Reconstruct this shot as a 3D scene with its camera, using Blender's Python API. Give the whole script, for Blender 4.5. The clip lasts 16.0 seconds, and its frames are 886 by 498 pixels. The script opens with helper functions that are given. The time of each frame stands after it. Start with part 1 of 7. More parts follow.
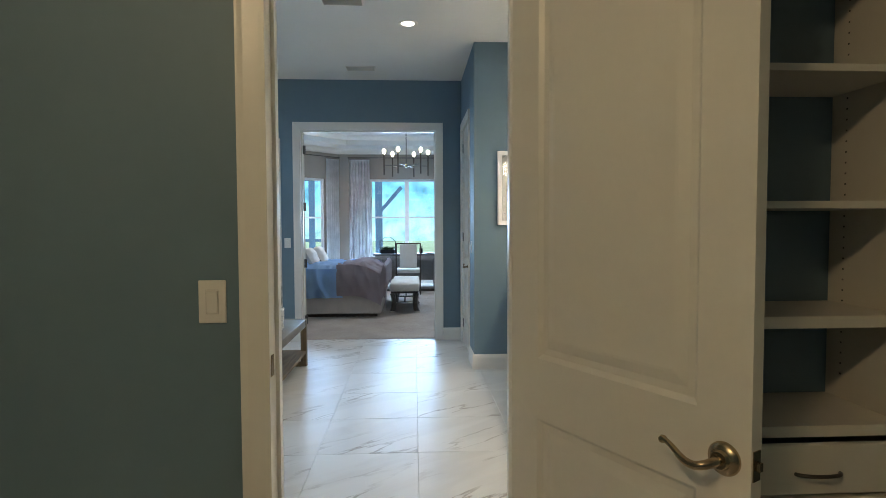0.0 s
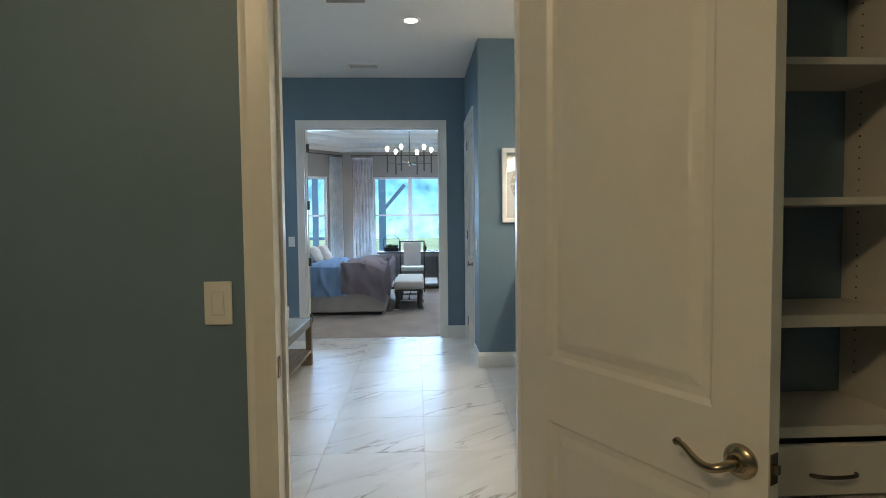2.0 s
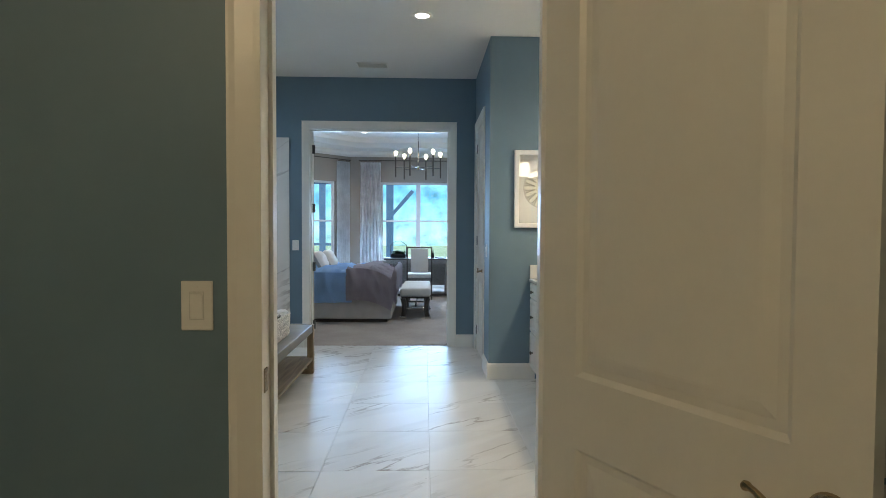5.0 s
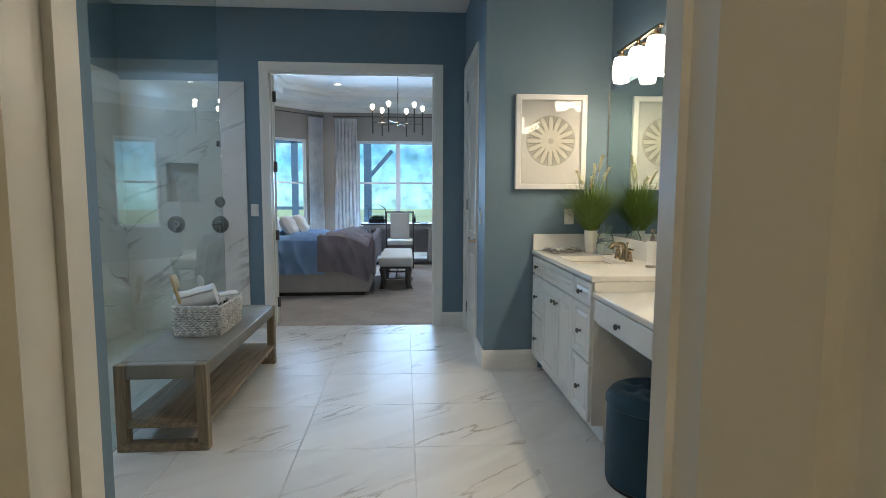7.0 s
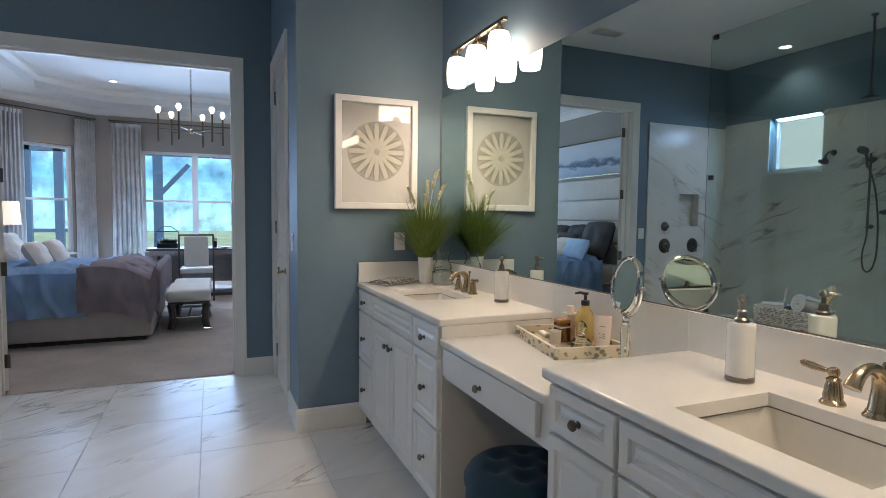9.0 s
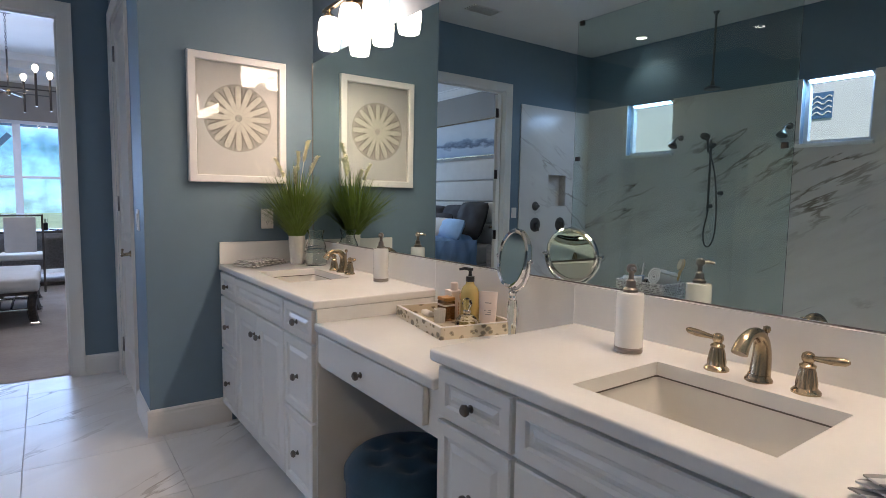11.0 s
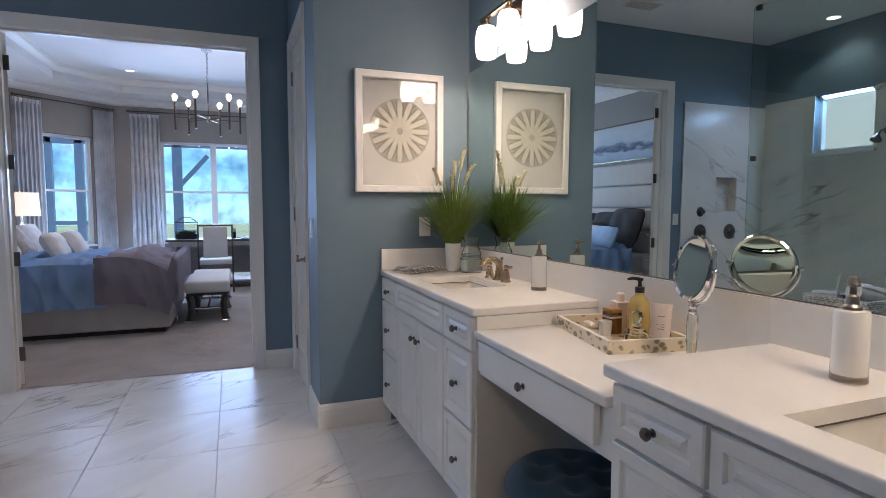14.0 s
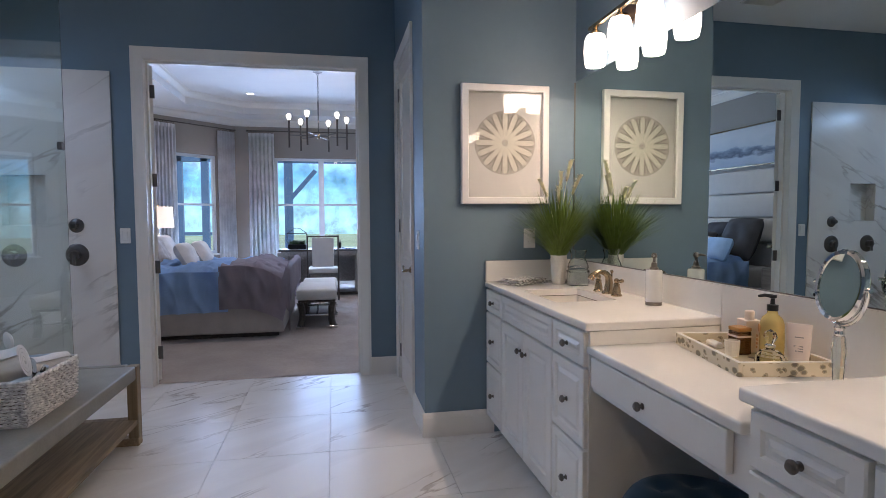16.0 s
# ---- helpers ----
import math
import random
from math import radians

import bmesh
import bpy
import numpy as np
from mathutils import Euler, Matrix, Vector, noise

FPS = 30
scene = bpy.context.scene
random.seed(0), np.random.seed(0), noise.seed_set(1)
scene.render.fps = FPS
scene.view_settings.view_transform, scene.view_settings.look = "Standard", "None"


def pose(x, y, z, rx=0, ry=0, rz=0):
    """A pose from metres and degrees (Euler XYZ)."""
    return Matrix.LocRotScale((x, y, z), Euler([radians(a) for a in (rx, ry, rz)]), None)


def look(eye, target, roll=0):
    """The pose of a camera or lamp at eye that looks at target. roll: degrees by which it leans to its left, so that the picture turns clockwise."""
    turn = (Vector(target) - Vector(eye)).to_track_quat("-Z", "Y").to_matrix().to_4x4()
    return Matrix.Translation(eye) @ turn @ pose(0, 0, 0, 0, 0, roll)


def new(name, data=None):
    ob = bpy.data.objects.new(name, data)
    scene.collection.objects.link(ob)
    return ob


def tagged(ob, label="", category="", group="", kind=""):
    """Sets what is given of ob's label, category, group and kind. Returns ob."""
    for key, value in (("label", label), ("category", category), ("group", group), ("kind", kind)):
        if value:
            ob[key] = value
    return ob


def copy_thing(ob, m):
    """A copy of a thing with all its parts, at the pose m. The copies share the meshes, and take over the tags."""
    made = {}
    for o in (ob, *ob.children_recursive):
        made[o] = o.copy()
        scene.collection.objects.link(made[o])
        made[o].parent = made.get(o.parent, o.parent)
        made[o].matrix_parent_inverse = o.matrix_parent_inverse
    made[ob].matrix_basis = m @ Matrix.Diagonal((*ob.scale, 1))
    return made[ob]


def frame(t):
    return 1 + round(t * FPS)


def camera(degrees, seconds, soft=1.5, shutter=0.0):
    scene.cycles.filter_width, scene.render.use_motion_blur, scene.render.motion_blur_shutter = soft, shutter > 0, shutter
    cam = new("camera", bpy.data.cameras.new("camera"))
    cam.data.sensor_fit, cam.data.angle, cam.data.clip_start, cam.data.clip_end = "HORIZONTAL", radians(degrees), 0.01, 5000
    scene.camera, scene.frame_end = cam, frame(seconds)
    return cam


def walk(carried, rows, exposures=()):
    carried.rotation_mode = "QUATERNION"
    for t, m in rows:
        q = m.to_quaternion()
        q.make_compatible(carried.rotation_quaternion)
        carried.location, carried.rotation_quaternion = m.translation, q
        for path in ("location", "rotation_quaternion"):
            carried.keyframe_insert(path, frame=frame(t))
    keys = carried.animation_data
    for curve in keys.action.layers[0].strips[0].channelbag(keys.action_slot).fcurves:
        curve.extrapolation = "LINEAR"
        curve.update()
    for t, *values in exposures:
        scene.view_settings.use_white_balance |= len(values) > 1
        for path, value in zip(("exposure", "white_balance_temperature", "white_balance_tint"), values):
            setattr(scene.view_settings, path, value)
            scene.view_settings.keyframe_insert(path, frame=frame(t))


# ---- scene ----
cam = camera(77.1, 16.0, 0.45)
PATH = [
    (0, (0.127, 0.297, 1.356), (0.232, 2.293, 1.271), -0.2),
    (0.5, (0.122, 0.313, 1.362), (0.179, 2.308, 1.226), 1.3),
    (1, (0.11, 0.328, 1.342), (0.187, 2.321, 1.185), 0.5),
    (1.5, (0.112, 0.335, 1.332), (0.186, 2.329, 1.196), 0.1),
    (2, (0.116, 0.317, 1.362), (0.209, 2.313, 1.267), -0.6),
    (2.5, (0.111, 0.327, 1.342), (0.203, 2.324, 1.276), -0.3),
    (3, (0.114, 0.321, 1.366), (0.191, 2.318, 1.295), -0.6),
    (3.5, (0.112, 0.335, 1.341), (0.18, 2.333, 1.288), -0.4),
    (5.8, (0.113, 0.774, 1.326), (0.208, 2.77, 1.229), 1.1),
    (6, (0.114, 0.858, 1.339), (0.234, 2.848, 1.181), 0.9),
    (6.5, (0.097, 1.128, 1.327), (0.197, 3.119, 1.162), 0.4),
    (7, (0.095, 1.372, 1.32), (0.234, 3.358, 1.123), 0.2),
    (7.5, (0.049, 1.611, 1.302), (0.375, 3.571, 1.073), 1.6),
    (8, (0.053, 1.777, 1.306), (0.455, 3.725, 1.102), 0.2),
    (8.5, (0.132, 1.967, 1.303), (0.56, 3.915, 1.153), -0.1),
    (9, (0.211, 2.084, 1.317), (0.983, 3.925, 1.199), 0.5),
    (9.5, (0.265, 2.184, 1.264), (1.349, 3.861, 1.142), -0.5),
    (9.7, (0.193, 2.191, 1.29), (1.409, 3.769, 1.108), 0.1),
    (11.8, (0.311, 2.271, 1.27), (1.378, 3.955, 1.113), 0.6),
    (12, (0.309, 2.275, 1.273), (1.341, 3.981, 1.119), 0.3),
    (12.5, (0.288, 2.282, 1.273), (1.244, 4.033, 1.13), 0.3),
    (13, (0.275, 2.291, 1.273), (1.142, 4.087, 1.129), 0.1),
    (13.5, (0.26, 2.304, 1.269), (1.041, 4.139, 1.125), 0.0),
    (14, (0.242, 2.308, 1.269), (0.952, 4.172, 1.12), -0.0),
    (14.5, (0.23, 2.314, 1.274), (0.863, 4.206, 1.14), -0.4),
    (15, (0.218, 2.319, 1.272), (0.766, 4.239, 1.155), -0.5),
    (15.5, (0.201, 2.319, 1.275), (0.667, 4.26, 1.162), -0.4),
    (16, (0.183, 2.319, 1.277), (0.569, 4.278, 1.166), -0.3),
]
walk(cam, [(t, look(eye, target, roll)) for t, eye, target, roll in PATH],
     [(0, 0.40, 6300, 6), (3.7, 0.34, 6300, 6), (6.0, 0.24, 6300, 6), (8.0, 0.0, 6450, 10), (9.5, -0.04, 6350, 18), (12, -0.01, 6230, 22), (16, -0.03, 6290, 24)])


# ---- world, sun and lamps ----
world = bpy.data.worlds.new("sky")
scene.world = world
world.use_nodes = True
wn = world.node_tree
wn.nodes.clear()
sky = wn.nodes.new("ShaderNodeTexSky")
sky.sky_type = "NISHITA"
sky.sun_disc = False
sky.sun_elevation, sky.sun_rotation = radians(38), radians(200)
bg = wn.nodes.new("ShaderNodeBackground")
bg.inputs["Strength"].default_value = 0.1
wo = wn.nodes.new("ShaderNodeOutputWorld")
wn.links.new(sky.outputs[0], bg.inputs[0])
wn.links.new(bg.outputs[0], wo.inputs[0])


def lamp(name, kind, power, colour, m, size=0.1, size_y=None, spot=None, label=""):
    d = bpy.data.lights.new(name, kind)
    d.energy, d.color = power, colour
    if kind == "AREA":
        d.size = size
        if size_y:
            d.shape, d.size_y = "RECTANGLE", size_y
    elif kind == "SUN":
        d.angle = size
    else:
        d.shadow_soft_size = size
    if spot:
        d.spot_size, d.spot_blend = radians(spot), 0.6
    ob = new(name, d)
    ob.matrix_world = m
    return ob


WARM, DAY = (1.0, 0.80, 0.58), (0.40, 0.64, 1.0)
lamp("sun", "SUN", 5.0, (1.0, 0.95, 0.88), look((0, 0, 30), (-16, 12, 0)), size=radians(10))
# daylight in the window openings
lamp("window_daylight", "AREA", 118, DAY, pose(-0.02, 13.06, 1.60, 66, 0, 180), 1.6, 1.1)
lamp("window_daylight", "AREA", 72, DAY, pose(-2.00, 12.44, 1.60, 66, 0, 225), 0.75, 1.1)
for wy in (5.995, 4.205):
    lamp("window_daylight", "AREA", 7, DAY, pose(-2.585, wy, 2.375, 28, 0, -90), 0.46, 0.05)
# recessed downlights; the third is unseen, added to light the near end
CANS = [(0.088, 5.02, 3.035), (-2.30, 5.97, 3.035), (0.10, 3.2, 3.035)]
for cx, cy, cz in CANS:
    lamp("downlight_lamp", "SPOT", 11.5 if cx > -1 else 9, (1.0, 0.88, 0.76), look((cx, cy, cz - 0.02), (cx, cy + 0.001, 0)), 0.05, spot=125)
# beyond the (-1.12, 12.0) one, these are unseen downlights added as bedroom fill
for cx, cy in ((-1.12, 12.0), (1.0, 12.0), (-1.12, 8.6), (1.0, 8.6)):
    lamp("downlight_lamp", "SPOT", 38, (1.0, 0.93, 0.87), look((cx, cy, 3.30), (cx, cy + 0.001, 0)), 0.05, spot=130)
# bulbs inside the open-bottomed vanity shades
for ly in (4.517, 4.767, 5.017):
    for dy in (0, -2.17):
        lamp("vanity_bulb", "POINT", 9, (1.0, 0.80, 0.58), pose(1.517, ly + dy, 2.075), 0.022)
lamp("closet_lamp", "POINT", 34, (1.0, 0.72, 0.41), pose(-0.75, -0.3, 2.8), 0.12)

# ---- materials ----


def mat(name, colour, rough=0.5, metal=0.0, noise_scale=0.0, noise_amount=0.0, bump=0.0, bump_scale=200.0, spec=0.5, emit=None, strength=0.0, trans=0.0, ior=1.45, rough_var=0.0):
    m = bpy.data.materials.new(name)
    m.use_nodes = True
    nt = m.node_tree
    b = nt.nodes["Principled BSDF"]
    b.inputs["Base Color"].default_value = (*colour, 1)
    b.inputs["Roughness"].default_value = rough
    b.inputs["Metallic"].default_value = metal
    b.inputs["Specular IOR Level"].default_value = spec
    b.inputs["Transmission Weight"].default_value = trans
    b.inputs["IOR"].default_value = ior
    if emit:
        b.inputs["Emission Color"].default_value = (*emit, 1)
        b.inputs["Emission Strength"].default_value = strength
    geo = nt.nodes.new("ShaderNodeNewGeometry")
    if noise_amount:
        n = nt.nodes.new("ShaderNodeTexNoise")
        n.inputs["Scale"].default_value, n.inputs["Detail"].default_value = noise_scale, 6
        n2 = nt.nodes.new("ShaderNodeTexNoise")
        n2.inputs["Scale"].default_value, n2.inputs["Detail"].default_value = noise_scale * 14, 3
        mix = nt.nodes.new("ShaderNodeMath")
        mix.operation = "MULTIPLY_ADD"
        mix.inputs[1].default_value = 0.35
        ramp = nt.nodes.new("ShaderNodeMapRange")
        ramp.inputs["From Min"].default_value, ramp.inputs["From Max"].default_value = 0.4, 1.0
        ramp.inputs["To Min"].default_value, ramp.inputs["To Max"].default_value = 1 - noise_amount, 1 + noise_amount
        mul = nt.nodes.new("ShaderNodeVectorMath")
        mul.operation = "SCALE"
        mul.inputs[0].default_value = colour
        nt.links.new(geo.outputs["Position"], n.inputs["Vector"])
        nt.links.new(geo.outputs["Position"], n2.inputs["Vector"])
        nt.links.new(n2.outputs["Fac"], mix.inputs[0])
        nt.links.new(n.outputs["Fac"], mix.inputs[2])
        nt.links.new(mix.outputs[0], ramp.inputs["Value"])
        nt.links.new(ramp.outputs[0], mul.inputs["Scale"])
        nt.links.new(mul.outputs[0], b.inputs["Base Color"])
        if rough_var:
            rr = nt.nodes.new("ShaderNodeMapRange")
            rr.inputs["From Min"].default_value, rr.inputs["From Max"].default_value = 0.4, 0.95
            rr.inputs["To Min"].default_value, rr.inputs["To Max"].default_value = max(0, rough - rough_var), rough + rough_var
            nt.links.new(mix.outputs[0], rr.inputs["Value"])
            nt.links.new(rr.outputs[0], b.inputs["Roughness"])
    if bump:
        n = nt.nodes.new("ShaderNodeTexNoise")
        n.inputs["Scale"].default_value, n.inputs["Detail"].default_value = bump_scale, 4
        bn = nt.nodes.new("ShaderNodeBump")
        bn.inputs["Strength"].default_value, bn.inputs["Distance"].default_value = bump, 0.002
        nt.links.new(geo.outputs["Position"], n.inputs["Vector"])
        nt.links.new(n.outputs["Fac"], bn.inputs["Height"])
        nt.links.new(bn.outputs[0], b.inputs["Normal"])
    return m


def marble(name, base, vein, rough, scale=1.0, random_shift=True, amount=1.0, turn=(0, 0, 0.6)):
    """White marble-look porcelain with soft grey-brown diagonal veins."""
    m = mat(name, base, rough, spec=0.5)
    nt = m.node_tree
    b = nt.nodes["Principled BSDF"]
    geo = nt.nodes.new("ShaderNodeNewGeometry")
    pos = geo.outputs["Position"]
    if random_shift:
        info = nt.nodes.new("ShaderNodeObjectInfo")
        sc = nt.nodes.new("ShaderNodeVectorMath")
        sc.operation = "MULTIPLY_ADD"
        comb = nt.nodes.new("ShaderNodeCombineXYZ")
        for i, k in enumerate((37.0, 61.0, 17.0)):
            mu = nt.nodes.new("ShaderNodeMath")
            mu.operation = "MULTIPLY"
            mu.inputs[1].default_value = k
            nt.links.new(info.outputs["Random"], mu.inputs[0])
            nt.links.new(mu.outputs[0], comb.inputs[i])
        add = nt.nodes.new("ShaderNodeVectorMath")
        add.operation = "ADD"
        nt.links.new(pos, add.inputs[0])
        nt.links.new(comb.outputs[0], add.inputs[1])
        pos = add.outputs[0]
    mp = nt.nodes.new("ShaderNodeMapping")
    mp.vector_type = "TEXTURE"
    mp.inputs["Rotation"].default_value = turn
    mp.inputs["Scale"].default_value = (1.5 / scale, 0.30 / scale, 0.36 / scale)
    nt.links.new(pos, mp.inputs["Vector"])

    def veins(s, width, dist):
        n = nt.nodes.new("ShaderNodeTexNoise")
        n.inputs["Scale"].default_value, n.inputs["Detail"].default_value = s, 8
        n.inputs["Roughness"].default_value, n.inputs["Distortion"].default_value = 0.55, dist
        nt.links.new(mp.outputs[0], n.inputs["Vector"])
        a = nt.nodes.new("ShaderNodeMath")
        a.operation = "SUBTRACT"
        a.inputs[1].default_value = 0.5
        nt.links.new(n.outputs["Fac"], a.inputs[0])
        ab = nt.nodes.new("ShaderNodeMath")
        ab.operation = "ABSOLUTE"
        nt.links.new(a.outputs[0], ab.inputs[0])
        r = nt.nodes.new("ShaderNodeMapRange")
        r.interpolation_type = "SMOOTHSTEP"
        r.inputs["From Min"].default_value, r.inputs["From Max"].default_value = 0.0, width
        r.inputs["To Min"].default_value, r.inputs["To Max"].default_value = 1.0, 0.0
        nt.links.new(ab.outputs[0], r.inputs["Value"])
        return r.outputs[0]

    gate = nt.nodes.new("ShaderNodeTexNoise")
    gate.inputs["Scale"].default_value, gate.inputs["Detail"].default_value = 1.7 * scale, 2
    nt.links.new(pos, gate.inputs["Vector"])
    gr = nt.nodes.new("ShaderNodeMapRange")
    gr.inputs["From Min"].default_value, gr.inputs["From Max"].default_value = 0.46, 0.66
    nt.links.new(gate.outputs["Fac"], gr.inputs["Value"])
    v1, v2 = veins(0.95, 0.018, 0.25), veins(0.6, 0.09, 0.2)
    m1 = nt.nodes.new("ShaderNodeMath")
    m1.operation = "MULTIPLY"
    nt.links.new(v1, m1.inputs[0])
    nt.links.new(gr.outputs[0], m1.inputs[1])
    m2 = nt.nodes.new("ShaderNodeMath")
    m2.operation = "MULTIPLY_ADD"
    m2.inputs[1].default_value = 0.16
    nt.links.new(v2, m2.inputs[0])
    nt.links.new(m1.outputs[0], m2.inputs[2])
    m3 = nt.nodes.new("ShaderNodeMath")
    m3.operation, m3.use_clamp = "MULTIPLY", True
    m3.inputs[1].default_value = amount
    nt.links.new(m2.outputs[0], m3.inputs[0])
    mix = nt.nodes.new("ShaderNodeMix")
    mix.data_type = "RGBA"
    mix.inputs["A"].default_value, mix.inputs["B"].default_value = (*base, 1), (*vein, 1)
    nt.links.new(m3.outputs[0], mix.inputs["Factor"])
    nt.links.new(mix.outputs["Result"], b.inputs["Base Color"])
    return m


def wood(name, dark, light, rough=0.6, scale=1.0, axis=1):
    m = mat(name, light, rough)
    nt = m.node_tree
    b = nt.nodes["Principled BSDF"]
    tc = nt.nodes.new("ShaderNodeNewGeometry")
    mp = nt.nodes.new("ShaderNodeMapping")
    s = [38 * scale] * 3
    s[axis] = 2.2 * scale
    mp.inputs["Scale"].default_value = s
    n = nt.nodes.new("ShaderNodeTexNoise")
    n.inputs["Scale"].default_value, n.inputs["Detail"].default_value, n.inputs["Distortion"].default_value = 1, 6, 0.8
    ramp = nt.nodes.new("ShaderNodeMapRange")
    ramp.inputs["From Min"].default_value, ramp.inputs["From Max"].default_value = 0.32, 0.68
    mix = nt.nodes.new("ShaderNodeMix")
    mix.data_type = "RGBA"
    mix.inputs["A"].default_value, mix.inputs["B"].default_value = (*dark, 1), (*light, 1)
    bn = nt.nodes.new("ShaderNodeBump")
    bn.inputs["Strength"].default_value, bn.inputs["Distance"].default_value = 0.4, 0.001
    nt.links.new(tc.outputs["Position"], mp.inputs["Vector"])
    nt.links.new(mp.outputs[0], n.inputs["Vector"])
    nt.links.new(n.outputs["Fac"], ramp.inputs["Value"])
    nt.links.new(ramp.outputs[0], mix.inputs["Factor"])
    nt.links.new(mix.outputs["Result"], b.inputs["Base Color"])
    nt.links.new(n.outputs["Fac"], bn.inputs["Height"])
    nt.links.new(bn.outputs[0], b.inputs["Normal"])
    return m


PAINT = mat("blue_wall_paint", (0.148, 0.218, 0.272), 0.5, noise_scale=1.3, noise_amount=0.05, bump=0.12, bump_scale=260)
GREIGE = mat("greige_wall_paint", (0.33, 0.29, 0.25), 0.6, noise_scale=1.3, noise_amount=0.05, bump=0.12, bump_scale=260)
CEIL = mat("white_ceiling_paint", (0.76, 0.75, 0.72), 0.8, noise_scale=2, noise_amount=0.03, bump=0.35, bump_scale=120)
TRIM = mat("white_trim_paint", (0.78, 0.75, 0.69), 0.32, noise_scale=3, noise_amount=0.03, bump=0.05, bump_scale=60)
DOORPAINT = mat("white_door_paint", (0.76, 0.72, 0.65), 0.35, noise_scale=4, noise_amount=0.03, bump=0.1, bump_scale=90)
CABINET = mat("white_cabinet_paint", (0.78, 0.76, 0.71), 0.34, noise_scale=5, noise_amount=0.03, bump=0.05, bump_scale=80)
QUARTZ = mat("white_quartz", (0.80, 0.78, 0.73), 0.13, noise_scale=6, noise_amount=0.035, rough_var=0.03)
CERAMIC = mat("white_ceramic", (0.80, 0.78, 0.73), 0.1, noise_scale=4, noise_amount=0.02)
GROUT = mat("grey_grout", (0.63, 0.61, 0.58), 0.85, noise_scale=30, noise_amount=0.1)
FLOORTILE = marble("marble_floor_tile", (0.70, 0.68, 0.64), (0.33, 0.29, 0.24), 0.36, 1.0, True, 1.0, (0, 0, 0.62))
WALLTILE = marble("marble_wall_tile", (0.74, 0.71, 0.66), (0.27, 0.235, 0.195), 0.26, 0.8, False, 0.75, (0, -0.5, 0))
NICHETILE = marble("marble_niche_tile", (0.70, 0.67, 0.62), (0.30, 0.26, 0.22), 0.2, 0.8, False, 0.35, (0, -0.5, 0))
WALLTILE_SIDE = marble("marble_side_wall_tile", (0.74, 0.71, 0.66), (0.24, 0.205, 0.165), 0.22, 0.8, False, 0.95, (0, 0.45, 1.5708))
CARPET = mat("beige_carpet", (0.40, 0.35, 0.31), 0.95, noise_scale=2.2, noise_amount=0.16, bump=1.0, bump_scale=420, spec=0.1)
NICKEL = mat("brushed_nickel", (0.42, 0.33, 0.215), 0.27, 1.0, noise_scale=30, noise_amount=0.08)
BRONZE = mat("dark_bronze_metal", (0.12, 0.10, 0.085), 0.35, 0.9, noise_scale=30, noise_amount=0.1)
GUNMETAL = mat("gunmetal", (0.17, 0.16, 0.15), 0.3, 1.0, noise_scale=30, noise_amount=0.1)
CHROME = mat("polished_chrome", (0.75, 0.75, 0.75), 0.06, 1.0, noise_scale=10, noise_amount=0.02)
BLACK = mat("black_metal", (0.02, 0.02, 0.022), 0.4, 0.6, noise_scale=20, noise_amount=0.1)
KNOB = mat("pewter_knob", (0.17, 0.15, 0.13), 0.35, 1.0, noise_scale=40, noise_amount=0.1)
MIRROR = mat("mirror_silver", (0.75, 0.835, 0.80), 0.0, 1.0)
GLASS = mat("clear_glass", (0.93, 0.98, 0.96), 0.0, trans=1.0, ior=1.48)
SHOWERGLASS = mat("green_tinted_glass", (0.80, 0.915, 0.875), 0.0, trans=1.0, ior=1.52)
WINGLASS = mat("window_glass", (0.97, 0.99, 0.99), 0.0, trans=1.0, ior=1.45)
PLASTIC = mat("white_plastic", (0.78, 0.76, 0.72), 0.35, noise_scale=20, noise_amount=0.02)
BULB = mat("glowing_bulb", (1, 0.9, 0.75), 0.4, emit=(1.0, 0.80, 0.55), strength=28)
SHADE = mat("glowing_opal_glass", (0.95, 0.93, 0.88), 0.25, emit=(1.0, 0.80, 0.60), strength=15)
CANGLOW = mat("glowing_diffuser", (1, 1, 1), 0.4, emit=(1.0, 0.92, 0.80), strength=9)
VINYL = mat("white_vinyl", (0.80, 0.82, 0.84), 0.4, noise_scale=12, noise_amount=0.02)

# ---- mesh helpers ----


def bm_box(bm, x0, x1, y0, y1, z0, z1):
    vs = [bm.verts.new(p) for p in ((x0, y0, z0), (x1, y0, z0), (x1, y1, z0), (x0, y1, z0), (x0, y0, z1), (x1, y0, z1), (x1, y1, z1), (x0, y1, z1))]
    fs = [bm.faces.new([vs[i] for i in q]) for q in ((3, 2, 1, 0), (4, 5, 6, 7), (0, 1, 5, 4), (1, 2, 6, 5), (2, 3, 7, 6), (3, 0, 4, 7))]
    return vs, fs


def box(x0, x1, y0, y1, z0, z1, bevel=0.0, seg=2):
    bm = bmesh.new()
    bm_box(bm, x0, x1, y0, y1, z0, z1)
    if bevel:
        bmesh.ops.bevel(bm, geom=list(bm.edges), offset=bevel, segments=seg, affect="EDGES", profile=0.5)
    return bm


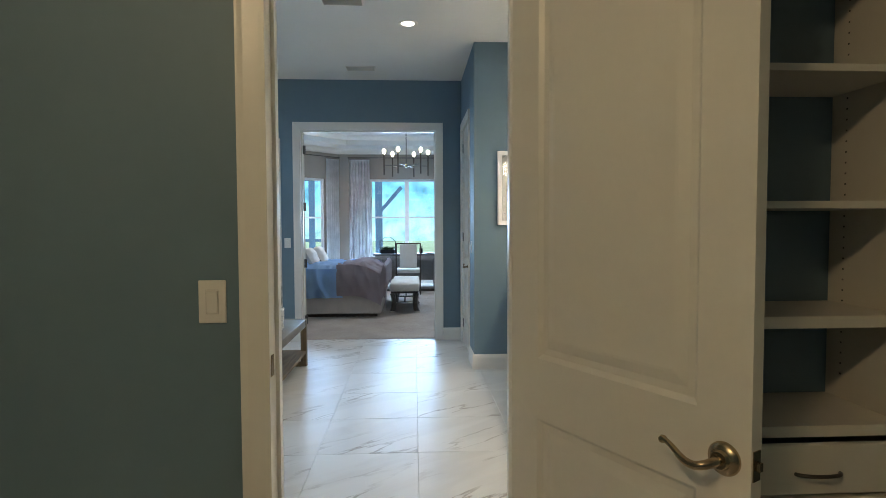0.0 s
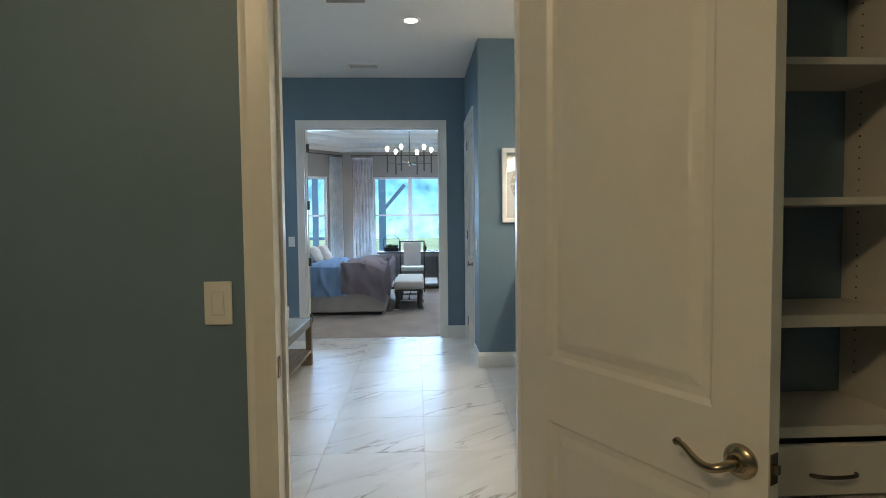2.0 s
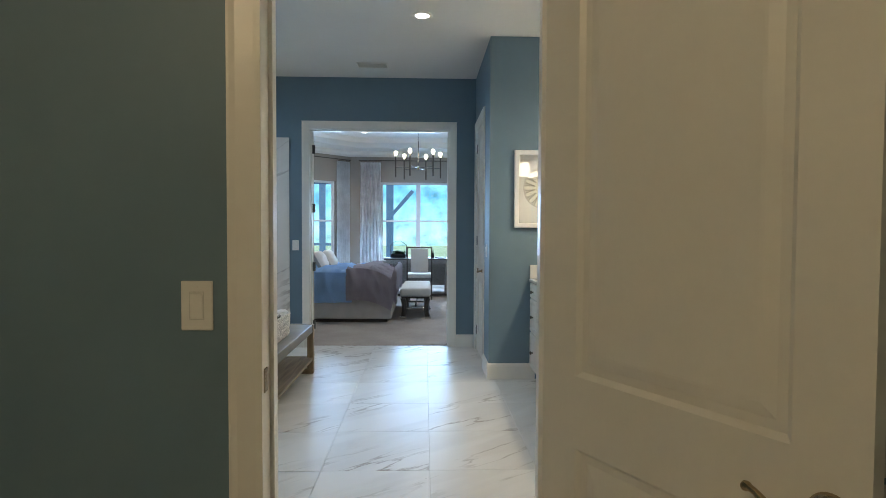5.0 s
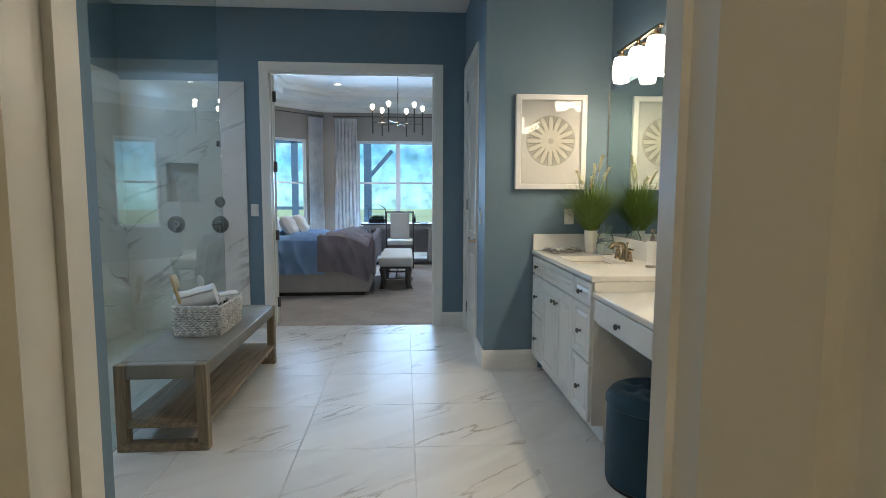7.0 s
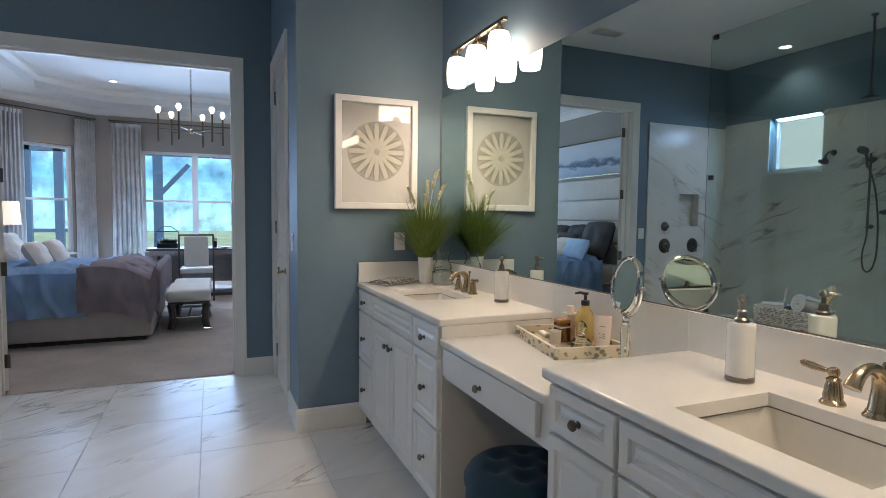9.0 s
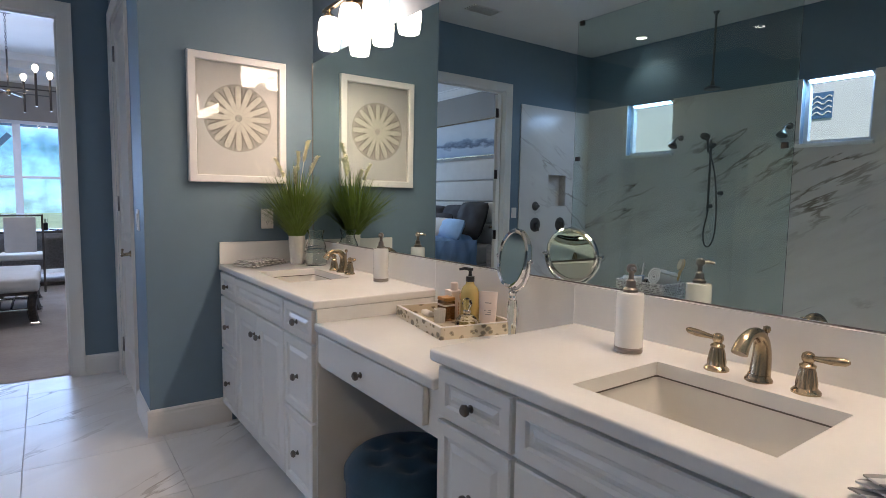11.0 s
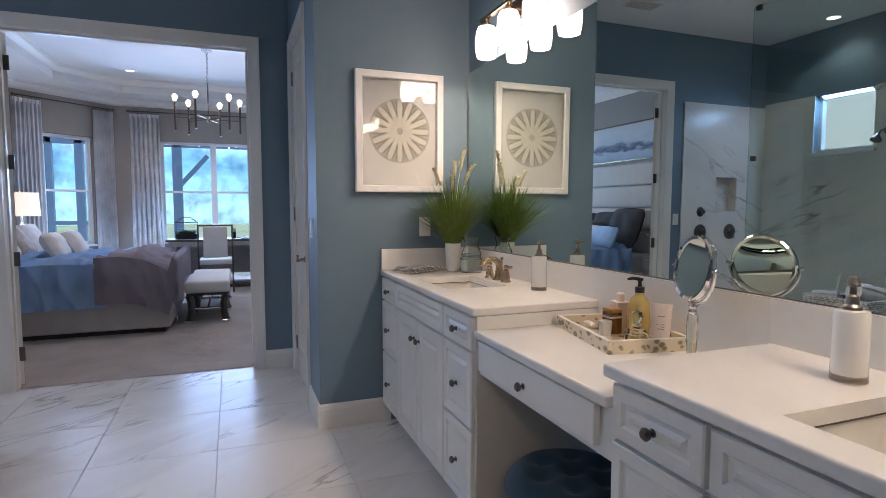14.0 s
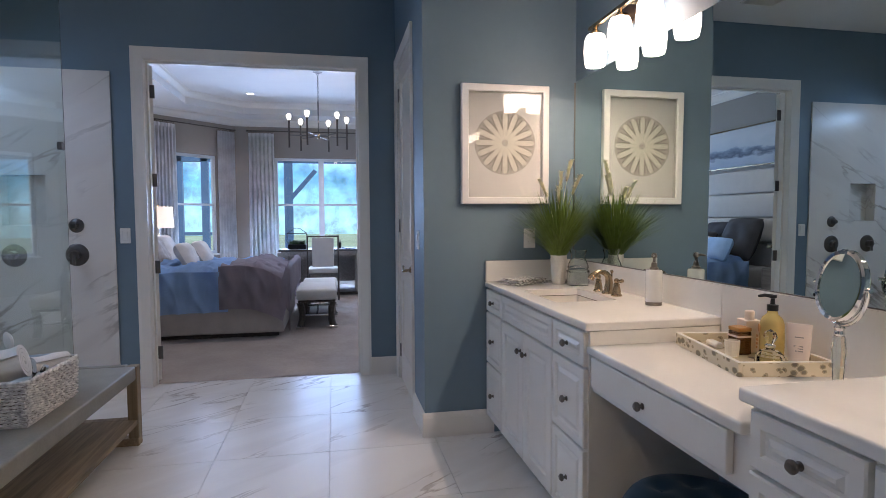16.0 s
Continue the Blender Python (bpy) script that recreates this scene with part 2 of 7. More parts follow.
def lathe(profile, seg=32, axis_at=(0, 0, 0)):
    """Turn (radius, z) pairs about z."""
    bm = bmesh.new()
    rings = []
    for r, z in profile:
        if r < 1e-5:
            rings.append([bm.verts.new((axis_at[0], axis_at[1], axis_at[2] + z))])
        else:
            rings.append([bm.verts.new((axis_at[0] + r * math.cos(2 * math.pi * i / seg), axis_at[1] + r * math.sin(2 * math.pi * i / seg), axis_at[2] + z)) for i in range(seg)])
    for a, b in zip(rings, rings[1:]):
        for i in range(seg):
            j = (i + 1) % seg
            if len(a) == 1 and len(b) > 1:
                bm.faces.new((a[0], b[j], b[i]))
            elif len(b) == 1 and len(a) > 1:
                bm.faces.new((a[i], a[j], b[0]))
            elif len(a) > 1:
                bm.faces.new((a[i], a[j], b[j], b[i]))
    bmesh.ops.recalc_face_normals(bm, faces=bm.faces)
    return bm


def tube(points, radius, seg=10, bm=None, caps=True):
    """A round bar along points; radius is one number or one per point."""
    bm = bm or bmesh.new()
    pts = [Vector(p) for p in points]
    rad = radius if isinstance(radius, (list, tuple)) else [radius] * len(pts)
    rings, side = [], None
    for i, p in enumerate(pts):
        d = (pts[min(i + 1, len(pts) - 1)] - pts[max(i - 1, 0)]).normalized()
        if side is None:
            side = d.orthogonal().normalized()
        side = (side - d * side.dot(d)).normalized()
        up = d.cross(side)
        rings.append([bm.verts.new(p + rad[i] * (side * math.cos(2 * math.pi * k / seg) + up * math.sin(2 * math.pi * k / seg))) for k in range(seg)])
    for a, b in zip(rings, rings[1:]):
        for k in range(seg):
            bm.faces.new((a[k], a[(k + 1) % seg], b[(k + 1) % seg], b[k]))
    if caps:
        bm.faces.new(list(reversed(rings[0])))
        bm.faces.new(rings[-1])
    return bm


def bezier(p0, p1, p2, p3, n=12):
    p0, p1, p2, p3 = map(Vector, (p0, p1, p2, p3))
    return [p0 * (1 - t) ** 3 + p1 * 3 * t * (1 - t) ** 2 + p2 * 3 * t * t * (1 - t) + p3 * t ** 3 for t in (i / n for i in range(n + 1))]


def join(*bms):
    out = bmesh.new()
    for b in bms:
        me = bpy.data.meshes.new("tmp")
        b.to_mesh(me)
        out.from_mesh(me)
        bpy.data.meshes.remove(me)
        b.free()
    return out


def moved(bm, m):
    bmesh.ops.transform(bm, matrix=m, verts=bm.verts)
    return bm


def part(name, bm, material, parent=None, label="", smooth=False, at=None):
    """Link a bmesh as ONE mesh object, under a thing or a part if one is given."""
    me = bpy.data.meshes.new(name)
    bmesh.ops.recalc_face_normals(bm, faces=bm.faces)
    bm.to_mesh(me)
    bm.free()
    me.materials.append(material)
    if smooth:
        for p in me.polygons:
            p.use_smooth = True
        me.set_sharp_from_angle(angle=radians(38))
    ob = new(name, me)
    if parent:
        ob.parent = parent
    if at is not None:
        ob.matrix_basis = at
    if label:
        ob["label"] = label
    return ob


def thing(name, label, category, group="", at=None, kind=""):
    ob = new(name)
    ob.empty_display_size = 0.1
    if at is not None:
        ob.matrix_world = at
    return tagged(ob, label, category, group, kind)


def slab(u0, u1, v0, v1, t, holes=()):
    """A flat wall in the x-z plane from u0 to u1 and v0 to v1, t thick towards +y, with holes (u0, u1, v0, v1) through it."""
    us = sorted({u0, u1, *[h[0] for h in holes], *[h[1] for h in holes]})
    vs = sorted({v0, v1, *[h[2] for h in holes], *[h[3] for h in holes]})
    bm = bmesh.new()
    vert = {}
    faces = []

    def vx(u, v):
        if (u, v) not in vert:
            vert[u, v] = bm.verts.new((u, 0, v))
        return vert[u, v]

    for a, b in zip(us, us[1:]):
        for c, d in zip(vs, vs[1:]):
            mu, mv = (a + b) / 2, (c + d) / 2
            if any(h[0] < mu < h[1] and h[2] < mv < h[3] for h in holes):
                continue
            faces.append(bm.faces.new((vx(a, c), vx(b, c), vx(b, d), vx(a, d))))
    ret = bmesh.ops.extrude_face_region(bm, geom=faces)
    bmesh.ops.translate(bm, vec=(0, t, 0), verts=[g for g in ret["geom"] if isinstance(g, bmesh.types.BMVert)])
    bmesh.ops.recalc_face_normals(bm, faces=bm.faces)
    return bm


def wall(name, bm, material, m, label):
    ob = part(name, moved(bm, m), material)
    return tagged(ob, label, "wall", kind="structure")


# Room measures
HB = 3.12                # bedroom soffit
H = 3.04                 # bathroom and closet ceiling
XL, XR = -2.55, 1.612    # bathroom's long walls
Y0, Y1 = 1.975, 2.10     # closet wall, both faces
YW, YB = 6.845, 6.97     # bedroom wall, both faces
XA, YA = 0.69, 5.46      # corner of the toilet room
XN, YN = -0.85, 3.17     # corner of the block beside the closet door
BY, BX0, BX1 = 13.30, -2.72, 2.9   # bedroom's window wall, headboard wall and the wall opposite
D0, D1 = -0.305, 0.44    # closet doorway
G0, G1 = -1.18, 0.39     # bedroom doorway
# turned frames: slab's x runs along the wall, slab's +y goes into it
FACE_MY = pose(0, 0, 0)                     # wall seen from -y
FACE_PX = pose(0, 0, 0, 0, 0, 90)           # x -> +y, y -> -x : wall seen from +x
FACE_MX = pose(0, 0, 0, 0, 0, -90)          # x -> -y, y -> +x : wall seen from -x

# ---- structure: walls ----
T = Matrix.Translation
wall("wall_closet_front", slab(-1.25, XA + 1.26, 0, H, Y1 - Y0, [(D0 - 0.02, D1 + 0.02, 0, 2.46)]), PAINT, T((0, Y0, 0)), "grey-blue painted closet wall with a doorway")
wall("wall_closet_left", slab(-1.8, 1.975, 0, H, 0.12), PAINT, T((-1.25, 0, 0)) @ FACE_PX, "grey-blue painted side wall of the closet")
wall("wall_closet_right", slab(-1.975, 1.8, 0, H, 0.12), PAINT, T((1.95, 0, 0)) @ FACE_MX, "grey-blue painted closet wall behind the shelves")
wall("wall_closet_back", slab(-1.95, 1.25, 0, H, 0.12), PAINT, T((0, -1.8, 0)) @ pose(0, 0, 0, 0, 0, 180), "grey-blue painted back wall of the closet")
wall("wall_block_side", slab(Y1, YN, 0, H, 0.12), PAINT, T((XN, 0, 0)) @ FACE_PX, "grey-blue painted wall beside the closet door")
wall("wall_block_shower", slab(-XN + 0.12, -XL, 0, H, 0.12), PAINT, T((0, YN, 0)) @ pose(0, 0, 0, 0, 0, 180), "grey-blue painted end wall of the shower")
WA, WB = (5.71, 6.28, 1.83, 2.40), (3.94, 4.47, 1.83, 2.40)
wall("wall_shower_outer", slab(Y1, YB, 0, H, 0.16, [WA, WB]), PAINT, T((XL, 0, 0)) @ FACE_PX, "grey-blue painted outer wall with two small high windows")
wall("wall_vanity", slab(-YA - 0.12, -Y1, 0, H, 0.12), PAINT, T((XR, 0, 0)) @ FACE_MX, "grey-blue painted wall behind the mirror and vanity")
wall("wall_picture", slab(XA, XR, 0, H, 0.12), PAINT, T((0, YA, 0)), "grey-blue painted wall with the framed shell print")
WC0, WC1 = 5.93, 6.72
wall("wall_toilet_room", slab(-YW, -YA - 0.12, 0, H, 0.12, [(-WC1, -WC0, 0, 2.455)]), PAINT, T((XA, 0, 0)) @ FACE_MX, "grey-blue painted wall with the narrow toilet room door")
wall("wall_bedroom_door", slab(XL - 0.3, XA + 0.12, 0, H, YB - YW - 0.004, [(G0 - 0.02, G1 + 0.02, 0, 2.485), (-2.155, -1.855, 1.24, 1.605)]), PAINT, T((0, YW, 0)), "blue painted wall with the wide bedroom doorway")
wall("wall_bedroom_inside", slab(BX0, BX1, 0, HB, 0.004, [(G0 - 0.02, G1 + 0.02, 0, 2.485), (-2.2, -1.8, 1.2, 1.65)]), GREIGE, T((0, YB - 0.004, 0)), "greige painted bedroom face of the doorway wall")
# bedroom with a splayed bay
SP = 1.12
wall("wall_headboard", slab(YB, BY - SP, 0, HB, 0.14), GREIGE, T((BX0, 0, 0)) @ FACE_PX, "greige painted wall behind the bed")
WIN1 = (-0.89, 0.84, 0.66, 2.43)
wall("wall_window", slab(BX0 + SP, BX1 - SP, 0, HB, 0.16, [WIN1]), GREIGE, T((0, BY, 0)), "greige painted bedroom wall with a pair of sash windows")
LSP = SP * math.sqrt(2)
WIN2 = (LSP / 2 - 0.42, LSP / 2 + 0.42, 0.66, 2.42)
SPLAY = T((BX0, BY - SP, 0)) @ pose(0, 0, 0, 0, 0, 45)
wall("wall_bay_splay", slab(0, LSP, 0, HB, 0.16, [WIN2]), GREIGE, SPLAY, "greige painted splayed bay wall with a sash window")
SPLAY2 = T((BX1 - SP, BY, 0)) @ pose(0, 0, 0, 0, 0, -45)
wall("wall_bay_splay_far", slab(0, LSP, 0, HB, 0.16, [WIN2]), GREIGE, SPLAY2, "greige painted splayed bay wall opposite the bed")
wall("wall_bedroom_side", slab(-BY + SP, -YB, 0, HB, 0.14), GREIGE, T((BX1, 0, 0)) @ FACE_MX, "greige painted bedroom side wall")

# ---- floors and ceilings ----
tagged(part("floor_slab", box(XL - 0.2, 1.97, -1.85, 6.93, -0.12, -0.006), GROUT), "grey grout bed under the floor tiles", "floor", kind="structure")
bm = bmesh.new()
GX, GY = 260, 300
for i in range(GX + 1):
    for j in range(GY + 1):
        x, y = BX0 - 0.1 + (BX1 - BX0 + 0.2) * i / GX, 6.915 + (BY + 0.1 - 6.915) * j / GY
        bm.verts.new((x, y, 0.004 + 0.004 * noise.noise((x * 9, y * 9, 0)) + random.uniform(-0.0025, 0.0025)))
bm.verts.ensure_lookup_table()
for i in range(GX):
    for j in range(GY):
        a = i * (GY + 1) + j
        bm.faces.new([bm.verts[k] for k in (a, a + GY + 1, a + GY + 2, a + 1)])
tagged(part("floor_carpet", bm, CARPET, smooth=True), "beige cut-pile carpet on the bedroom floor", "carpet", kind="structure")
tagged(part("floor_bedroom", box(BX0 - 0.15, BX1 + 0.15, 6.93, BY + 0.16, -0.12, -0.01), GROUT), "concrete slab under the bedroom carpet", "floor", kind="structure")
tagged(part("ceiling_bathroom", box(XL - 0.2, 1.97, Y1, 6.93, H, H + 0.1), CEIL), "white textured bathroom ceiling", "ceiling", kind="structure")
tagged(part("ceiling_closet", box(-1.38, 2.07, -1.92, Y1, H, H + 0.1), CEIL), "white closet ceiling", "ceiling", kind="structure")


def octagon(inset, z):
    x0, x1, y0, y1 = BX0 + inset, BX1 - inset, YB + inset, BY - inset
    c = SP - inset * (2 - math.sqrt(2))
    return [(x0, y0, z), (x1, y0, z), (x1, y1 - c, z), (x1 - c, y1, z), (x0 + c, y1, z), (x0, y1 - c, z)]


def ring_strip(rows):
    """Faces between closed rows of equal length."""
    bm = bmesh.new()
    vr = [[bm.verts.new(p) for p in r] for r in rows]
    for a, b in zip(vr, vr[1:]):
        for i in range(len(a)):
            j = (i + 1) % len(a)
            bm.faces.new((a[i], a[j], b[j], b[i]))
    return bm, vr


TRAY = 3.33
bm, vr = ring_strip([octagon(-0.16, HB), octagon(0.62, HB), octagon(0.62, HB + 0.02), octagon(0.60, TRAY), octagon(-0.16, TRAY + 0.1)])
bm2 = bmesh.new()
bm2.faces.new([bm2.verts.new(p) for p in octagon(0.60, TRAY)])
tagged(part("ceiling_bedroom", join(bm, bm2), CEIL), "white tray ceiling of the bedroom", "ceiling", kind="structure")


def crown(inset, z, size):
    rows = [octagon(inset + a * size, z + b * size) for a, b in ((0, -1), (0.08, -1), (0.1, -0.86), (0.3, -0.72), (0.5, -0.42), (0.62, -0.2), (0.86, -0.1), (0.9, -0.02), (1.0, 0), (0, 0))]
    return ring_strip(rows)[0]


tagged(part("trim_crown_wall", crown(0.002, HB - 0.001, 0.12), TRIM, smooth=True), "white crown moulding round the bedroom walls", "moulding", kind="structure")
tagged(part("trim_crown_tray", crown(0.602, TRAY - 0.001, 0.11), TRIM, smooth=True), "white crown moulding inside the tray ceiling", "moulding", kind="structure")


def casing(name, width, height, w, t, label):
    """Flat stepped door casing round an opening, in the x-z plane, proud towards -y."""
    bm = bmesh.new()
    prof = ((0, 0), (0, t * 0.6), (w * 0.2, t * 0.75), (w * 0.75, t), (w * 0.92, t * 1.25), (w, t * 1.25), (w, 0))
    path = [((0, 0), (-1, 0)), ((0, height), (-1, 1)), ((width, height), (1, 1)), ((width, 0), (1, 0))]
    rows = [[bm.verts.new((p[0] + d[0] * a, -b, p[1] + d[1] * a)) for a, b in prof] for p, d in path]
    for r, q in zip(rows, rows[1:]):
        for i in range(len(prof) - 1):
            bm.faces.new((r[i], r[i + 1], q[i + 1], q[i]))
    for r in (rows[0], rows[-1]):
        bm.faces.new(r)
    ob = part(name, bm, TRIM)
    return tagged(ob, label, "door casing", kind="structure")


def jamb(name, x0, x1, h, y0, y1, label, m=None):
    """Lining boards of a doorway with a stop bead."""
    bm = bmesh.new()
    for b in ((x0 - 0.02, x0, y0, y1, 0, h + 0.02), (x1, x1 + 0.02, y0, y1, 0, h + 0.02), (x0, x1, y0, y1, h, h + 0.02)):
        bm_box(bm, *b)
    ys = (y0 + y1) / 2
    for b in ((x0, x0 + 0.012, ys, ys + 0.035, 0, h), (x1 - 0.012, x1, ys, ys + 0.035, 0, h), (x0 + 0.012, x1 - 0.012, ys, ys + 0.035, h - 0.012, h)):
        bm_box(bm, *b)
    ob = part(name, moved(bm, m) if m else bm, TRIM)
    return tagged(ob, label, "door frame", kind="structure")


CW, CT = 0.083, 0.014
casing("trim_closet_inside", D1 - D0, 2.445, CW, CT, "white casing round the closet doorway").matrix_world = T((D0, Y0, 0))
casing("trim_closet_bath", D1 - D0, 2.445, CW, CT, "white casing on the bathroom side of the closet doorway").matrix_world = T((D1, Y1, 0)) @ pose(0, 0, 0, 0, 0, 180)
jamb("door_frame_closet", D0, D1, 2.44, Y0 - 0.001, Y1 + 0.001, "white lining of the closet doorway")
casing("trim_bedroom", G1 - G0, 2.468, CW, CT, "white casing round the bedroom doorway").matrix_world = T((G0, YW, 0))
casing("trim_bedroom_inside", G1 - G0, 2.468, CW, CT, "white casing on the bedroom side").matrix_world = T((G1, YB, 0)) @ pose(0, 0, 0, 0, 0, 180)
jamb("door_frame_bedroom", G0, G1, 2.463, YW - 0.001, YB + 0.001, "white lining of the bedroom doorway")
casing("trim_toilet_room", WC1 - WC0, 2.445, CW * 0.85, CT, "white casing round the toilet room door").matrix_world = T((XA, WC1, 0)) @ FACE_MX
jamb("door_frame_toilet", -WC1 + 0.02, -WC0 - 0.02, 2.435, 0.001, 0.119, "white lining of the toilet room door", T((XA, 0, 0)) @ FACE_MX)


def baseboard(name, x0, x1, m, label="white baseboard along the wall", h=0.143):
    bm = bmesh.new()
    prof = ((0, 0), (-0.015, 0), (-0.015, h - 0.03), (-0.012, h - 0.02), (-0.012, h - 0.012), (-0.006, h), (0, h))
    rows = [[bm.verts.new((x, a, z)) for a, z in prof] for x in (x0, x1)]
    for i in range(len(prof)):
        j = (i + 1) % len(prof)
        bm.faces.new((rows[0][i], rows[0][j], rows[1][j], rows[1][i]))
    bm.faces.new(rows[0]), bm.faces.new(rows[1])
    return tagged(part(name, moved(bm, m), TRIM), label, "baseboard", kind="structure")


baseboard("baseboard_picture", XA - 0.015, 1.105, T((0, YA, 0)))
baseboard("baseboard_corner", -WC0 + 0.072, -YA, T((XA, 0, 0)) @ FACE_MX)
baseboard("baseboard_alcove", G1 + 0.084, XA, T((0, YW, 0)))
baseboard("baseboard_door", -1.405, G0 - 0.084, T((0, YW, 0)))
baseboard("baseboard_block", Y1, YN, T((XN, 0, 0)) @ FACE_PX)
baseboard("baseboard_closet", -1.25, D0 - 0.084, T((0, Y0, 0)))
baseboard("baseboard_window", BX0 + SP, BX1 - SP, T((0, BY, 0)))
baseboard("baseboard_bay", 0, LSP, SPLAY)
baseboard("baseboard_headboard", YB, BY - SP, T((BX0, 0, 0)) @ FACE_PX)
baseboard("baseboard_bedroom", -BX1, -G1 - 0.084, T((0, YB, 0)) @ pose(0, 0, 0, 0, 0, 180))

# ---- shower tile, windows ----
TT = 2.362
NICHE = (-2.155, -1.855, 1.24, 1.605)
w = tagged(part("tile_panel_valve", moved(slab(XL, -1.405, 0, TT, 0.012, [NICHE]), T((0, YW - 0.012, 0))), WALLTILE), "white marble tile panel with a recessed niche", "wall tile", kind="structure")
bm = bmesh.new()
for b in ((-2.151, -1.859, YW + 0.085, YW + 0.1, 1.244, 1.601), (-2.154, -2.151, YW - 0.011, YW + 0.1, 1.241, 1.604), (-1.859, -1.856, YW - 0.011, YW + 0.1, 1.241, 1.604), (-2.151, -1.859, YW - 0.011, YW + 0.1, 1.241, 1.244), (-2.151, -1.859, YW - 0.011, YW + 0.1, 1.601, 1.604)):
    bm_box(bm, *b)
tagged(part("niche_lining", bm, NICHETILE), "marble-lined shelf niche in the shower wall", "niche", kind="structure")
tagged(part("tile_panel_outer", moved(slab(YN + 0.012, YW - 0.012, 0, TT - 0.025, 0.012, [WA, WB]), T((XL + 0.012, 0, 0)) @ FACE_PX), WALLTILE_SIDE), "white marble tile wall of the shower with brown-grey veins", "wall tile", kind="structure")
tagged(part("tile_panel_end", box(XL, XN - 0.14, YN, YN + 0.012, 0, TT), WALLTILE), "white marble tile on the shower's end wall", "wall tile", kind="structure")


def sash_window(name, w, h, m, label, mullions=(), rail=True, fr=0.05):
    """A window in the x-z plane from the origin, looking out to +y, with frame, sill, sashes and panes."""
    win = thing(name, label, "window", at=m, kind="structure")
    bm = bmesh.new()
    for b in ((0, fr, 0.06, 0.12, 0, h), (w - fr, w, 0.06, 0.12, 0, h), (fr, w - fr, 0.06, 0.12, 0, fr), (fr, w - fr, 0.06, 0.12, h - fr, h)):
        bm_box(bm, *b)
    part("window_frame", bm, VINYL, win)
    xs = [0, *mullions, w]
    for mx in mullions:
        part("mullion", box(mx - 0.05, mx + 0.05, 0.05, 0.13, fr, h - fr, 0.004), VINYL, win)
    for a, b in zip(xs, xs[1:]):
        a, b = (a + fr if a == 0 else a + 0.05), (b - fr if b == w else b - 0.05)
        if rail:
            part("meeting_rail", box(a, b, 0.065, 0.105, h * 0.5 - 0.02, h * 0.5 + 0.02, 0.003), VINYL, win)
            spans = ((fr, h * 0.5 - 0.02), (h * 0.5 + 0.02, h - fr))
        else:
            spans = ((fr, h - fr),)
        for c, d in spans:
            p = part("pane", box(a, b, 0.088, 0.092, c, d), WINGLASS, win)
            p.visible_shadow = False
    part("window_sill", box(-0.03, w + 0.03, -0.05, 0.06, -0.03, 0.0, 0.006), TRIM, win)
    return win


sash_window("window_1", WIN1[1] - WIN1[0], WIN1[3] - WIN1[2], T((WIN1[0], BY, WIN1[2])), "pair of white double-hung windows behind the desk", (0.86,))
sash_window("window_2", 0.84, WIN2[3] - WIN2[2], SPLAY @ T((WIN2[0], 0, WIN2[2])), "white double-hung window in the splayed bay wall")
sash_window("window_5", 0.84, WIN2[3] - WIN2[2], SPLAY2 @ T((WIN2[0], 0, WIN2[2])), "white double-hung window in the far splayed wall")
sash_window("window_3", 0.57, 0.57, T((XL, WA[0], 1.83)) @ FACE_PX, "small square high window in the shower", rail=False, fr=0.035)
sash_window("window_4", 0.53, 0.57, T((XL, WB[0], 1.83)) @ FACE_PX, "small square high window near the shower entry", rail=False, fr=0.035)

# ---- doors ----


def leaf(w, h, t, panels):
    """A moulded door leaf in the x-z plane, with recessed and raised panels (x0, x1, z0, z1) on both faces."""
    bm = slab(0, w, 0, h, t, panels)
    bm = moved(bm, T((0, -t / 2, 0)))
    for x0, x1, z0, z1 in panels:
        for s in (-1, 1):
            steps = ((0, t / 2), (0.012, t / 2 - 0.011), (0.03, t / 2 - 0.012), (0.055, t / 2 - 0.004), (0.062, t / 2 - 0.003))
            rows = [[bm.verts.new((a, s * d, b)) for a, b in ((x0 + i, z0 + i), (x1 - i, z0 + i), (x1 - i, z1 - i), (x0 + i, z1 - i))] for i, d in steps]
            for p, q in zip(rows, rows[1:]):
                for k in range(4):
                    bm.faces.new((p[k], p[(k + 1) % 4], q[(k + 1) % 4], q[k]))
            bm.faces.new(rows[-1])
    bmesh.ops.remove_doubles(bm, verts=bm.verts, dist=0.0002)
    return bm


def lever(parent, x, z, side, t, flip=1):
    """A scrolled nickel lever on a round rose; side is -1 or 1 in y."""
    y = side * t / 2
    rose = lathe([(0, 0.022), (0.017, 0.022), (0.02, 0.014), (0.030, 0.010), (0.034, 0.004), (0.034, 0), (0, 0)], 28)
    h = part("lever_handle", moved(rose, T((x, y, z)) @ pose(0, 0, 0, -90 * side, 0, 0)), NICKEL, parent, "brushed nickel lever handle", True)
    k = flip
    pts = bezier((x, y, z), (x, y + side * 0.06, z), (x + k * 0.02, y + side * 0.062, z - 0.014), (x + k * 0.045, y + side * 0.058, z - 0.010), 8)
    pts += bezier((x + k * 0.045, y + side * 0.058, z - 0.010), (x + k * 0.07, y + side * 0.054, z - 0.006), (x + k * 0.085, y + side * 0.052, z + 0.016), (x + k * 0.106, y + side * 0.05, z + 0.015), 10)[1:]
    n = len(pts)
    part("lever", join(tube(pts, [0.0105 - 0.0045 * min(1, i / (n * 0.8)) for i in range(n)], 12), moved(lathe([(0, -0.009), (0.007, -0.006), (0.009, 0), (0.007, 0.006), (0, 0.009)], 14), T(pts[-1]) @ pose(0, 0, 0, 90))), NICKEL, h, smooth=True)


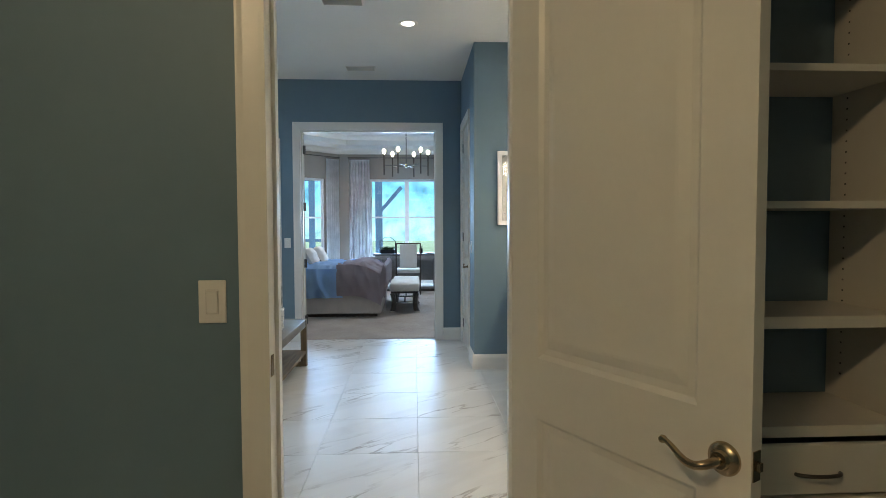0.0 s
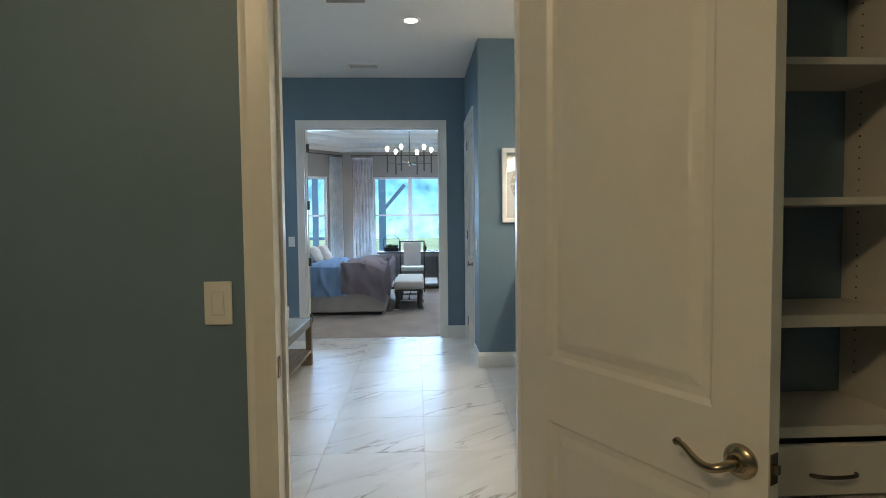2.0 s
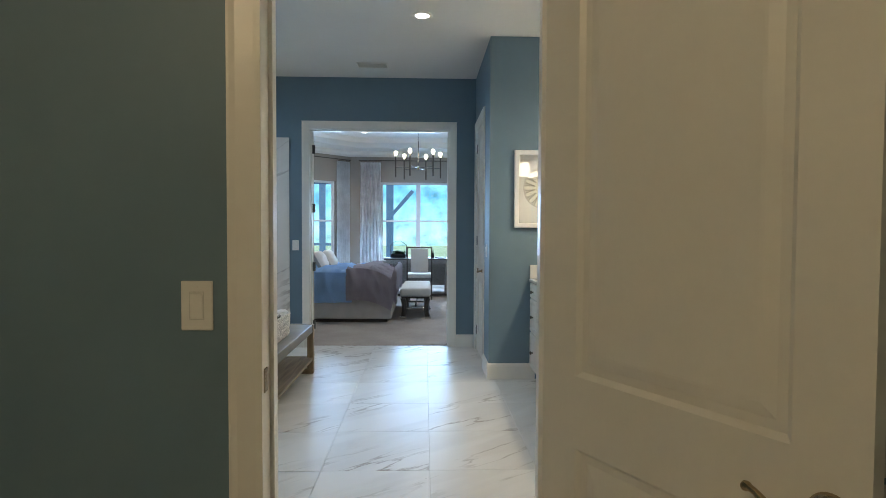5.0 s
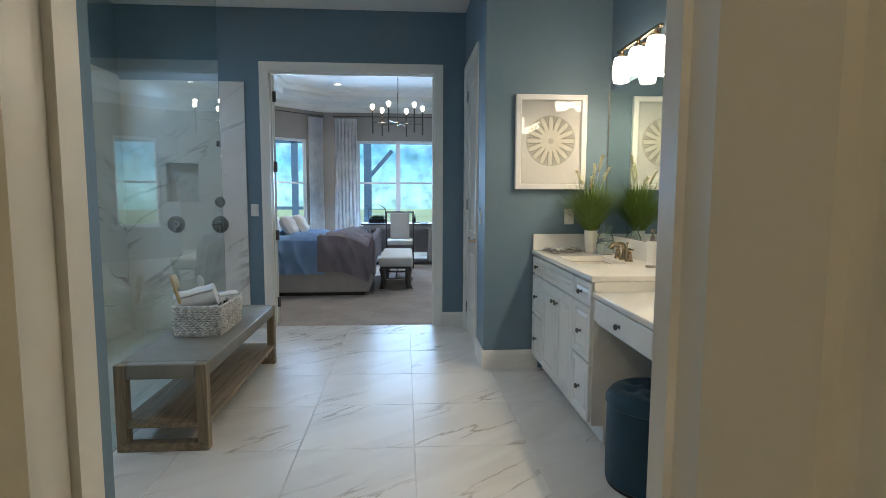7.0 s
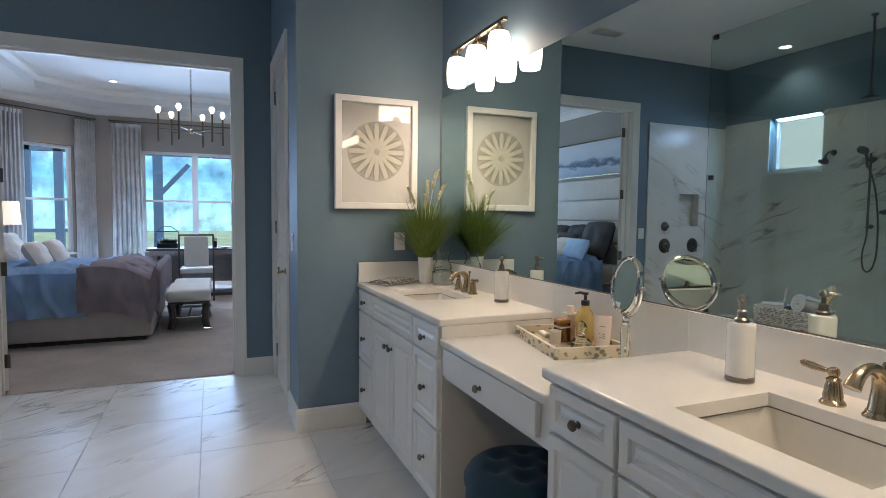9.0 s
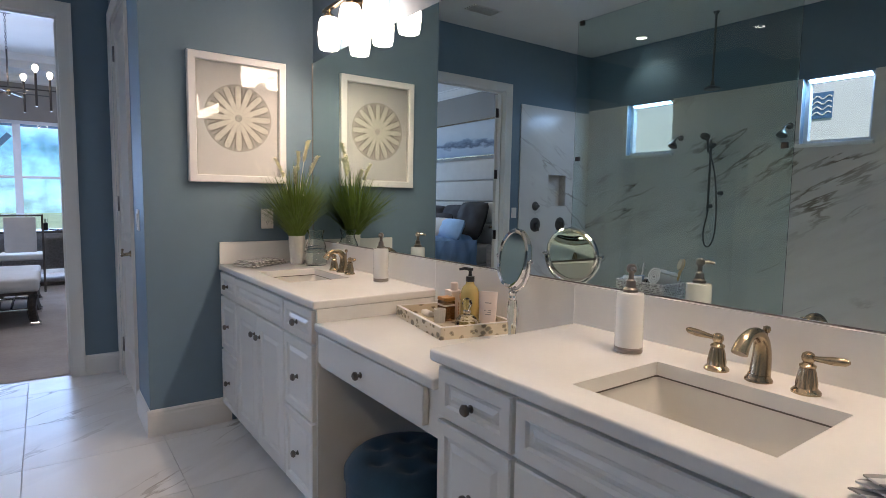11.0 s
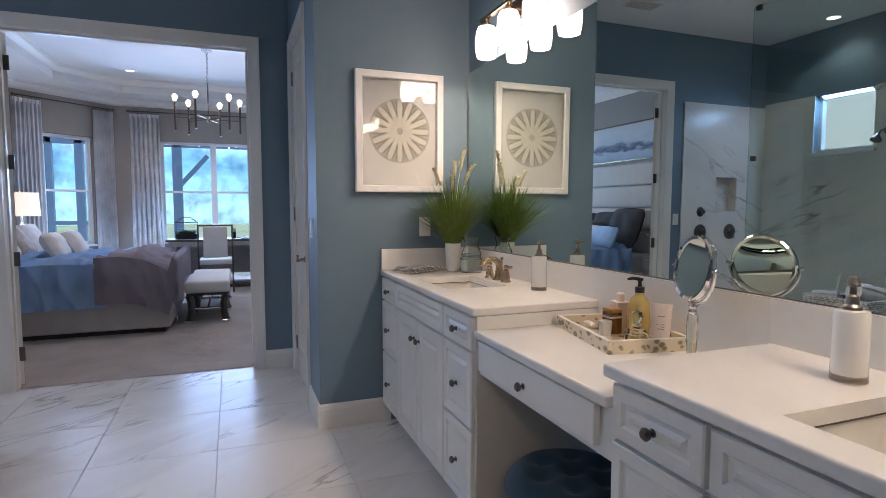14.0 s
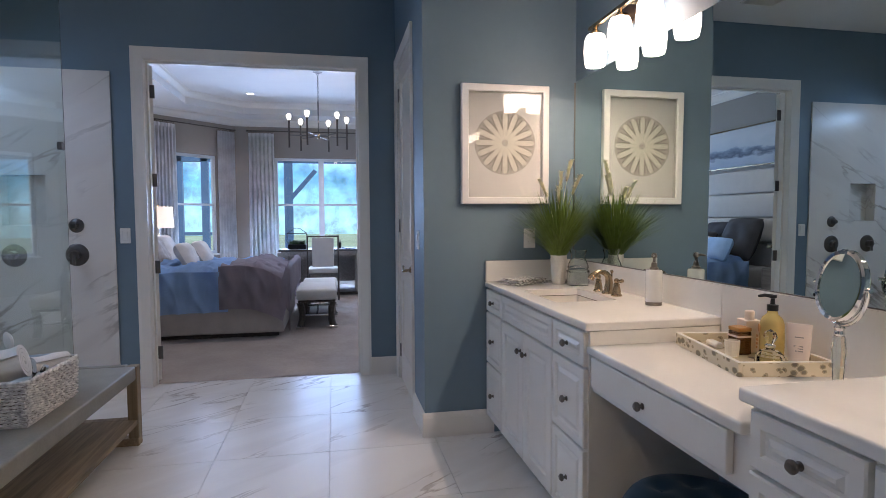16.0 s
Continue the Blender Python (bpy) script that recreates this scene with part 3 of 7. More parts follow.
def door(name, w, h, m, label, knob_x, z_lever, t=0.035, hinge_x=0.0, hinge_y=None, flip=1, top_split=0.882):
    d = thing(name, label, "door", at=m, kind="structure")
    pw = w - 0.115
    part("door_leaf", leaf(w, h, t, [(0.115, pw, 0.22, top_split - 0.087), (0.115, pw, top_split + 0.087, h - 0.125)]), DOORPAINT, d)
    for s in (-1, 1):
        lever(d, knob_x, z_lever, s, t, flip)
    ex = w if knob_x > w / 2 else 0
    part("latch_plate", box(ex - 0.002, ex + 0.002, -0.0125, 0.0125, z_lever - 0.03, z_lever + 0.03, 0.001), NICKEL, d, "nickel latch plate")
    part("latch_bolt", box(ex - 0.001, ex + 0.011, -0.006, 0.006, z_lever - 0.009, z_lever + 0.009, 0.002), NICKEL, d)
    if hinge_y is not None:
        for z in (0.22, h / 2, h - 0.2):
            part("hinge", join(tube([(hinge_x, hinge_y, z - 0.05), (hinge_x, hinge_y, z + 0.05)], 0.007, 10), box(hinge_x - 0.002, hinge_x + 0.03, hinge_y - 0.003, hinge_y + 0.001, z - 0.048, z + 0.048)), GUNMETAL, d, "dark metal hinge")
    return d


# closet leaf, swung well past square into the closet
DANG = 61.3
door("door_1", 0.725, 2.425, T((D1 - 0.004, Y0 - 0.022, 0.010)) @ pose(0, 0, 0, 0, 0, -DANG), "white two-panel closet door standing wide open", 0.672, 0.880, hinge_x=-0.004, hinge_y=0.021, flip=-1)
# bedroom pair, both open into the bedroom
door("door_2", 0.775, 2.44, T((G0 + 0.004, YB + 0.022, 0.014)) @ pose(0, 0, 0, 0, 0, 133), "white bedroom door leaf standing open", 0.715, 0.95, hinge_x=-0.004, hinge_y=0.021, flip=-1)
door("door_3", 0.775, 2.44, T((G1 - 0.004, YB + 0.022, 0.014)) @ pose(0, 0, 0, 0, 0, 35), "white bedroom door leaf folded back", 0.715, 0.95, hinge_x=-0.004, hinge_y=-0.021, flip=-1)
# toilet room, closed
door("door_4", WC1 - WC0 - 0.05, 2.42, T((XA + 0.03, WC1 - 0.025, 0.010)) @ FACE_MX, "white two-panel toilet room door, closed", WC1 - WC0 - 0.11, 0.92, hinge_x=0.0, hinge_y=-0.021, flip=-1)
for hz in (0.24, 0.91, 1.58, 2.25):
    tagged(part("hinge_plate", box(G0 - 0.0005, G0 + 0.042, YB - 0.012, YB - 0.004, hz - 0.05, hz + 0.05, 0.002), GUNMETAL), "dark metal hinge plate on the bedroom door frame", "hinge", kind="structure")
tagged(part("strike_plate", box(D0 - 0.001, D0 + 0.0025, Y0 + 0.006, Y0 + 0.036, 0.90, 0.965, 0.002), NICKEL), "nickel strike plate on the door frame", "strike plate", kind="structure")


# ---- plates ----
def switch_plate(name, m, label, category, rocker=True, w=0.072, h=0.115):
    s = thing(name, label, category, at=m, kind="structure")
    part("plate", box(-w / 2, w / 2, -0.006, 0, -h / 2, h / 2, 0.003), PLASTIC, s)
    if rocker:
        part("rocker", moved(box(-0.0165, 0.0165, -0.010, -0.004, -0.033, 0.033, 0.002), pose(0, 0, 0, 3)), PLASTIC, s)
        part("surround", join(box(-0.0185, -0.0172, -0.0075, -0.004, -0.035, 0.035), box(0.0172, 0.0185, -0.0075, -0.004, -0.035, 0.035), box(-0.0185, 0.0185, -0.0075, -0.004, -0.0365, -0.035), box(-0.0185, 0.0185, -0.0075, -0.004, 0.035, 0.0365)), GROUT, s, "thin grey gap round the rocker")
        for z in (-0.048, 0.048):
            part("screw", moved(lathe([(0, 0.001), (0.003, 0.001), (0.003, 0)], 10), T((0, -0.006, z)) @ pose(0, 0, 0, 90)), PLASTIC, s)
    else:
        part("socket_face", box(-0.0165, 0.0165, -0.0085, -0.004, -0.034, 0.034, 0.0015), PLASTIC, s)
        for z in (-0.02, 0.02):
            part("slots", join(box(-0.008, -0.006, -0.0088, -0.008, z - 0.005, z + 0.005), box(0.005, 0.007, -0.0088, -0.008, z - 0.004, z + 0.004), box(-0.0015, 0.0015, -0.0088, -0.008, z - 0.013, z - 0.009)), BLACK, s, "dark socket slots")
    return s


switch_plate("light_switch", T((-0.470, Y0, 1.132)), "white rocker light switch on the closet wall", "light switch", True, 0.081, 0.128)
switch_plate("light_switch", T((-1.338, YW, 1.158)), "white rocker light switch beside the bedroom doorway", "light switch")
switch_plate("light_switch", T((XA, 5.66, 1.145)) @ FACE_MX, "white rocker light switch beside the toilet room door", "light switch")
switch_plate("wall_outlet", T((1.325, YA, 1.155)), "white power outlet above the counter", "outlet", False)

# ---- closet shelving ----
MELA = mat("white_melamine", (0.64, 0.60, 0.53), 0.45, noise_scale=4, noise_amount=0.03)
cl = thing("closet_shelf_unit", "white closet shelf tower with drawers and empty shelves", "shelf unit")
CX0, CX1, CY0, CY1 = 0.89, 1.425, 1.68, 1.971
part("side_panel", box(CX0, CX0 + 0.019, CY0, CY1, 0, 2.35, 0.001), MELA, cl)
part("side_panel", box(CX1, CX1 + 0.019, CY0, CY1, 0, 2.35, 0.001), MELA, cl)
for z, th in ((0.796, 0.03), (1.084, 0.032), (1.397, 0.019), (1.748, 0.019), (2.07, 0.019), (2.331, 0.019)):
    part("shelf", box(CX0 + 0.019, CX1, CY0 + 0.004, CY1, z, z + th, 0.001), MELA, cl)
for a, b in ((0.09, 0.38), (0.39, 0.645), (0.655, 0.785)):
    fw, short = CX1 - CX0 - 0.025, b - a < 0.15
    front = box(0, fw, -0.01, 0.01, 0, b - a, 0.003) if short else leaf(fw, b - a, 0.02, [(0.05, fw - 0.05, 0.05, b - a - 0.05)])
    d = part("drawer_front", front, MELA, cl, at=T((CX0 + 0.022, CY0 - 0.011, a)))
    xm, zz = (CX1 - CX0) / 2 - 0.01, (b - a) / 2 - 0.01 if short else b - a - 0.06
    part("pull", tube(bezier((xm - 0.06, -0.01, zz), (xm - 0.055, -0.045, zz + 0.004), (xm + 0.055, -0.045, zz + 0.004), (xm + 0.06, -0.01, zz), 14), 0.005, 10), BRONZE, d, "dark bronze bow pull", True)
bm = bmesh.new()
for z in np.arange(0.9, 2.3, 0.032):
    for y in (CY0 + 0.05, CY1 - 0.06):
        bm_box(bm, CX1 - 0.0008, CX1 + 0.0002, y - 0.0025, y + 0.0025, z - 0.0025, z + 0.0025)
tagged(part("pin_holes", bm, BLACK, cl, "rows of small dark shelf pin holes"), kind="stuff")
part("plinth", box(CX0 + 0.019, CX1, CY0 + 0.05, CY0 + 0.066, 0, 0.09), MELA, cl)

# ---- shower ----
GXP, GYA, GYB = -1.385, 4.03, 6.04
sg = thing("shower_glass_panel", "tall clear greenish glass shower panel fixed with dark clips", "shower screen", kind="structure")
g = part("glass", box(GXP - 0.005, GXP + 0.005, GYA, GYB, 0.012, H - 0.004, 0.001, 1), SHOWERGLASS, sg)
g.visible_shadow = False
for y in (GYA + 0.06, GYB - 0.05):
    for z in (0.0, 0.42, 1.69, H - 0.045):
        part("clip", box(GXP - 0.016, GXP + 0.016, y - 0.022, y + 0.022, z, z + 0.045, 0.003), BRONZE, sg, "small dark glass clip")


def valve(m, r, label, handle=True):
    v = thing("shower_valve", label, "shower valve", at=m, kind="structure")
    part("escutcheon", lathe([(0, 0.012), (r * 0.55, 0.012), (r * 0.9, 0.008), (r, 0.002), (r, 0), (0, 0)], 36), GUNMETAL, v, smooth=True)
    part("hub", lathe([(0, 0.055), (r * 0.36, 0.053), (r * 0.40, 0.045), (r * 0.38, 0.015), (r * 0.46, 0.011), (0, 0.011)], 28), GUNMETAL, v, smooth=True)
    if handle:
        part("handle", tube([(0, 0, 0.045), (0, -r * 0.5, 0.05), (0, -r * 0.85, 0.052)], [r * 0.2, r * 0.14, r * 0.16], 12), GUNMETAL, v, smooth=True)
    return v


FW = T((0, YW - 0.012, 0)) @ pose(0, 0, 0, 90)
valve(FW @ pose(-1.665, 1.022, 0), 0.082, "round gunmetal shower valve with a short handle")
valve(FW @ pose(-1.660, 1.236, 0), 0.052, "small round gunmetal diverter valve", False)
valve(FW @ pose(-2.077, 1.024, 0), 0.082, "round gunmetal shower valve under the niche")
XS = XL + 0.012


def shower_head(y, z, label):
    s = thing("shower_head", label, "shower head", at=T((XS, y, z)), kind="structure")
    part("flange", moved(lathe([(0, 0.012), (0.014, 0.012), (0.03, 0.004), (0.03, 0), (0, 0)], 24), pose(0, 0, 0, 0, 90)), GUNMETAL, s, smooth=True)
    part("arm", tube(bezier((0, 0, 0), (0.06, 0, 0.01), (0.09, 0, 0.0), (0.12, 0, -0.045), 10), 0.009, 12), GUNMETAL, s, smooth=True)
    part("head", moved(lathe([(0, 0.045), (0.012, 0.045), (0.016, 0.02), (0.042, -0.012), (0.046, -0.03), (0.040, -0.034), (0, -0.034)], 28), pose(0.135, 0, -0.07, 0, -28)), GUNMETAL, s, smooth=True)


shower_head(5.60, 1.975, "gunmetal wall shower head beside the window")
shower_head(4.55, 2.0, "gunmetal wall shower head")
sb = thing("slide_bar_shower", "gunmetal hand shower on a slide bar with a hose", "hand shower", at=T((XS, 5.24, 0)), kind="structure")
part("bar", tube([(0.055, 0, 1.22), (0.055, 0, 1.93)], 0.010, 14), GUNMETAL, sb, smooth=True)
for z in (1.27, 1.88):
    part("bracket", tube([(0, 0, z), (0.06, 0, z)], [0.022, 0.015], 16), GUNMETAL, sb, smooth=True)
part("slider", tube([(0.03, 0, 1.86), (0.10, 0, 1.87)], 0.02, 14), GUNMETAL, sb, smooth=True)
part("hand_shower", join(tube([(0.10, 0, 1.80), (0.115, 0, 1.90), (0.15, 0, 1.955)], [0.011, 0.012, 0.018], 14), moved(lathe([(0, 0.014), (0.03, 0.012), (0.047, 0), (0.047, -0.012), (0, -0.012)], 28), pose(0.17, 0, 1.955, 0, -40))), GUNMETAL, sb, smooth=True)
part("hose", tube(bezier((0.10, 0, 1.82), (0.09, -0.09, 1.65), (0.06, -0.10, 1.3), (0.05, -0.085, 1.05), 14) + bezier((0.05, -0.085, 1.05), (0.045, -0.07, 0.80), (0.04, 0.06, 0.80), (0.045, 0.035, 1.04), 16)[1:] + bezier((0.045, 0.035, 1.04), (0.05, 0.02, 1.12), (0.055, 0, 1.16), (0.055, 0, 1.23), 8)[1:], 0.0075, 10), GUNMETAL, sb, smooth=True)
part("hose_outlet", tube([(0, -0.10, 1.40), (0.045, -0.10, 1.40)], [0.024, 0.016], 16), GUNMETAL, sb, smooth=True)
rs = thing("rain_shower_head", "gunmetal rain shower head on a ceiling rod", "shower head", at=T((-2.12, 5.06, 0)), kind="structure")
part("rod", tube([(0, 0, H), (0, 0, 2.40)], 0.010, 14), GUNMETAL, rs, smooth=True)
part("flange", lathe([(0, H - 0.02), (0.018, H - 0.018), (0.03, H - 0.004), (0.03, H)], 24), GUNMETAL, rs, smooth=True)
part("head", lathe([(0, 2.42), (0.015, 2.42), (0.02, 2.38), (0.062, 2.362), (0.070, 2.352), (0.070, 2.343), (0, 2.343)], 36), GUNMETAL, rs, smooth=True)

# ---- ceiling fixtures ----


def downlight(x, y, z):
    d = thing("recessed_downlight", "round white recessed ceiling downlight, lit", "ceiling light", "recessed downlights", T((x, y, z)), "structure")
    part("trim_ring", lathe([(0.052, 0.0), (0.056, -0.006), (0.082, -0.005), (0.086, 0.0)], 36), TRIM, d, smooth=True)
    part("diffuser", lathe([(0, -0.0015), (0.054, -0.0015), (0.054, 0.0)], 36), CANGLOW, d, "glowing diffuser")
    return d


# the third fixture is added to go with its invented lamp
for cx, cy, cz in CANS:
    downlight(cx, cy, H)
# same four spots; the three added bedroom lamps get fixtures too
for cx, cy in ((-1.12, 12.0), (1.0, 12.0), (-1.12, 8.6), (1.0, 8.6)):
    downlight(cx, cy, TRAY)
vt = thing("ceiling_vent", "white slatted air vent in the bathroom ceiling", "air vent", at=T((-0.43, 6.36, H)), kind="structure")
part("frame", join(box(-0.16, 0.16, -0.085, -0.07, -0.008, 0, 0.002), box(-0.16, 0.16, 0.07, 0.085, -0.008, 0, 0.002), box(-0.16, -0.145, -0.07, 0.07, -0.008, 0, 0.002), box(0.145, 0.16, -0.07, 0.07, -0.008, 0, 0.002)), TRIM, vt)
# no duct is modelled; its shade is a black sheet behind the slats
part("backing", box(-0.145, 0.145, -0.07, 0.07, -0.0015, -0.0005), BLACK, vt, "flat black sheet painting the unlit duct behind the slats")
for i in range(9):
    part("slat", moved(box(-0.145, 0.145, -0.007, 0.007, -0.0008, 0.0008), pose(0, -0.062 + i * 0.0155, -0.006, 62)), TRIM, vt)
vt2 = copy_thing(vt, T((-0.40, 4.57, H)))
vt2["label"] = "white exhaust fan grille in the bathroom ceiling"

# ---- vanity ----
ZC, ZM, XF = 0.905, 0.822, 1.075     # sink counter, make-up counter, cabinet fronts
VA0, VA1, VB1 = 4.125, YA - 0.003, 3.375   # far cabinet from VA0 to VA1; near cabinet from 2.12 to VB1


def raised_front(name, y0, y1, z0, z1, parent, rail=0.045, x=XF, knobs=()):
    """A cabinet drawer or door front facing -x, with a framed raised panel and knobs at (y, z)."""
    w, h, t = y1 - y0, z1 - z0, 0.02
    bm = bmesh.new()
    rows = []
    for i, d in ((0, 0), (0, t - 0.004), (0.004, t), (rail, t), (rail + 0.006, t - 0.007), (rail + 0.014, t - 0.008), (rail + 0.030, t - 0.002), (rail + 0.034, t - 0.002)):
        i = min(i, min(w, h) / 2 - 0.004)
        rows.append([bm.verts.new((-d, a, b)) for a, b in ((i, i), (w - i, i), (w - i, h - i), (i, h - i))])
    for p, q in zip(rows, rows[1:]):
        for k in range(4):
            bm.faces.new((p[k], p[(k + 1) % 4], q[(k + 1) % 4], q[k]))
    bm.faces.new(rows[-1]), bm.faces.new(rows[0])
    f = part(name, bm, CABINET, parent, at=T((x, y0, z0)))
    for ky, kz in knobs:
        part("knob", moved(lathe([(0, 0.028), (0.009, 0.027), (0.0145, 0.021), (0.0135, 0.015), (0.006, 0.011), (0.0055, 0.004), (0.010, 0.001), (0.010, 0), (0, 0)], 22), T((-0.02, ky - y0, kz - z0)) @ pose(0, 0, 0, 0, -90)), KNOB, f, "dark pewter knob", True)
    return f


def drawer_stack(y0, y1, parent):
    ym = (y0 + y1) / 2
    for z0, z1 in ((0.739, 0.864), (0.439, 0.729), (0.118, 0.429)):
        raised_front("drawer_front", y0 + 0.006, y1 - 0.006, z0, z1, parent, 0.032, knobs=[(ym, (z0 + z1) / 2 - 0.004)])


def sink_base(y0, y1, parent):
    ym = (y0 + y1) / 2
    raised_front("false_front", y0 + 0.006, y1 - 0.006, 0.739, 0.864, parent, 0.032)
    raised_front("cabinet_door", y0 + 0.006, ym - 0.003, 0.118, 0.729, parent, 0.055, knobs=[(ym - 0.038, 0.638)])
    raised_front("cabinet_door", ym + 0.003, y1 - 0.006, 0.118, 0.729, parent, 0.055, knobs=[(ym + 0.038, 0.638)])


def vanity(name, y0, y1, label):
    v = thing(name, label, "cabinet", "vanity cabinets")
    part("face_frame", box(XF, XF + 0.02, y0, y1, 0.10, ZC - 0.03), CABINET, v)
    part("side_panel", box(XF + 0.02, XR - 0.003, y0, y0 + 0.018, 0.10, ZC - 0.03), CABINET, v)
    part("side_panel", box(XF + 0.02, XR - 0.003, y1 - 0.018, y1, 0.10, ZC - 0.03), CABINET, v)
    part("bottom_panel", box(XF + 0.02, XR - 0.003, y0 + 0.018, y1 - 0.018, 0.10, 0.118), CABINET, v)
    part("toe_kick", box(XF + 0.07, XF + 0.086, y0, y1, 0, 0.10), CABINET, v)
    for yy in (y0, y1 - 0.018):
        part("toe_return", box(XF + 0.086, XR - 0.003, yy, yy + 0.018, 0, 0.10), CABINET, v)
    return v


va = vanity("vanity_cabinet", VA0 + 0.02, VA1, "white raised-panel vanity cabinet under the far sink")
drawer_stack(5.150, 5.448, va)
sink_base(4.446, 5.150, va)
drawer_stack(VA0 + 0.022, 4.446, va)
vb = vanity("vanity_cabinet", 2.12, VB1 - 0.02, "white raised-panel vanity cabinet under the near sink")
drawer_stack(3.07, VB1 - 0.025, vb)
sink_base(2.43, 3.07, vb)
drawer_stack(2.125, 2.43, vb)
mk = thing("makeup_table", "white make-up table section with one shallow drawer", "vanity table")
part("apron", box(XF + 0.012, XF + 0.03, VB1 - 0.018, VA0 + 0.018, 0.655, ZM - 0.03), CABINET, mk)
part("back_rail", box(XR - 0.02, XR - 0.003, VB1 - 0.018, VA0 + 0.018, 0.60, ZM - 0.03), CABINET, mk)
mf = part("drawer_front", box(XF - 0.01, XF + 0.011, VB1 + 0.05, VA0 - 0.01, 0.678, 0.786, 0.004), CABINET, mk)
part("knob", moved(lathe([(0, 0.028), (0.009, 0.027), (0.0145, 0.021), (0.0135, 0.015), (0.006, 0.011), (0.0055, 0.004), (0.010, 0.001), (0.010, 0), (0, 0)], 22), T((XF - 0.01, (VB1 + VA0) / 2 + 0.03, 0.722)) @ pose(0, 0, 0, 0, -90)), KNOB, mf, "dark pewter knob", True)


def rounded(us, r, n=5):
    """Corner-rounded rectangle (x0, x1, y0, y1)."""
    x0, x1, y0, y1 = us
    out = []
    for cx, cy, a0 in ((x1 - r, y1 - r, 0), (x0 + r, y1 - r, 90), (x0 + r, y0 + r, 180), (x1 - r, y0 + r, 270)):
        for i in range(n + 1):
            a = radians(a0 + 90 * i / n)
            out.append((cx + r * math.cos(a), cy + r * math.sin(a)))
    return out


def countertop(name, x0, x1, y0, y1, ztop, label, hole=None, t=0.032):
    bm = bmesh.new()
    if hole:
        bm = slab(x0, x1, y0, y1, t, [hole])           # in x-z, turned flat below
        bm = moved(bm, pose(0, 0, ztop, -90))
    else:
        bm = box(x0, x1, y0, y1, ztop - t, ztop)
    zs = [v.co.z for v in bm.verts]
    dz = ztop - max(zs)
    bmesh.ops.translate(bm, vec=(0, 0, dz), verts=bm.verts)
    ed = [e for e in bm.edges if all(abs(v.co.x - x0) < 1e-4 for v in e.verts) or all(abs(v.co.y - y0) < 1e-4 for v in e.verts) or all(abs(v.co.y - y1) < 1e-4 for v in e.verts)]
    ed = [e for e in ed if len(e.link_faces) == 2 and e.calc_face_angle(0) > 0.5]
    bmesh.ops.bevel(bm, geom=ed, offset=0.0075, segments=3, affect="EDGES", profile=0.5)
    return tagged(part(name, bm, QUARTZ, smooth=True), label, "countertop")


SX0, SX1 = 1.138, 1.434
SA, SB = (4.60, 5.03), (2.592, 2.985)
XC = 1.049
countertop("countertop", XC, XR - 0.003, VA0, VA1, ZC, "white quartz countertop round the far sink", (SX0, SX1, *SA))
countertop("countertop", XC, XR - 0.003, 2.105, VB1, ZC, "white quartz countertop round the near sink", (SX0, SX1, *SB))
countertop("makeup_countertop", XC + 0.012, XR - 0.003, VB1 - 0.001, VA0 + 0.019, ZM, "lower white quartz make-up countertop")
for nm, y0, y1, z in (("backsplash", VA0, VA1 - 0.02, ZC), ("backsplash", VB1 + 0.001, VA0 - 0.001, ZM), ("backsplash", 2.105, VB1, ZC)):
    tagged(part(nm, box(XR - 0.023, XR - 0.003, y0, y1, z, 1.027), QUARTZ), "white quartz backsplash below the mirror", "backsplash")
tagged(part("side_splash", box(XC + 0.005, XR - 0.003, YA - 0.023, YA - 0.003, ZC, 1.027, 0.0025), QUARTZ), "white quartz side splash against the picture wall", "backsplash")
tagged(part("riser", box(XC + 0.02, XR - 0.025, VA0 + 0.004, VA0 + 0.019, ZM, ZC - 0.033), QUARTZ), "white riser between the two counter heights", "riser")


RIM_SEAM = mat("dark_rim_seam", (0.14, 0.12, 0.10), 0.6, noise_scale=40, noise_amount=0.2)
BISCUIT = mat("biscuit_ceramic", (0.76, 0.73, 0.66), 0.12, noise_scale=4, noise_amount=0.03)


def sink(y0, y1, label):
    """A rectangular undermount basin."""
    bm = bmesh.new()
    rows = []
    for inset, z, r in ((-0.02, -0.033, 0.02), (-0.004, -0.033, 0.02), (-0.003, -0.05, 0.03), (0.006, -0.13, 0.045), (0.03, -0.162, 0.06), (0.075, -0.170, 0.05)):
        rows.append([bm.verts.new((x, y, ZC + z)) for x, y in rounded((SX0 + inset, SX1 - inset, y0 + inset, y1 - inset), r)])
    for p, q in zip(rows, rows[1:]):
        for k in range(len(p)):
            j = (k + 1) % len(p)
            bm.faces.new((p[k], p[j], q[j], q[k]))
    bm.faces.new(rows[-1])
    s = thing("sink", label, "sink")
    part("basin", bm, BISCUIT, s, smooth=True)
    # thin dark ring where the basin meets the counter
    seam = bmesh.new()
    rings = [[seam.verts.new((x, y, ZC + z)) for x, y in rounded((SX0 + i, SX1 - i, y0 + i, y1 - i), 0.012)] for i, z in ((-0.002, -0.0325), (0.0005, -0.0328), (0.0005, -0.0355), (-0.002, -0.036))]
    for p, q in zip(rings, rings[1:]):
        for k in range(len(p)):
            j = (k + 1) % len(p)
            seam.faces.new((p[k], p[j], q[j], q[k]))
    part("seam_ring", seam, RIM_SEAM, s, "thin dark line under the counter edge", True)
    part("drain", lathe([(0, 0.004), (0.014, 0.004), (0.016, 0.002), (0.03, 0.003), (0.032, 0)], 24, ((SX0 + SX1) / 2, (y0 + y1) / 2, ZC - 0.170)), NICKEL, s, "round nickel drain", True)


sink(*SA, "white rectangular undermount sink, far basin")
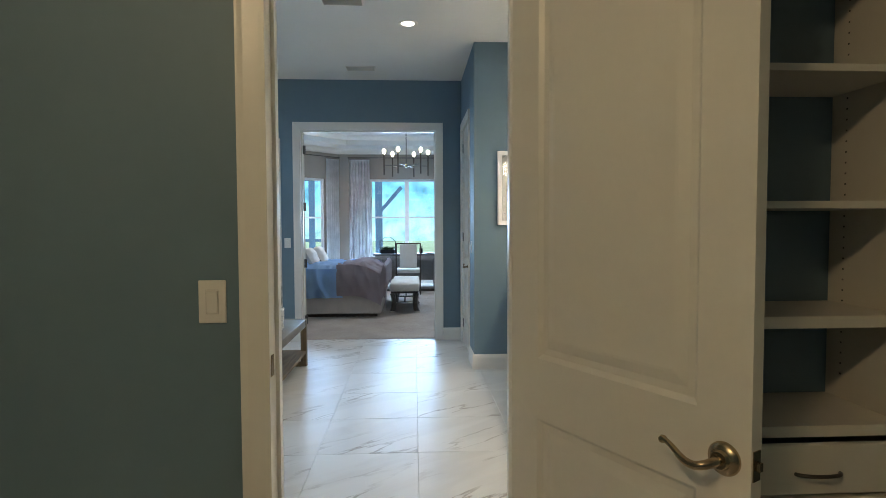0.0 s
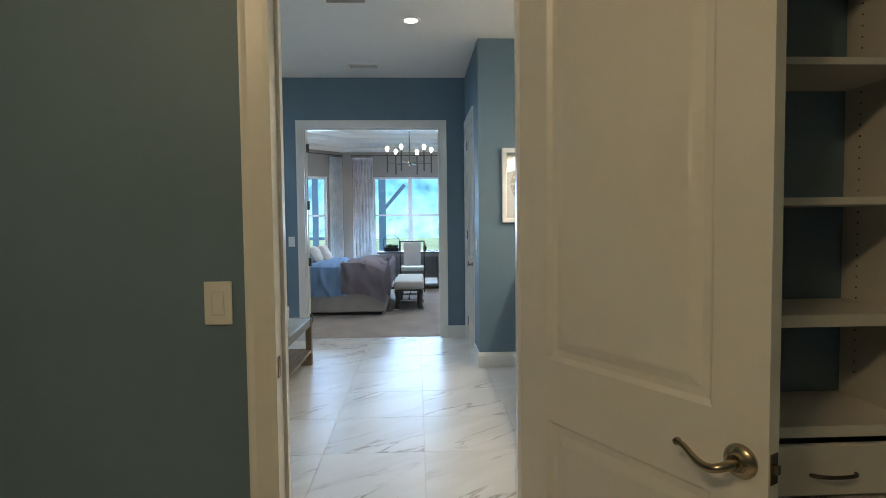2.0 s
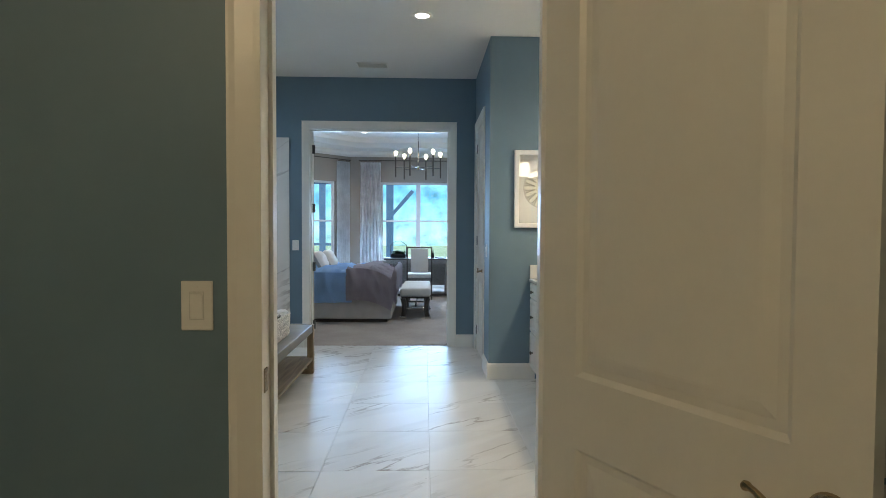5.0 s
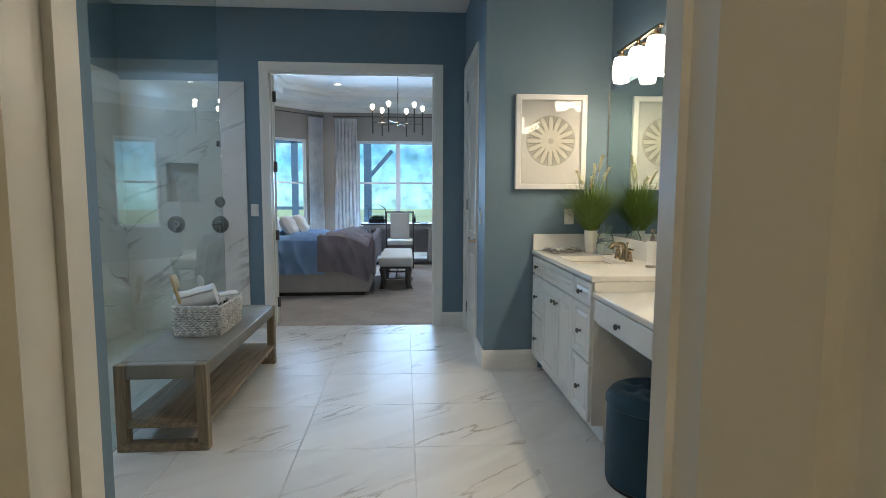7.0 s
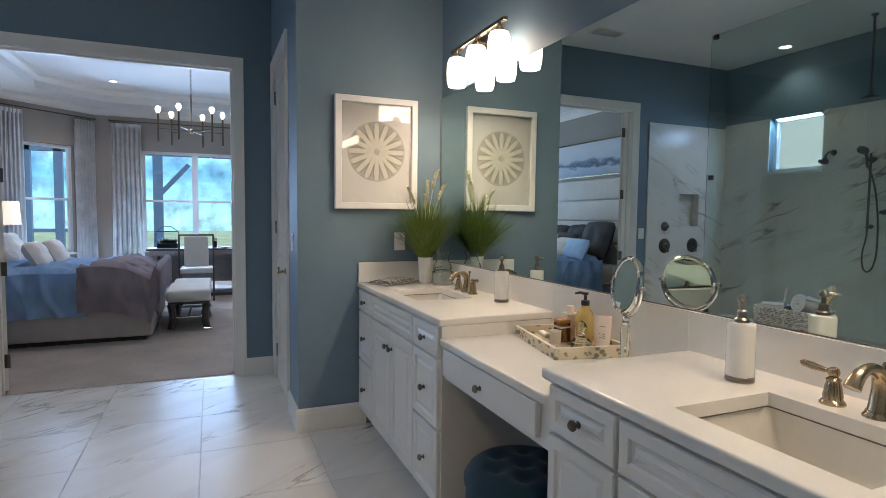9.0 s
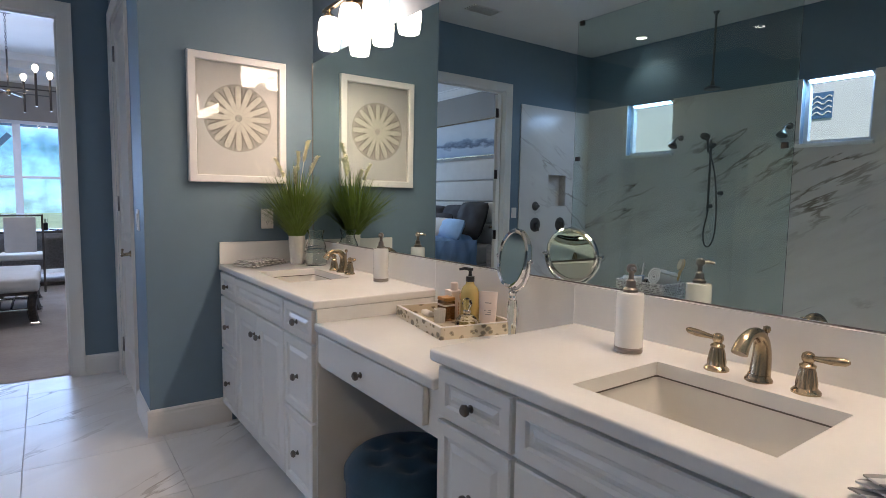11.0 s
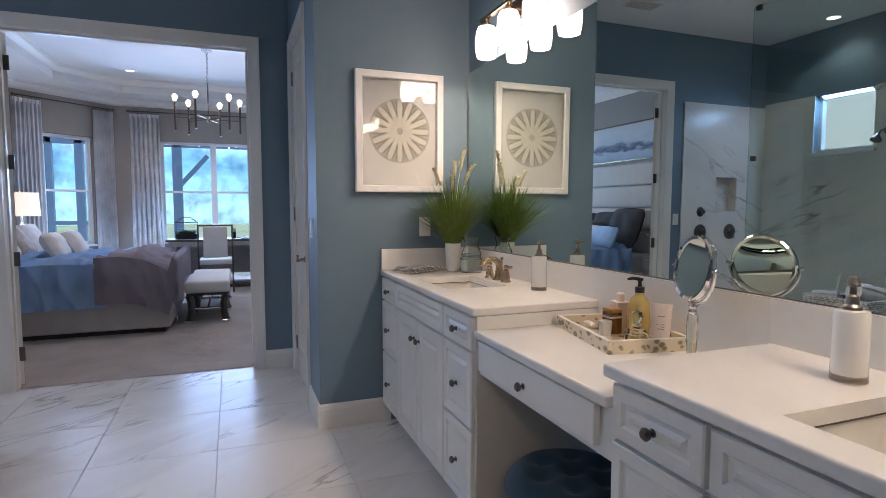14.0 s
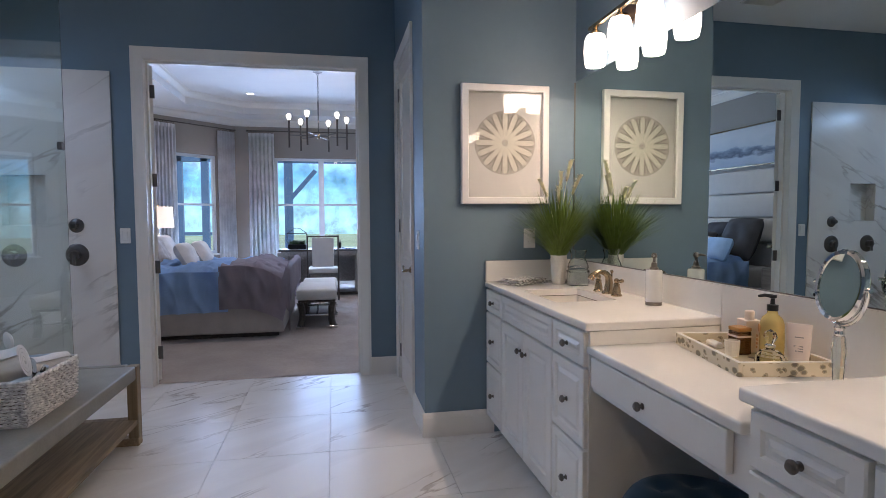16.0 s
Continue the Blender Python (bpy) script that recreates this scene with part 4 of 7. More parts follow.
sink(*SB, "white rectangular undermount sink, near basin")


def faucet(y, label):
    """Widespread three-piece faucet, spout towards -x."""
    f = thing("faucet", label, "faucet", "basin faucets", T((1.492, y, ZC)) @ Matrix.Scale(0.91, 4))
    path = bezier((0.004, 0, 0.010), (0.010, 0, 0.050), (0.018, 0, 0.088), (-0.010, 0, 0.108), 10) + bezier((-0.010, 0, 0.108), (-0.038, 0, 0.126), (-0.078, 0, 0.116), (-0.098, 0, 0.078), 12)[1:]
    n = len(path) - 1
    rad = [0.0235 - 0.0105 * min(1, i / (n * 0.6)) + 0.005 * max(0, i / n - 0.72) / 0.28 for i in range(n + 1)]
    part("spout", join(lathe([(0.030, 0), (0.030, 0.004), (0.027, 0.008), (0.0245, 0.011), (0.0235, 0.016), (0, 0.016)], 32), tube(path, rad, 20)), NICKEL, f, smooth=True)
    part("lift_rod", join(tube([(0.026, 0, 0.02), (0.026, 0, 0.112)], 0.0035, 10), lathe([(0, 0.108), (0.006, 0.110), (0.009, 0.117), (0.0075, 0.124), (0, 0.127)], 18, (0.026, 0, 0))), NICKEL, f, smooth=True)
    for s in (-1, 1):
        bell = lathe([(0.029, 0), (0.029, 0.004), (0.025, 0.009), (0.0215, 0.012), (0.0205, 0.022), (0.0165, 0.046), (0.0145, 0.056), (0.0165, 0.058), (0.0165, 0.062), (0.011, 0.066), (0.0095, 0.068), (0.0125, 0.073), (0.0135, 0.079), (0.0115, 0.087), (0.006, 0.091), (0, 0.092)], 72, (0, s * 0.1, 0))
        for v in bell.verts:
            if 0.015 < v.co.z < 0.05:
                a = math.atan2(v.co.y - s * 0.1, v.co.x)
                v.co.x *= 1 + 0.07 * math.cos(12 * a)
                v.co.y = s * 0.1 + (v.co.y - s * 0.1) * (1 + 0.07 * math.cos(12 * a))
        hd = part("handle_base", bell, NICKEL, f, smooth=True)
        part("handle", tube([(0, s * 0.108, 0.079), (-0.002, s * 0.122, 0.080), (-0.005, s * 0.150, 0.083), (-0.007, s * 0.172, 0.086), (-0.0075, s * 0.179, 0.087)], [0.005, 0.0065, 0.0095, 0.0085, 0.004], 16), NICKEL, hd, smooth=True)
    return f


faucet(4.815, "brushed nickel widespread faucet at the far sink")
faucet(2.783, "brushed nickel widespread faucet at the near sink")

# ---- mirror, light, picture ----
mr = thing("wall_mirror", "large frameless rectangular mirror above the vanity", "mirror", kind="structure")
bm = box(1.606, XR, 2.125, YA - 0.004, 1.029, 2.075)
for v in bm.verts:
    v.co.x -= 0.0020 * (2.075 - v.co.z) / 1.046
part("mirror_glass", bm, MIRROR, mr)
part("edge_strip", join(box(1.6015, 1.611, 2.125, YA - 0.004, 1.0272, 1.031), box(1.6015, 1.611, YA - 0.0065, YA - 0.0035, 1.031, 2.075)), GUNMETAL, mr, "thin dark mirror edge")
vl = thing("vanity_light", "three-shade vanity wall light with glowing opal glass shades", "wall light")
LX = 1.517
part("back_plate", box(XR - 0.020, XR, 4.66, 4.88, 2.20, 2.30, 0.006), BRONZE, vl)
part("bar", box(LX - 0.012, LX + 0.012, 4.455, 5.08, 2.248, 2.266, 0.003), NICKEL, vl)
for y in (4.70, 4.84):
    part("strut", tube([(XR - 0.02, y, 2.257), (LX, y, 2.257)], 0.007, 12), NICKEL, vl, smooth=True)
for y in (4.517, 4.767, 5.017):
    part("socket", lathe([(0, 0.052), (0.010, 0.052), (0.012, 0.03), (0.024, 0.02), (0.027, 0.0), (0, 0)], 20, (LX, y, 2.205)), NICKEL, vl, smooth=True)
    part("shade", lathe([(0.022, 2.215), (0.043, 2.207), (0.053, 2.180), (0.057, 2.130), (0.055, 2.085), (0.048, 2.052), (0.044, 2.052), (0.051, 2.085), (0.053, 2.13), (0.049, 2.178), (0.02, 2.21)], 32, (LX, y, 0)), SHADE, vl, "glowing white opal glass shade", True)

copy_thing(vl, T((0, -2.17, 0)))

PAPER = mat("cream_paper", (0.62, 0.575, 0.565), 0.7, noise_scale=6, noise_amount=0.04)
INK = mat("sepia_ink", (0.62, 0.565, 0.505), 0.8, noise_scale=60, noise_amount=0.12)
INKPALE = mat("pale_sepia_ink", (0.43, 0.385, 0.355), 0.8, noise_scale=80, noise_amount=0.3)
SILVERLEAF = mat("silver_leaf", (0.62, 0.60, 0.56), 0.5, 0.2, noise_scale=30, noise_amount=0.08)
WFRAME = mat("white_frame_lacquer", (0.80, 0.785, 0.76), 0.3, noise_scale=8, noise_amount=0.03)
PICX0, PICX1, PICZ0, PICZ1 = 0.906, 1.432, 1.357, 2.04
pf = thing("framed_shell_print", "white framed sepia print of a round sea urchin shell behind glass", "picture", at=T(((PICX0 + PICX1) / 2, YA - 0.005, (PICZ0 + PICZ1) / 2)) @ pose(0, 0, 0, 0.45, 0, 0.5))
pw, ph = (PICX1 - PICX0) / 2, (PICZ1 - PICZ0) / 2
bm = bmesh.new()
rows = []
for i, d in ((0, 0), (0, 0.030), (0.004, 0.034), (0.036, 0.034), (0.040, 0.030), (0.040, 0.012)):
    rows.append([bm.verts.new((a, -d, b)) for a, b in ((-pw + i, -ph + i), (pw - i, -ph + i), (pw - i, ph - i), (-pw + i, ph - i))])
for p, q in zip(rows, rows[1:]):
    for k in range(4):
        bm.faces.new((p[k], p[(k + 1) % 4], q[(k + 1) % 4], q[k]))
part("frame", bm, WFRAME, pf)
part("silver_fillet", join(*[box(a, b, -0.020, -0.012, c, d) for a, b, c, d in ((-pw + 0.04, -pw + 0.046, -ph + 0.04, ph - 0.04), (pw - 0.046, pw - 0.04, -ph + 0.04, ph - 0.04), (-pw + 0.046, pw - 0.046, -ph + 0.04, -ph + 0.046), (-pw + 0.046, pw - 0.046, ph - 0.046, ph - 0.04))]), SILVERLEAF, pf, "narrow silver inner fillet")
part("paper", box(-pw + 0.03, pw - 0.03, -0.010, -0.004, -ph + 0.03, ph - 0.03), PAPER, pf)
RS = 0.183
part("shell_disc", moved(lathe([(0, 0.0006), (RS, 0.0006), (RS, 0)], 72), T((0, -0.010, 0.012)) @ pose(0, 0, 0, 90)), INKPALE, pf, "pale sepia round shell drawing")
bm, bm3 = bmesh.new(), bmesh.new()
for k in range(16):
    a0 = 2 * math.pi * k / 16
    wedge = []
    for r, da in ((0.02, 0.192), (0.07, 0.182), (0.11, 0.150), (0.145, 0.115), (0.165, 0.080), (0.176, 0.03)):
        wedge.append((r, da))
    vs = [bm.verts.new((r * math.cos(a0 + d), -0.0112, 0.012 + r * math.sin(a0 + d))) for r, d in wedge] + [bm.verts.new((r * math.cos(a0 - d), -0.0112, 0.012 + r * math.sin(a0 - d))) for r, d in reversed(wedge)]
    bm.faces.new(vs)
    for s in (-1, 1):
        for q in range(9):
            r = 0.085 + q * 0.0095
            c = a0 + math.pi / 16 + s * (0.012 + 0.008 * q)
            bx, bz = r * math.cos(c), 0.012 + r * math.sin(c)
            t1, t2 = Vector((math.cos(c), 0, math.sin(c))) * 0.0028, Vector((-math.sin(c), 0, math.cos(c))) * 0.0042
            bm3.faces.new([bm3.verts.new(Vector((bx, -0.0114, bz)) + e) for e in (-t1 - t2, t1 - t2, t1 + t2, -t1 + t2)])
part("shell_ribs", bm, INK, pf, "pale radiating petals of the shell")
tagged(part("shell_pores", bm3, mat("dark_sepia_ink", (0.2, 0.17, 0.14), 0.8), pf, "rows of small dark dashes"), kind="stuff")
part("shell_centre", moved(lathe([(0, 0.002), (0.009, 0.002), (0.009, 0.001)], 20), T((0, -0.010, 0.012)) @ pose(0, 0, 0, 90)), INKPALE, pf)
pg = part("glazing", box(-pw + 0.04, pw - 0.04, -0.020, -0.018, -ph + 0.04, ph - 0.04), GLASS, pf)
pg.visible_shadow = False

# ---- things on the counters ----
GRASS = mat("artificial_grass", (0.12, 0.19, 0.03), 0.5, noise_scale=25, noise_amount=0.35)
GRASSTIP = mat("pale_grass_plume", (0.92, 0.88, 0.66), 0.8, noise_scale=60, noise_amount=0.2)
PUMP = mat("antique_nickel_pump", (0.30, 0.26, 0.22), 0.3, 1.0, noise_scale=20, noise_amount=0.1)
CROCK = mat("white_glazed_stoneware", (0.74, 0.71, 0.64), 0.3, noise_scale=10, noise_amount=0.04)


def blade(bm, base, tip, bend, w):
    """One grass blade, a thin folded strip."""
    b, t = Vector(base), Vector(tip)
    side = (t - b).cross(Vector((0, 0, 1)))
    side = side.normalized() if side.length > 1e-4 else Vector((1, 0, 0))
    prev = None
    for i in range(6):
        u = i / 5
        p = b.lerp(t, u) + Vector(bend) * (u * u) + Vector((0, 0, 0.10 * (t - b).length * u * (1 - u)))
        ww = w * (1 - u ** 2) + 0.0003
        row = [bm.verts.new(p - side * ww), bm.verts.new(p + Vector((0, 0, -0.3 * ww))), bm.verts.new(p + side * ww)]
        if prev:
            for k in range(2):
                bm.faces.new((prev[k], prev[k + 1], row[k + 1], row[k]))
        prev = row


def grass_pot(m, label):
    g = thing("potted_grass", label, "potted plant", at=m)
    pot = lathe([(0, 0.002), (0.030, 0.002), (0.033, 0), (0.036, 0.01), (0.0455, 0.155), (0.046, 0.16), (0.0425, 0.16), (0.041, 0.145), (0, 0.140)], 40)
    p = part("pot", pot, CROCK, g, "cream glazed pot with a fine lattice relief", True)
    bm = bmesh.new()
    for row in range(9):
        for k in range(22):
            z = 0.016 + row * 0.0155
            r = 0.0363 + 0.0092 * (z - 0.01) / 0.145
            a = 2 * math.pi * (k + 0.5 * (row % 2)) / 22
            da, dz = 2 * math.pi / 22 * 0.40, 0.0066
            vs = [(r, a - da, z), (r, a, z - dz), (r, a + da, z), (r, a, z + dz)]
            c = bm.verts.new(((r + 0.0022) * math.cos(a), (r + 0.0022) * math.sin(a), z))
            q = [bm.verts.new((x * math.cos(y), x * math.sin(y), h)) for x, y, h in vs]
            for i in range(4):
                bm.faces.new((q[i], q[(i + 1) % 4], c))
    part("lattice", bm, CROCK, p)
    bm = bmesh.new()
    rnd = random.Random(5)
    for i in range(700):
        a, r = rnd.uniform(0, 6.283), 0.034 * math.sqrt(rnd.random())
        sp = rnd.random() ** 0.7 * 0.225
        hgt = rnd.uniform(0.26, 0.43) * (1.05 - sp * 1.35)
        base = (r * math.cos(a), r * math.sin(a), 0.145)
        aa = a + rnd.uniform(-0.5, 0.5)
        tip = (base[0] + min(sp * math.cos(aa), 0.125), base[1] + min(sp * math.sin(aa), 0.13), 0.145 + hgt)
        blade(bm, base, tip, (min(sp * 0.35 * math.cos(aa), 0.03), min(sp * 0.35 * math.sin(aa), 0.03), -sp * rnd.uniform(0.0, 0.45)), rnd.uniform(0.0022, 0.0040))
    part("grass_blades", bm, GRASS, g, "long thin green grass blades")
    for dx, dy, h in ((-0.12, 0.0, 0.50), (0.075, 0.0, 0.61), (0.03, 0.04, 0.55), (0.10, -0.07, 0.52), (-0.03, -0.06, 0.46)):
        bm = bmesh.new()
        pts = bezier((0, 0, 0.14), (dx * 0.2, dy * 0.2, 0.14 + h * 0.5), (dx * 0.6, dy * 0.6, h), (dx, dy, 0.08 + h), 10)
        tube(pts, 0.0012, 5, bm)
        for i in range(110):
            u = 0.66 + 0.34 * i / 110
            q = pts[min(9, int(u * 10))].lerp(pts[min(10, int(u * 10) + 1)], u * 10 - int(u * 10))
            a = rnd.uniform(0, 6.283)
            e = Vector((math.cos(a), math.sin(a), 0.9)) * rnd.uniform(0.010, 0.021)
            blade(bm, q, q + e, (0, 0, -0.004), 0.0062)
        part("plume", bm, GRASSTIP, g, "pale feathery seed plume")
    return g


grass_pot(T((1.430, 5.268, ZC)), "tall artificial grass with pale plumes in a cream pot")

jar = thing("stacked_glass_jar", "clear ribbed glass apothecary jar on the counter", "glass jar", at=T((1.505, 5.175, ZC)) @ Matrix.Scale(1.16, 4))
part("jar_body", lathe([(0, 0.004), (0.046, 0.004), (0.05, 0), (0.053, 0.006), (0.053, 0.06), (0.047, 0.07), (0.047, 0.078), (0.050, 0.085), (0.046, 0.10), (0.034, 0.125), (0.032, 0.14), (0.041, 0.165), (0.041, 0.168), (0.037, 0.168), (0.029, 0.14), (0.031, 0.124), (0.043, 0.098), (0.044, 0.075), (0.050, 0.058), (0.050, 0.01), (0, 0.009)], 40), GLASS, jar, smooth=True)
part("ring", lathe([(0.0535, 0.062), (0.056, 0.066), (0.0535, 0.070), (0.0495, 0.070), (0.0495, 0.062), (0.0535, 0.062)], 40), GLASS, jar, smooth=True)


def dispenser(m, label, k=1.0):
    d = thing("soap_dispenser", label, "soap dispenser", "soap dispensers", m)
    part("bottle", lathe([(0, 0.0), (0.036, 0.0), (0.0365, 0.002), (0.0365, 0.004), (0.0365, 0.020), (0.0368, 0.021), (0.0368, 0.158), (0.034, 0.163), (0.020, 0.165), (0, 0.165)], 40), CERAMIC, d, smooth=True)
    part("base_band", lathe([(0.0368, 0.0025), (0.0378, 0.004), (0.0378, 0.009), (0.0372, 0.010), (0.0372, 0.014), (0.0378, 0.015), (0.0378, 0.017), (0.0368, 0.018)], 40), PUMP, d, "nickel band at the foot", True)
    part("pump", join(lathe([(0.020, 0.163), (0.020, 0.172), (0.014, 0.178), (0.012, 0.195), (0.007, 0.200), (0.007, 0.216), (0.013, 0.222), (0.013, 0.232), (0.008, 0.240), (0, 0.241)], 24), tube([(0, 0, 0.226), (-0.014, -0.015, 0.230), (-0.028, -0.030, 0.226)], [0.006, 0.0055, 0.004], 12)), PUMP, d, "dark nickel pump top", True)
    return d


dispenser(T((1.448, 3.076, ZC)) @ Matrix.Scale(0.92, 4), "white ceramic soap dispenser at the near sink")
dispenser(T((1.505, 4.435, ZC)) @ Matrix.Scale(0.92, 4), "white ceramic soap dispenser at the far sink")


def folded_towel(name, m, w, d, layers, colour, label, stripes=True):
    """A folded cloth: rounded wavy layers with fold edges."""
    t = thing(name, label, "towel", at=m)
    rnd = random.Random(len(label))
    for k in range(layers):
        bm = bmesh.new()
        nx, ny = 26, 20
        sx, sy = w * (1 - 0.06 * k), d * (1 - 0.05 * k)
        th = 0.010
        grid = {}
        for s in (0, 1):
            for i in range(nx + 1):
                for j in range(ny + 1):
                    u, v = i / nx * 2 - 1, j / ny * 2 - 1
                    edge = max(0, 1 - max(abs(u), abs(v)) ** 6)
                    z = k * th + (th * 0.5 + (s - 0.5) * th * (0.25 + 0.75 * edge ** 0.5)) + 0.006 * noise.noise((u * 2.1 + k * 3, v * 2.4, 1.7)) * (k + 0.6) / layers + 0.0025
                    grid[s, i, j] = bm.verts.new((u * sx / 2 + 0.010 * noise.noise((v * 2, k, 3)), v * sy / 2 + 0.010 * noise.noise((u * 2, k, 5)), max(0.0005, z)))
            for i in range(nx):
                for j in range(ny):
                    bm.faces.new([grid[s, a, b] for a, b in ((i, j), (i + 1, j), (i + 1, j + 1), (i, j + 1))])
        for i in range(nx):
            for j in (0, ny):
                bm.faces.new((grid[0, i, j], grid[0, i + 1, j], grid[1, i + 1, j], grid[1, i, j]))
        for j in range(ny):
            for i in (0, nx):
                bm.faces.new((grid[0, i, j], grid[0, i, j + 1], grid[1, i, j + 1], grid[1, i, j]))
        part("fold", bm, colour, t, smooth=True)
    return t


STRIPE = bpy.data.materials.new("grey_patterned_cotton")
STRIPE.use_nodes = True
nt = STRIPE.node_tree
sbn = nt.nodes["Principled BSDF"]
sbn.inputs["Roughness"].default_value = 0.95
geo, wv, rmp = nt.nodes.new("ShaderNodeNewGeometry"), nt.nodes.new("ShaderNodeTexWave"), nt.nodes.new("ShaderNodeMix")
wv.inputs["Scale"].default_value, wv.inputs["Distortion"].default_value, wv.inputs["Detail"].default_value = 16, 7.0, 1
wv.bands_direction = "DIAGONAL"
rmp.data_type = "RGBA"
rmp.inputs["A"].default_value, rmp.inputs["B"].default_value = (0.62, 0.60, 0.55, 1), (0.26, 0.25, 0.23, 1)
sg1 = nt.nodes.new("ShaderNodeMapRange")
sg1.inputs["From Min"].default_value, sg1.inputs["From Max"].default_value = 0.45, 0.6
nt.links.new(geo.outputs["Position"], wv.inputs["Vector"])
nt.links.new(wv.outputs["Fac"], sg1.inputs["Value"])
nt.links.new(sg1.outputs[0], rmp.inputs["Factor"])
nt.links.new(rmp.outputs["Result"], sbn.inputs["Base Color"])
folded_towel("hand_towel", T((1.235, 5.30, ZC)) @ pose(0, 0, 0, 0, 0, 25), 0.27, 0.15, 3, STRIPE, "folded grey and white patterned hand towel by the far sink")
folded_towel("hand_towel", T((1.16, 2.37, ZC)) @ pose(0, 0, 0, 0, 0, -18), 0.18, 0.20, 3, STRIPE, "folded grey and white patterned hand towel by the near sink")

# make-up tray and what stands in it
PEARL = bpy.data.materials.new("mother_of_pearl_mosaic")
PEARL.use_nodes = True
nt = PEARL.node_tree
pbn = nt.nodes["Principled BSDF"]
pbn.inputs["Roughness"].default_value = 0.25
geo, vo, cr = nt.nodes.new("ShaderNodeNewGeometry"), nt.nodes.new("ShaderNodeTexVoronoi"), nt.nodes.new("ShaderNodeValToRGB")
mp = nt.nodes.new("ShaderNodeMapping")
mp.inputs["Scale"].default_value = (8.0, 6.5, 10)
cr.color_ramp.interpolation = "CONSTANT"
e0, e1 = cr.color_ramp.elements
e0.color, e1.position, e1.color = (0.24, 0.21, 0.15, 1), 0.46, (0.42, 0.35, 0.23, 1)
e2 = cr.color_ramp.elements.new(0.60)
e2.color = (0.70, 0.61, 0.44, 1)
adm = nt.nodes.new("ShaderNodeMath")
adm.operation = "MULTIPLY_ADD"
adm.inputs[1].default_value = 0.42
sepc = nt.nodes.new("ShaderNodeSeparateColor")
nt.links.new(geo.outputs["Position"], mp.inputs["Vector"])
nt.links.new(mp.outputs[0], vo.inputs["Vector"])
nt.links.new(vo.outputs["Color"], sepc.inputs["Color"])
nt.links.new(sepc.outputs["Red"], adm.inputs[0])
nt.links.new(vo.outputs["Distance"], adm.inputs[2])
nt.links.new(adm.outputs[0], cr.inputs["Fac"])
nt.links.new(cr.outputs["Color"], pbn.inputs["Base Color"])
TRW, TRD, TRH = 0.278, 0.42, 0.040
TRM = T((1.480, 3.862, ZM)) @ pose(0, 0, 0, 0, 0, -11)
tr = thing("vanity_tray", "shallow rectangular mother-of-pearl mosaic tray", "tray", at=TRM)
part("base", box(-TRW / 2, TRW / 2, -TRD / 2, TRD / 2, 0, 0.008), PEARL, tr)
for a, b, c, d in ((-TRW / 2, -TRW / 2 + 0.012, -TRD / 2, TRD / 2), (TRW / 2 - 0.012, TRW / 2, -TRD / 2, TRD / 2), (-TRW / 2 + 0.012, TRW / 2 - 0.012, -TRD / 2, -TRD / 2 + 0.012), (-TRW / 2 + 0.012, TRW / 2 - 0.012, TRD / 2 - 0.012, TRD / 2)):
    part("rim", box(a, b, c, d, 0.006, TRH, 0.002), PEARL, tr)
part("rim_edge", join(*[box(a, b, c, d, TRH, TRH + 0.002) for a, b, c, d in ((-TRW / 2, -TRW / 2 + 0.012, -TRD / 2, TRD / 2), (TRW / 2 - 0.012, TRW / 2, -TRD / 2, TRD / 2), (-TRW / 2 + 0.012, TRW / 2 - 0.012, -TRD / 2, -TRD / 2 + 0.012), (-TRW / 2 + 0.012, TRW / 2 - 0.012, TRD / 2 - 0.012, TRD / 2))]), CROCK, tr, "cream rim edge")
AMBERSOAP = mat("yellow_liquid_soap", (1.0, 0.80, 0.32), 0.04, trans=0.6, ior=1.36, noise_scale=8, noise_amount=0.03)
BLACKPL = mat("black_plastic", (0.02, 0.02, 0.02), 0.35, noise_scale=20, noise_amount=0.1)
LABELCOL = mat("amber_label_print", (0.42, 0.20, 0.05), 0.5, noise_scale=30, noise_amount=0.1)
BROWNGL = mat("brown_glass", (0.28, 0.12, 0.04), 0.06, trans=0.55, ior=1.45, noise_scale=10, noise_amount=0.05)
CREAMPL = mat("cream_plastic_tube", (0.80, 0.68, 0.58), 0.35, noise_scale=12, noise_amount=0.03)
BARS = mat("grey_print", (0.30, 0.27, 0.23), 0.6, noise_scale=40, noise_amount=0.05)


def on_tray(x, y, z=0.008, rz=0):
    return TRM @ T((x, y, z)) @ pose(0, 0, 0, 0, 0, rz)


so = thing("yellow_soap_bottle", "clear pump bottle of golden liquid soap on the tray", "soap bottle", at=on_tray(0.052, -0.045))
bm = bmesh.new()
rows = []
for z, rx, ry in ((0, 0.027, 0.036), (0.004, 0.031, 0.042), (0.06, 0.032, 0.043), (0.115, 0.031, 0.041), (0.132, 0.026, 0.033), (0.143, 0.016, 0.018), (0.152, 0.014, 0.014), (0.156, 0.014, 0.014)):
    rows.append([bm.verts.new((rx * math.cos(2 * math.pi * k / 36), ry * math.sin(2 * math.pi * k / 36), z)) for k in range(36)])
for p, q in zip(rows, rows[1:]):
    for k in range(36):
        bm.faces.new((p[k], p[(k + 1) % 36], q[(k + 1) % 36], q[k]))
bm.faces.new(rows[0]), bm.faces.new(rows[-1])
part("bottle", bm, AMBERSOAP, so, smooth=True)
